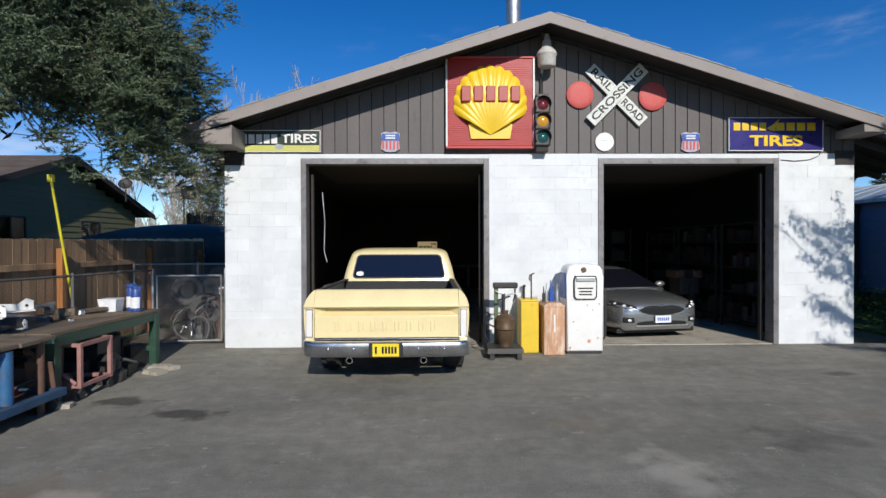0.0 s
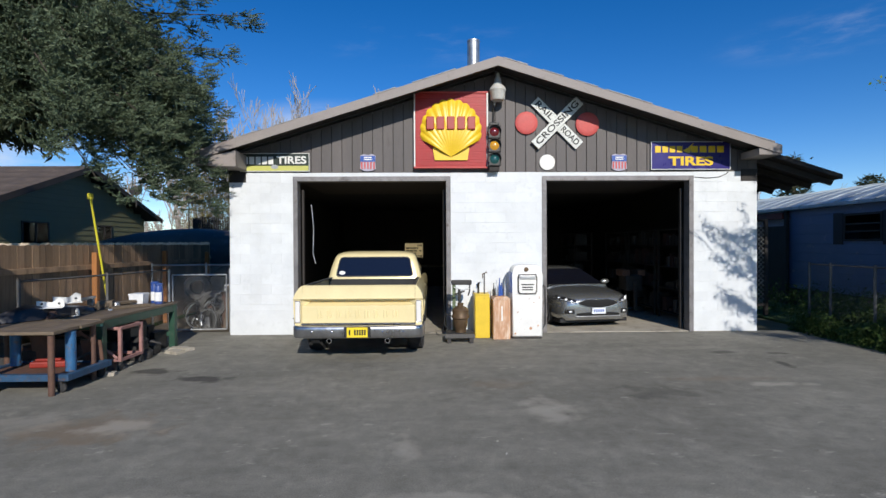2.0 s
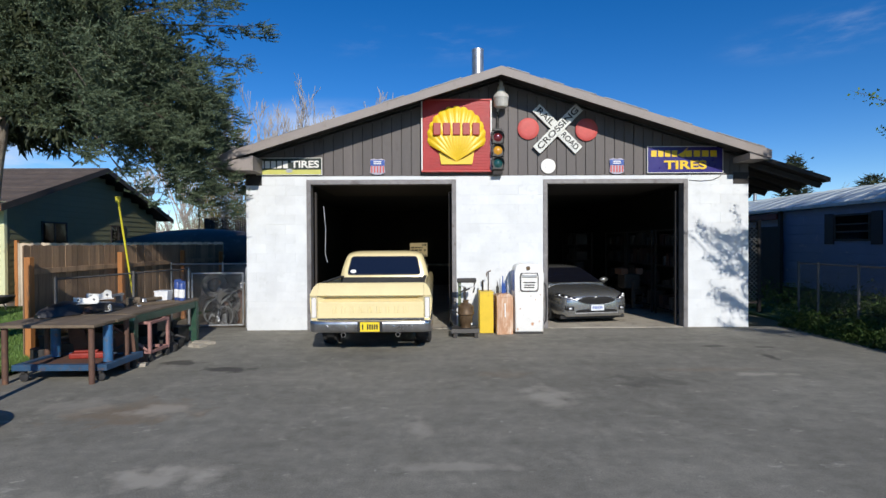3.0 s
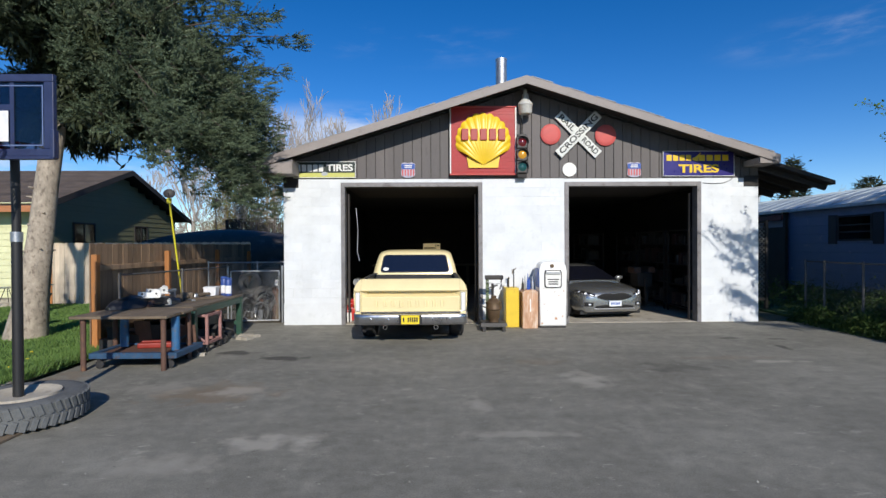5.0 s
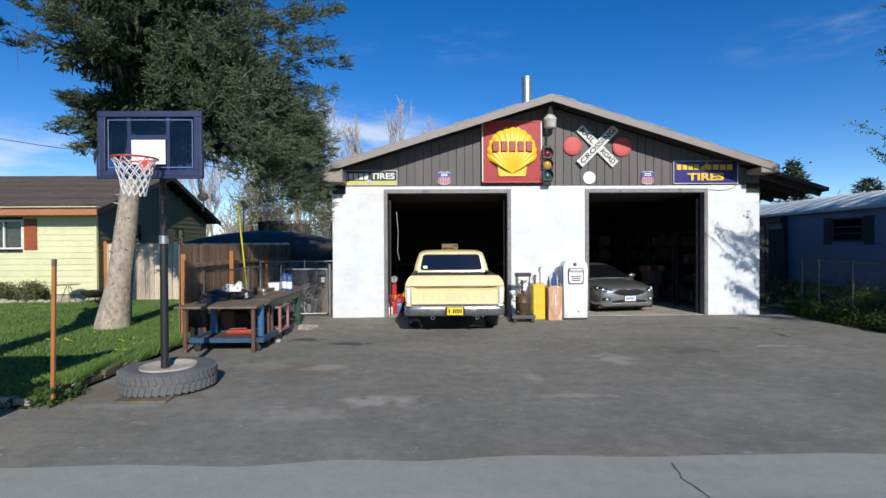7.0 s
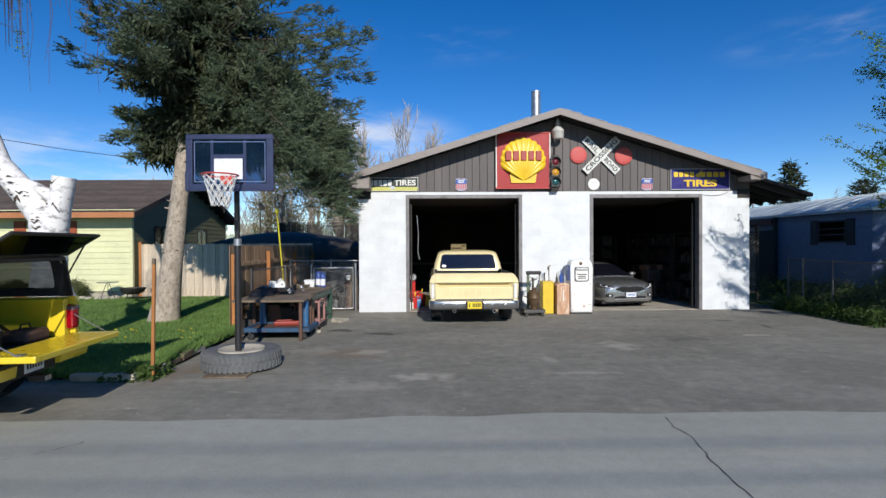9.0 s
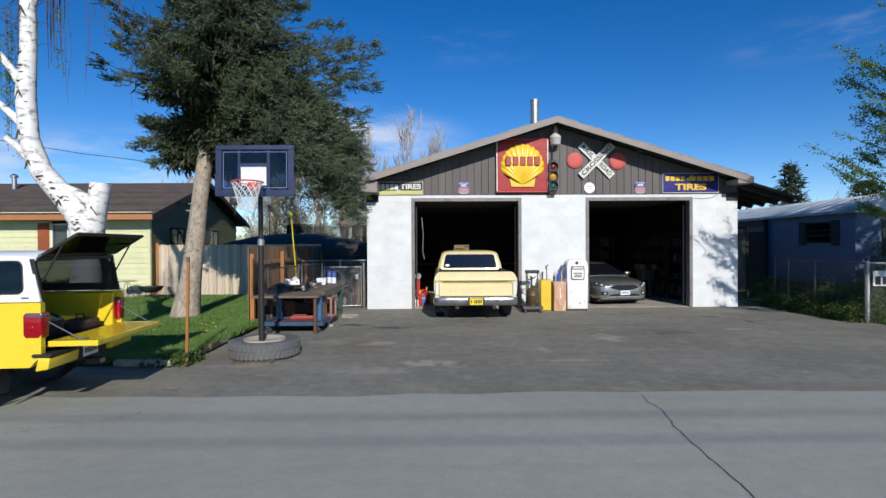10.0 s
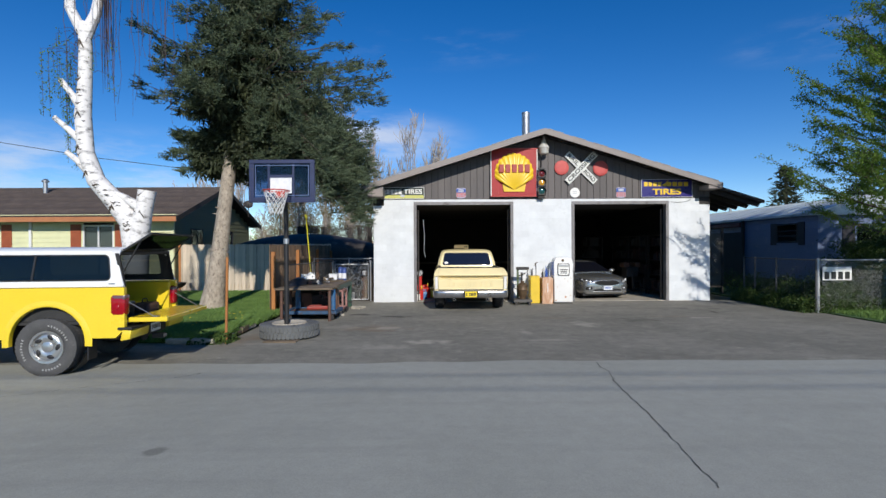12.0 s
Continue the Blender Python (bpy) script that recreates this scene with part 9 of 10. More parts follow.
tube_part("intake_trim", [(x, nose_y(x, 0.275) - 0.012, 0.275) for x in (-0.52, -0.4, -0.2, 0, 0.2, 0.4, 0.52)], 0.012, M_alu, car)
M_lampdark = plain("deep_headlamp_glass", (0.02, 0.02, 0.022), 0.06, 0.0, 0.9)
for s in (-1, 1):
    bm = bmesh.new()
    nose_patch(bm, s * 0.5, s * 0.87, lambda x: 0.555 + 0.085 * (abs(x) - 0.5) / 0.37, lambda x: 0.622 + 0.135 * ((abs(x) - 0.5) / 0.37) ** 0.75, 0.01, 16, 3)
    bmesh.ops.recalc_face_normals(bm, faces=bm.faces[:])
    hl = part("headlamp", bm, M_lampdark, car, "clear swept-back headlamp", 40)
    for x, z, r in ((0.6, 0.608, 0.034), (0.7, 0.64, 0.044), (0.8, 0.678, 0.034)):
        bm = bmesh.new()
        bmesh.ops.create_icosphere(bm, subdivisions=2, radius=r, matrix=pose(s * x, nose_y(x, z) - 0.004, z) @ Matrix.Diagonal((1.1, 0.6, 0.9, 1)))
        part("reflector", bm, M_headlamp, hl, smooth=True)
    tube_part("lamp_trim", [(s * x, nose_y(x, z) - 0.012, z) for x, z in ((0.5, 0.578), (0.58, 0.592), (0.68, 0.617), (0.78, 0.642), (0.86, 0.664))], 0.008, M_headlamp, hl)
    bm = bmesh.new()
    nose_patch(bm, s * 0.55, s * 0.74, lambda x: 0.335, lambda x: 0.43, 0.006, 8, 2)
    bmesh.ops.recalc_face_normals(bm, faces=bm.faces[:])
    fr_ = part("fog_recess", bm, M_grille, car, smooth=40)
    bm = bmesh.new()
    bmesh.ops.create_icosphere(bm, subdivisions=2, radius=0.035, matrix=pose(s * 0.63, nose_y(0.63, 0.38) - 0.008, 0.38) @ Matrix.Diagonal((1.3, 0.5, 0.8, 1)))
    part("fog_lamp", bm, M_headlamp, fr_, smooth=True)
    bm = bmesh.new()
    bmesh.ops.create_icosphere(bm, subdivisions=2, radius=1, matrix=pose(s * 1.0, 1.62, 1.0) @ Matrix.Diagonal((0.12, 0.07, 0.08, 1)))
    mi = part("mirror", bm, M_silver, car, smooth=True)
    tube_part("mirror_stalk", [(s * 0.84, 1.66, 0.95), (s * 0.95, 1.64, 0.98)], 0.018, M_silver, mi)
    for y, f in ((0.92, s), (3.8, s)):
        wheel(car, s * 0.8, y, 0.33, 0.23, 0.23, "X", f, M_alloy, 7)
box_part("underbody", (-0.8, 0.8, 0.2, 4.6, 0.12, 0.2), M_black, car)
# a low sports saloon: hood and cabin pressed down above the lamps
for ob in [c for k in car.children for c in (k, *k.children)]:
    if ob.type == "MESH" and ob.parent.name[:5] != "wheel":
        for v in ob.data.vertices:
            if v.co.z > 0.64:
                v.co.z = 0.64 + (v.co.z - 0.64) * 0.78

# yellow compact pickup with a white canopy, parked along the street
ran = thing("pickup_truck", "bright yellow pickup with a white canopy, its hatch and tailgate open", "pickup truck", pose(-5.4, 0.12, 0, 0, 0, 4.5))
RA, RF, RR = -1.0, -4.1, 0.392


def strip(bm, outline, y0, y1):
    """An outline of (x, z) pairs pushed out along y."""
    add_prism(bm, outline, y0, y1)


def arch_x(xc, r, zc, z0, n=14):
    return [(x, z) for x, z in arch(xc, r, zc, z0, n)]


for y0, y1 in ((0.0, 0.07), (1.61, 1.68)):
    bm = bmesh.new()
    strip(bm, [(-2.1, 1.19), (0.0, 1.19), (0.0, 0.62), (-0.12, 0.5), (-0.3, 0.5)] + arch_x(RA, 0.5, RR + 0.06, 0.5) + [(-2.1, 0.5)], y0, y1)
    part("bed_side", bm, M_yellowcar, ran)
    bm = bmesh.new()
    add_lathe(bm, [(0.49, -0.1), (0.49, 0.1)], pose(RA, y0 + 0.16 if y0 < 1 else y1 - 0.16, RR + 0.06, 90), 24, caps=False)
    part("wheel_well", bm, M_black, ran, smooth=40)
    bm = bmesh.new()
    so = -1 if y0 < 1 else 1
    ye = y0 if y0 < 1 else y1
    ring = []
    for i in range(25):
        k = radians(-6 + 192 * i / 24)
        c_, s_ = math.cos(k), math.sin(k)
        ring.append([(RA + r_ * c_, ye + so * o_, RR + 0.06 + r_ * s_) for r_, o_ in ((0.48, -0.05), (0.487, 0.008), (0.497, 0.014), (0.515, 0.013), (0.545, 0.006), (0.58, -0.002))])
    add_loft(bm, ring, False)
    part("wheel_flare", bm, M_yellowcar, ran, smooth=50)
    # cab and front
    bm = bmesh.new()
    strip(bm, [(-2.1, 0.5), (-2.1, 1.22), (-3.5, 1.2), (-4.75, 1.02), (-4.85, 0.9), (-4.85, 0.55)] + [(x, z) for x, z in arch_x(RF, 0.5, RR + 0.06, 0.5)][::-1], y0, y1)
    part("cab_side", bm, M_yellowcar, ran)
box_part("bed_floor", (-2.05, -0.01, 0.07, 1.61, 0.68, 0.72), M_bedliner, ran)
box_part("bed_front", (-2.1, -2.05, 0.07, 1.61, 0.5, 1.19), M_bedliner, ran)
box_part("chassis", (-4.7, -0.15, 0.35, 1.33, 0.42, 0.6), M_black, ran)
for y in (0.09, 1.5):
    box_part("inner_panel", (-2.0, -0.06, y, y + 0.09, 0.72, 1.17), M_yellowcar if y > 1 else M_bedliner, ran, bevel=0.01)
bm = bmesh.new()
add_loft(bm, [[(-4.85, 0.08, 0.55), (-4.85, 1.6, 0.55), (-4.85, 1.6, 0.95), (-4.85, 0.08, 0.95)], [(-3.5, 0.07, 0.55), (-3.5, 1.61, 0.55), (-3.5, 1.61, 1.2), (-3.5, 0.07, 1.2)], [(-2.1, 0.07, 0.55), (-2.1, 1.61, 0.55), (-2.1, 1.61, 1.22), (-2.1, 0.07, 1.22)]])
part("cab_body", bm, M_yellowcar, ran)
bm = bmesh.new()
add_loft(bm, [[(-3.5, 0.1, 1.2), (-2.1, 0.1, 1.21), (-2.1, 1.58, 1.21), (-3.5, 1.58, 1.2)], [(-2.95, 0.22, 1.62), (-2.15, 0.22, 1.64), (-2.15, 1.46, 1.64), (-2.95, 1.46, 1.62)], [(-2.85, 0.3, 1.66), (-2.25, 0.3, 1.67), (-2.25, 1.38, 1.67), (-2.85, 1.38, 1.66)]])
part("cab_roof", bm, M_yellowcar, ran, smooth=30)
for y in (0.125, 1.555):
    d = -0.012 if y < 1 else 0.012
    bm = bmesh.new()
    p = [(-3.3, 1.26), (-2.22, 1.26), (-2.22, 1.56), (-2.95, 1.56)]
    va = [bm.verts.new((x, y + d + (z - 1.26) * (0.27 if y < 1 else -0.27), z)) for x, z in p]
    vb = [bm.verts.new((x, y + (z - 1.26) * (0.27 if y < 1 else -0.27), z)) for x, z in p]
    bm.faces.new(va)
    bm.faces.new(vb[::-1])
    for i in range(4):
        bm.faces.new((va[(i + 1) % 4], va[i], vb[i], vb[(i + 1) % 4]))
    part("side_window", bm, M_tint, ran)
# canopy: hollow white shell with tinted side windows
CZ0, CZ1 = 1.195, 1.73
can = new("canopy")
can.parent = ran
for y, s in ((0.03, 1), (1.65, -1)):
    lean = lambda z: y + s * 0.1 * (z - CZ0)
    outer = [(-2.1, CZ0), (-0.02, CZ0), (-0.06, 1.35), (-0.12, 1.6), (-0.16, 1.67), (-0.22, 1.69), (-2.1, 1.69)]
    inner = rounded([(-1.98, 1.285), (-0.2, 1.285), (-0.235, 1.635), (-1.98, 1.635)], 0.075, 6)
    bm = bmesh.new()
    loops = [[Vector((x, z, 0)) for x, z in outer], [Vector((x, z, 0)) for x, z in inner]]
    flat = outer + inner
    va = [bm.verts.new((x, lean(z), z)) for x, z in flat]
    vb = [bm.verts.new((x, lean(z) + s * 0.03, z)) for x, z in flat]
    for tri in geometry.tessellate_polygon(loops):
        bm.faces.new([va[i] for i in tri])
        bm.faces.new([vb[i] for i in tri[::-1]])
    for o_, n_ in ((0, len(outer)), (len(outer), len(inner))):
        for i in range(n_):
            p, q = o_ + i, o_ + (i + 1) % n_
            bm.faces.new((va[p], va[q], vb[q], vb[p]))
    bmesh.ops.recalc_face_normals(bm, faces=bm.faces[:])
    part("canopy_side", bm, M_whitecap, can, smooth=30)
    bm = bmesh.new()
    va = [bm.verts.new((x, lean(z) + s * 0.014, z)) for x, z in inner]
    vb = [bm.verts.new((x, lean(z) + s * 0.02, z)) for x, z in inner]
    bm.faces.new(va)
    bm.faces.new(vb[::-1])
    for i in range(len(va)):
        j = (i + 1) % len(va)
        bm.faces.new((va[j], va[i], vb[i], vb[j]))
    lining = bmesh.new()
    va = [lining.verts.new((x * 0.985 - 0.02, lean(z) + s * 0.034, z)) for x, z in flat]
    vb = [lining.verts.new((x * 0.985 - 0.02, lean(z) + s * 0.042, z)) for x, z in flat]
    for tri in geometry.tessellate_polygon(loops):
        lining.faces.new([va[i] for i in tri])
        lining.faces.new([vb[i] for i in tri[::-1]])
    part("canopy_lining", lining, M_bedliner, can, "dark inner lining")
    gl = part("canopy_window", bm, glass("smoked_canopy_glass", (0.3, 0.32, 0.33)), can, "smoked sliding side window")
    bm = bmesh.new()
    add_loft(bm, [[(x, lean(z) + s * 0.004, z), (x + 0.025, lean(z) + s * 0.004, z), (x + 0.025, lean(z) + s * 0.026, z), (x, lean(z) + s * 0.026, z)] for x, z in ((-1.24, 1.285), (-1.2, 1.635))])
    part("window_bar", bm, M_black, gl)
    bm = bmesh.new()
    add_tube(bm, [(x, lean(z) + s * 0.004, z) for x, z in inner + inner[:1]], 0.011, 6)
    part("window_gasket", bm, M_black, gl, smooth=40)
    bm = bmesh.new()
    add_tube(bm, [(-2.1, y - s * 0.004, CZ0 + 0.012), (-0.02, y - s * 0.004, CZ0 + 0.012)], 0.012, 6)
    part("canopy_seal", bm, M_whitecap, can, smooth=40)
    box_part("maker_badge", (-0.22, -0.14, *sorted((lean(1.24) - s * 0.004, lean(1.24) + s * 0.002)), 1.23, 1.25), M_bumper, can, bevel=0.001)
bm = bmesh.new()
rp = [(0.07, 1.67), (0.12, 1.71), (0.25, 1.735), (0.84, 1.75), (1.43, 1.735), (1.56, 1.71), (1.61, 1.67)]
add_loft(bm, [[(x, y, z) for y, z in rp] + [(x, y, z - 0.03) for y, z in rp[::-1]] for x in (-2.12, -0.3, -0.12, -0.09)])
part("canopy_roof", bm, M_whitecap, can, smooth=40)
for y in (0.06, 1.58):
    bm = bmesh.new()
    add_loft(bm, [[(-0.06, y, 1.2), (-0.02, y, 1.2), (-0.02, y + 0.035, 1.2), (-0.06, y + 0.035, 1.2)], [(-0.15, y, 1.66), (-0.1, y, 1.66), (-0.1, y + 0.035, 1.66), (-0.15, y + 0.035, 1.66)]])
    part("rear_pillar", bm, M_black, can)
bm = bmesh.new()
loops = [[Vector((y, z, 0)) for y, z in q] for q in ([(0.06, CZ0), (1.62, CZ0), (1.58, 1.68), (0.1, 1.68)], rounded([(0.2, 1.27), (1.48, 1.27), (1.44, 1.61), (0.24, 1.61)], 0.06))]
flat = [tuple(p) for q in loops for p in q]
for xo in (-2.12, -2.09):
    vs = [bm.verts.new((xo, p[0], p[1])) for p in flat]
    for tri in geometry.tessellate_polygon(loops):
        bm.faces.new([vs[i] for i in tri])
part("front_panel", bm, M_bedliner, can)
box_part("roof_lining", (-2.08, -0.14, 0.1, 1.58, 1.672, 1.684), M_bedliner, can, "dark inner lining")
box_part("opening_gasket", (-0.13, -0.085, 0.09, 1.59, 1.63, 1.672), M_black, can, bevel=0.008)
# lifted hatch
ha = new("hatch")
ha.parent = ran
ha.matrix_local = pose(-0.06, 0.84, 1.695, 0, -32, 0)
for d in ((0, 0.45, -0.73, -0.69), (0, 0.45, 0.69, 0.73), (0, 0.035, -0.69, 0.69), (0.415, 0.45, -0.69, 0.69)):
    box_part("hatch_frame", (d[0], d[1], d[2], d[3], -0.012, 0.018), M_black, ha)
box_part("hatch_glass", (0.035, 0.415, -0.69, 0.69, 0.0, 0.006), glass("smoked_hatch_glass", (0.82, 0.85, 0.78), 1.18), ha, "smoky hatch pane", bevel=0)
for y in (0.13, 1.54):
    tube_part("gas_strut", [(-0.06, y, 1.42), (0.16, y, 1.83)], 0.01, M_black, ran)
# open tailgate
tgr = new("tailgate")
tgr.parent = ran
box_part("tailgate_panel", (0.0, 0.52, 0.1, 1.58, 0.7, 0.765), M_yellowcar, tgr, bevel=0.012)
box_part("latch", (0.3, 0.38, 0.12, 0.2, 0.766, 0.78), M_galv, tgr)
for y in (0.1, 1.57):
    tube_part("tailgate_cable", [(-0.06, y, 1.02), (0.36, y, 0.77)], 0.007, M_galv, tgr, sides=5)
for i in range(7):
    box_part("tailgate_rib", (0.06 + i * 0.06, 0.085 + i * 0.06, 0.25, 1.43, 0.7655, 0.77), M_yellowcar, tgr, bevel=0.002)
for y0, y1 in ((-0.02, 0.5), (1.18, 1.7)):
    bm = bmesh.new()
    add_loft(bm, [[(-0.05, y, 0.46), (0.08, y, 0.48), (0.1, y, 0.6), (-0.02, y, 0.61)] for y in (y0, y1)])
    bmesh.ops.bevel(bm, geom=list(bm.edges), offset=0.012, segments=2, affect="EDGES", profile=0.5)
    part("rear_bumper", bm, M_yellowcar, ran, smooth=40)
    box_part("bumper_step", (-0.08, 0.11, y0 - 0.01, y1, 0.611, 0.645), M_black, ran, "black rubber bumper step", bevel=0.008)
box_part("plate_recess", (-0.04, 0.03, 0.5, 1.18, 0.44, 0.62), M_black, ran)
pl = box_part("number_plate", (0.03, 0.038, 0.68, 0.98, 0.47, 0.6), M_platewhite, ran, "pale number plate with bars", bevel=0.003)
for i in range(6):
    box_part("bar", (0.0385, 0.041, 0.71 + i * 0.042, 0.735 + i * 0.042, 0.51, 0.57), M_iron, pl, bevel=0)
box_part("hitch", (0.0, 0.16, 0.78, 0.9, 0.36, 0.43), M_black, ran)
box_part("hitch_tip", (0.161, 0.17, 0.79, 0.89, 0.37, 0.42), M_galv, ran)
M_lamppale = lens_mat("smoky_pink_lamp", (0.14, 0.08, 0.095))
for y0, y1 in ((-0.012, 0.14), (1.54, 1.692)):
    bm = bmesh.new()
    add_box(bm, -0.19, 0.016, y0, y1, 0.8, 1.1, bevel=0.045)
    tl = part("tail_lamp", bm, M_taillamp, ran, "red tail lamp", 40)
    bm = bmesh.new()
    add_box(bm, -0.165, 0.018, y0 - 0.003, y1 + 0.003, 1.015, 1.088, bevel=0.03)
    part("reverse_lamp", bm, M_lamppale, tl, smooth=40)
    bm = bmesh.new()
    bmesh.ops.create_icosphere(bm, subdivisions=2, radius=0.035, matrix=pose(-0.09, y0 - 0.002 if y0 < 1 else y1 + 0.002, 0.92) @ Matrix.Diagonal((1, 0.25, 1, 1)))
    part("bulb_glint", bm, M_taillamp, tl, smooth=True)
for y in (0.02, 1.5):
    box_part("mud_flap", (-0.5, -0.48, y, y + 0.2, 0.2, 0.52), M_black, ran, bevel=0.004)
for x in (RA, RF):
    for y, f in ((0.08, -1), (1.6, 1)):
        wheel(ran, x, y, RR, 0.26, 0.215, "Y", f, M_alloy, 5, M_rubbergrey, lugs=44, holed=True)
# things in its bed
g = thing("bucket", "black bucket in the open truck bed", "bucket", ran.matrix_world @ pose(-0.35, 0.7, 0.722))
bm = bmesh.new()
add_lathe(bm, [(0, 0), (0.12, 0), (0.14, 0.2), (0.135, 0.2), (0.115, 0.01), (0, 0.01)], sides=20)
part("pail", bm, M_black, g, smooth=40)
bm = bmesh.new()
add_lathe(bm, [(0, 0.19), (0.13, 0.19), (0.13, 0.205), (0, 0.205)], sides=20)
part("lid", bm, M_signwhite, g)
g = thing("tool_bag", "brown tool bag in the open truck bed", "bag", ran.matrix_world @ pose(-0.3, 1.2, 0.722))
box_part("bag", (-0.15, 0.15, -0.2, 0.2, 0, 0.14), M_rustbrown, g, bevel=0.04)
tube_part("handle", [(0, -0.1, 0.13), (0, -0.06, 0.2), (0, 0.06, 0.2), (0, 0.1, 0.13)], 0.01, M_black, g)

# ---- inside the garage ----
# Bright beige panel on the back wall; its brightness is its own emission.
M_glowpanel, _n, _l, _b = nodes_of("lit_beige_sign")
_b.inputs["Base Color"].default_value = (0.6, 0.48, 0.25, 1)
_b.inputs["Emission Color"].default_value = (0.75, 0.58, 0.3, 1)
_b.inputs["Emission Strength"].default_value = 0.35
M_redcan = rough_paint("red_can_plastic", (0.5, 0.02, 0.015), 0.4, 0, 0.1, 5, 50, 0.1)
M_bluecan = rough_paint("blue_can", (0.06, 0.16, 0.35), 0.4, 0, 0.1, 5, 50, 0.1)


def fuel_can(x, y, mat, s=1.0, rz=0.0, label="red plastic fuel can on the garage floor"):
    t = thing("fuel_can", label, "fuel can", pose(x - 0.2, y - 0.1, 0.012, 0, 0, rz), "fuel cans")
    bm = bmesh.new()
    add_box(bm, -0.11 * s, 0.11 * s, -0.1 * s, 0.1 * s, 0, 0.27 * s, bevel=0.03)
    part("can", bm, mat, t, smooth=40)
    bm = bmesh.new()
    add_tube(bm, [(-0.07 * s, 0, 0.26 * s), (-0.05 * s, 0, 0.33 * s), (0.05 * s, 0, 0.33 * s), (0.07 * s, 0, 0.26 * s)], 0.016, 8)
    part("handle", bm, mat, t, smooth=40)
    tube_part("spout", [(0.07 * s, 0.03, 0.26 * s), (0.1 * s, 0.03, 0.38 * s)], 0.014, M_yellowpaint if mat is M_redcan else M_black, t)


for a in ((-1.62, 9.6, M_signwhite, 0.8, 10, "white plastic jug on the garage floor"), (-1.58, 9.9, M_redcan, 1.15, 15), (-1.62, 10.2, M_redcan, 1.2, -20), (-1.42, 10.15, M_bluecan, 0.9, 5, "blue plastic can on the garage floor"),
          (-1.4, 10.5, M_redcan, 1.3, 30), (-1.12, 10.65, M_yellowpaint, 1.1, 12, "yellow plastic can on the garage floor"), (-1.58, 10.6, M_redcan, 1.0, 0)):
    fuel_can(*a)
g = thing("floor_machine", "red shop machine with a grey motor near the door jamb", "machine", pose(-1.78, 10.75, 0.012))
box_part("base", (-0.18, 0.18, -0.2, 0.2, 0, 0.4), M_redcan, g, bevel=0.03)
box_part("column", (-0.06, 0.06, -0.06, 0.06, 0.4, 0.75), M_redcan, g, bevel=0.01)
bm = bmesh.new()
add_lathe(bm, [(0, -0.14), (0.09, -0.14), (0.1, -0.1), (0.1, 0.1), (0.09, 0.14), (0, 0.14)], pose(0, 0, 0.82, 90), 18)
part("motor", bm, M_galv, g, smooth=40)
tagged(tube_part("hanging_hose", [(-1.62, 9.5, 2.6), (-1.58, 9.5, 2.1), (-1.6, 9.52, 1.6), (-1.55, 9.52, 1.4)], 0.012, M_galv), "pale hose hanging beside the door track", "hose")

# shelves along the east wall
# Shelves and goods near black: the bay's deep shade is put in their colours.
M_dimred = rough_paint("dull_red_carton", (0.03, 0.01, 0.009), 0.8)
M_shadeblack = rough_paint("greasy_shop_black", (0.014, 0.012, 0.011), 0.8)
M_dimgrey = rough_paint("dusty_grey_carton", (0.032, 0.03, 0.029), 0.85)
rnd = random.Random(21)
for k, (x, y) in enumerate(((6.55, 10.4), (6.55, 12.3), (6.55, 14.2), (5.6, 16.0))):
    sh = thing("shelf_unit", "dark steel shelf unit crowded with shop supplies", "shelf", pose(x, y, 0.012), "shelf units")
    for px in (-0.28, 0.25):
        for py in (-0.85, 0.82):
            box_part("upright", (px, px + 0.04, py, py + 0.04, 0, 2.1), M_shadeblack, sh, bevel=0)
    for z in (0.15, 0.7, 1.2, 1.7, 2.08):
        box_part("shelf", (-0.27, 0.28, -0.84, 0.85, z, z + 0.02), M_shadeblack, sh, bevel=0)
    for z in (0.172, 0.722, 1.222, 1.722):
        y1 = -0.75
        while y1 < 0.7:
            w = rnd.uniform(0.1, 0.28)
            h = rnd.uniform(0.12, 0.4)
            mat = rnd.choice((M_shadeblack, M_shadeblack, M_dimred, M_dimgrey, M_shadeblack, M_black, M_black))
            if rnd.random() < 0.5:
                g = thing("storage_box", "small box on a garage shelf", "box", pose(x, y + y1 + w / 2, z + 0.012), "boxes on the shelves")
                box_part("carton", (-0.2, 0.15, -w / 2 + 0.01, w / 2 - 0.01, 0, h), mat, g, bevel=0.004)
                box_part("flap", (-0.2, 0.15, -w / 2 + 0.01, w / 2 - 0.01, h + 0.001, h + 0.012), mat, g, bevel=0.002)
            else:
                r = min(w / 2 - 0.01, 0.1)
                g = thing("paint_can", "round can on a garage shelf", "can", pose(x - 0.1, y + y1 + w / 2, z + 0.012), "cans on the shelves")
                bm = bmesh.new()
                add_lathe(bm, [(0, 0), (r, 0), (r, h * 0.7), (r * 0.9, h * 0.72), (0, h * 0.72)], sides=16)
                part("can", bm, mat, g, smooth=40)
            y1 += w
g = thing("engine_stand", "dark engine on a stand beside the sedan", "engine", pose(6.0, 12.2, 0.012))
box_part("frame", (-0.35, 0.35, -0.04, 0.04, 0.05, 0.12), M_iron, g)
box_part("frame_post", (-0.04, 0.04, -0.3, -0.22, 0.05, 0.8), M_iron, g)
box_part("block", (-0.22, 0.22, -0.2, 0.35, 0.55, 0.95), M_iron, g, bevel=0.04)
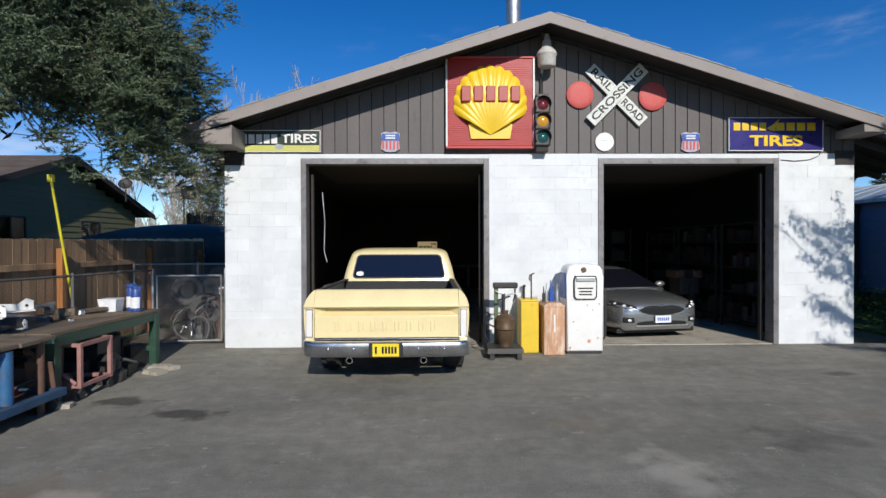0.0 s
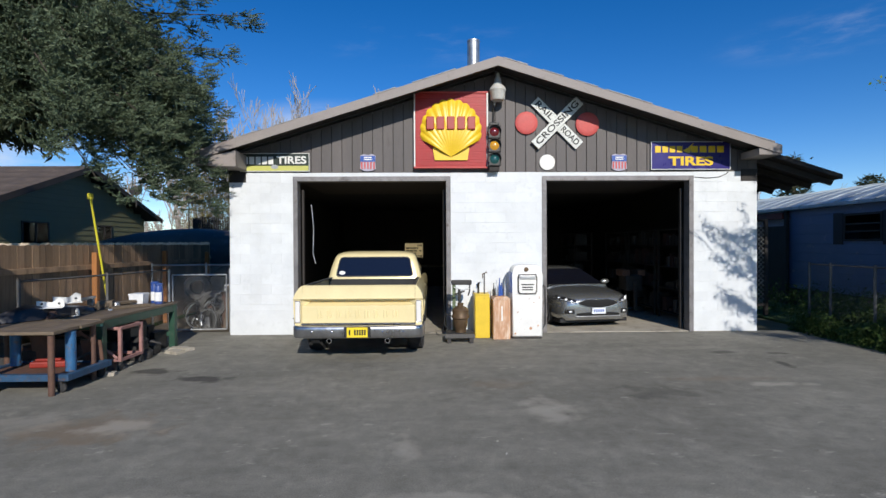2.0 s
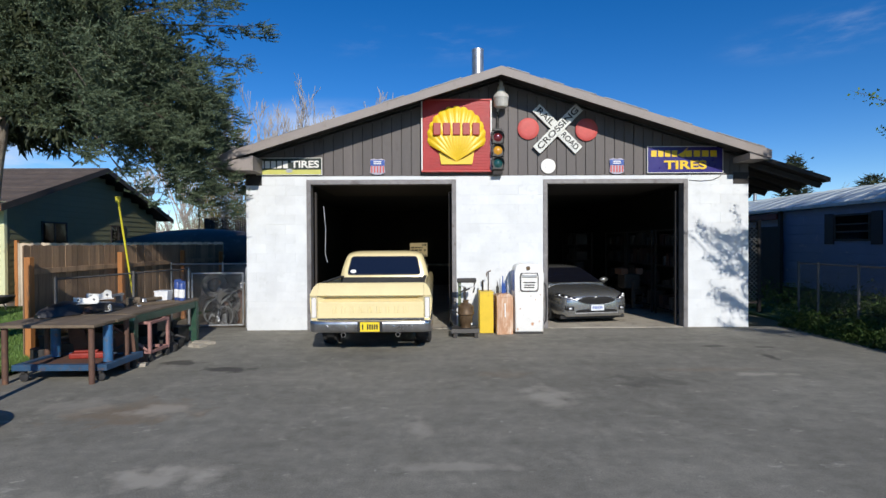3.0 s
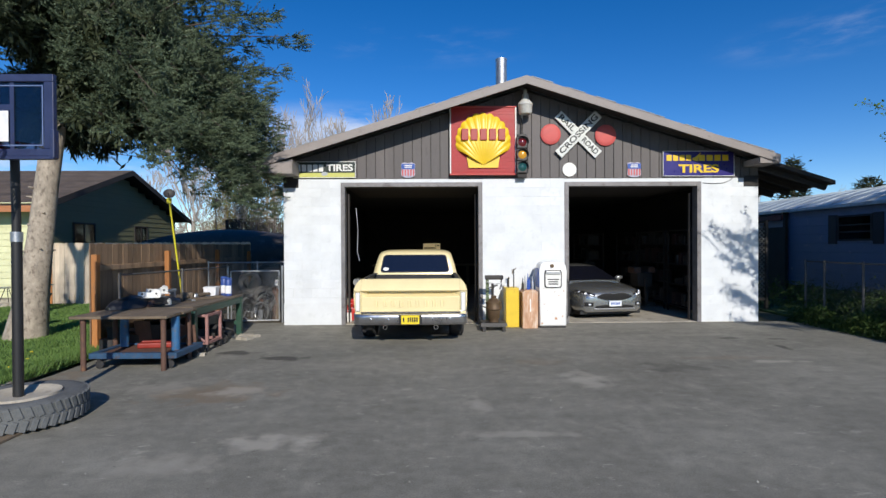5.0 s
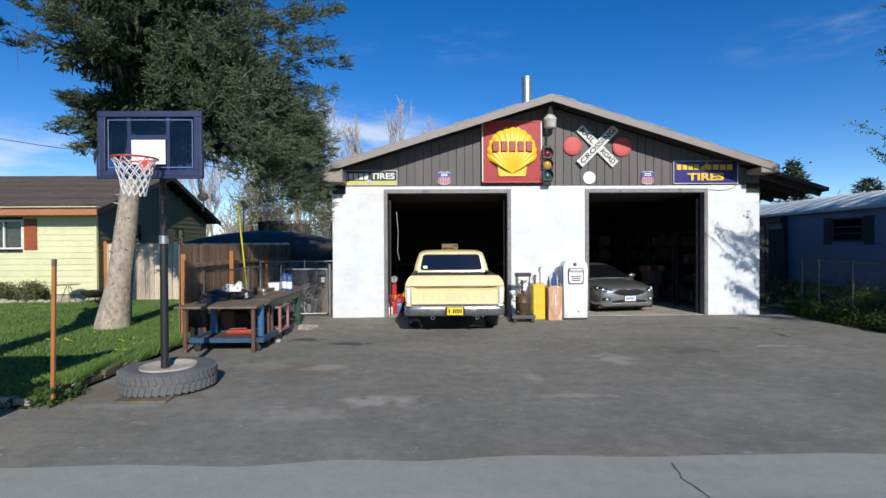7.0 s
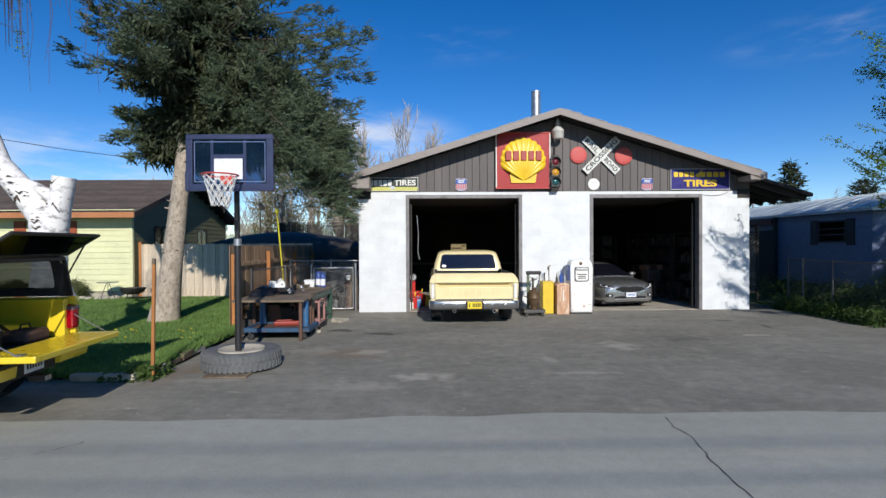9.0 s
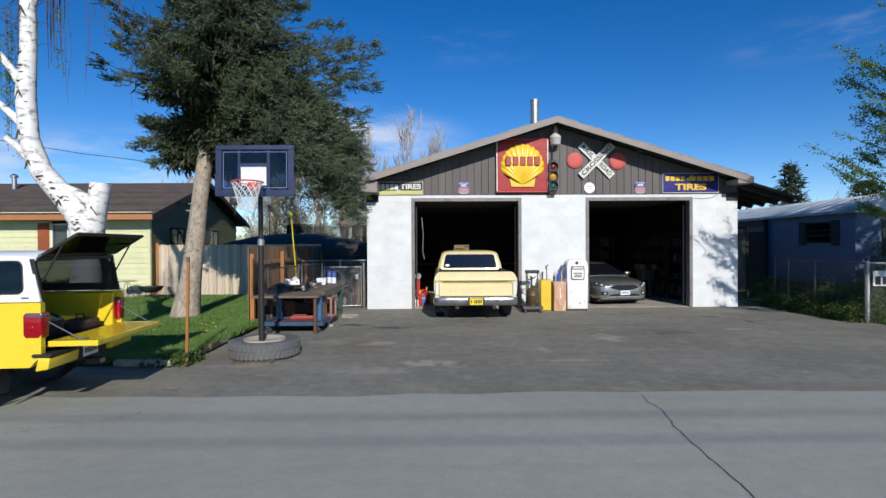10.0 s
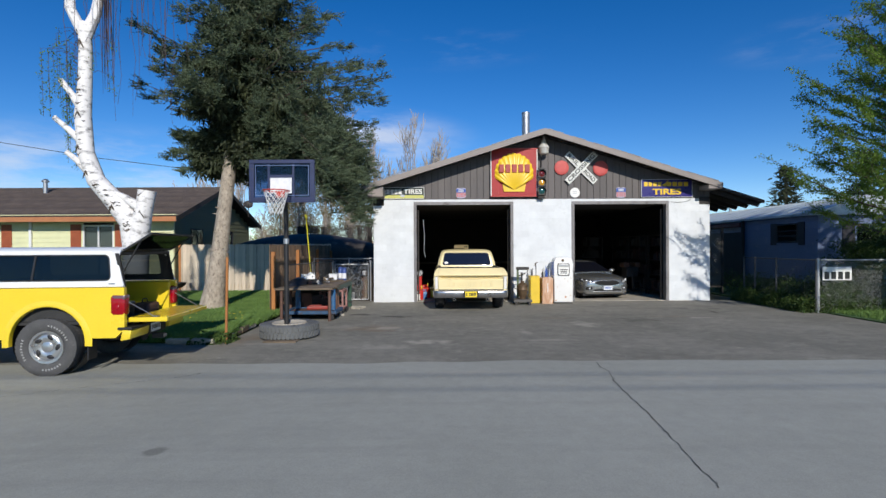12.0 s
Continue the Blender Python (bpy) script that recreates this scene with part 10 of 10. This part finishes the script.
for s in (-1, 1):
    box_part("head", (min(s * 0.1, s * 0.3), max(s * 0.1, s * 0.3), -0.18, 0.33, 0.92, 1.1), M_rustbrown, g, bevel=0.03)
    bm = bmesh.new()
    add_lathe(bm, [(0, -0.015), (0.05, -0.015), (0.05, 0.015), (0, 0.015)], pose(s * 0.32, 0, 0.05, 90), 12)
    part("caster", bm, M_rubber, g)
# workbench and clutter along the back and between the bays
g = thing("back_bench", "dark workbench against the back wall of the garage", "workbench", pose(0.5, 19.9, 0.012))
box_part("top", (-3, 3, -0.4, 0.4, 0.85, 0.92), M_bench, g)
for x in (-2.9, -1, 1, 2.8):
    box_part("leg", (x, x + 0.1, -0.35, -0.25, 0, 0.85), M_bench, g)
g = thing("lit_sign", "faintly glowing beige panel with brown bars on the garage back wall", "sign", pose(0.03, 20.47, 1.53))
box_part("panel", (-0.37, 0.37, -0.06, 0, -0.29, 0.29), M_glowpanel, g)
rnd = random.Random(5)
for row in range(5):
    x = -0.33
    while x < 0.28:
        w = rnd.uniform(0.05, 0.16)
        if rnd.random() < 0.7:
            box_part("bar", (x, min(x + w, 0.33), -0.066, -0.059, 0.2 - row * 0.11 - 0.03, 0.2 - row * 0.11 + 0.03), M_brass, g, bevel=0.001)
        x += w + 0.03

# ---- blocks of the garage front, one by one ----
block_meshes = {}


def block(x0, x1, z0, z1, parent):
    key = (round(x1 - x0, 2), round(z1 - z0, 2))
    if key not in block_meshes:
        bm = bmesh.new()
        add_box(bm, 0, x1 - x0 - 0.0012, 0, 0.04, 0, z1 - z0 - 0.0012, bevel=0.0012)
        block_meshes[key] = mesh_of(bm, "block", M_block)
    ob = new("block", block_meshes[key])
    ob.parent = parent
    ob.location = (x0 + 0.001, WY + random.uniform(-0.0012, 0.0012), z0 + 0.001)


ROWS_UP = 16
CH = WT / ROWS_UP
for a, b in ((WL, D1[0]), (D1[1], D2[0]), (D2[1], WR)):
    for r in range(ROWS_UP):
        x = WL + (0.203 if r % 2 else 0) - 0.406
        while x < b:
            s, e = max(a, x), min(b, x + 0.406)
            if e - s > 0.03:
                block(s, e, r * CH, (r + 1) * CH, wall)
            x += 0.406
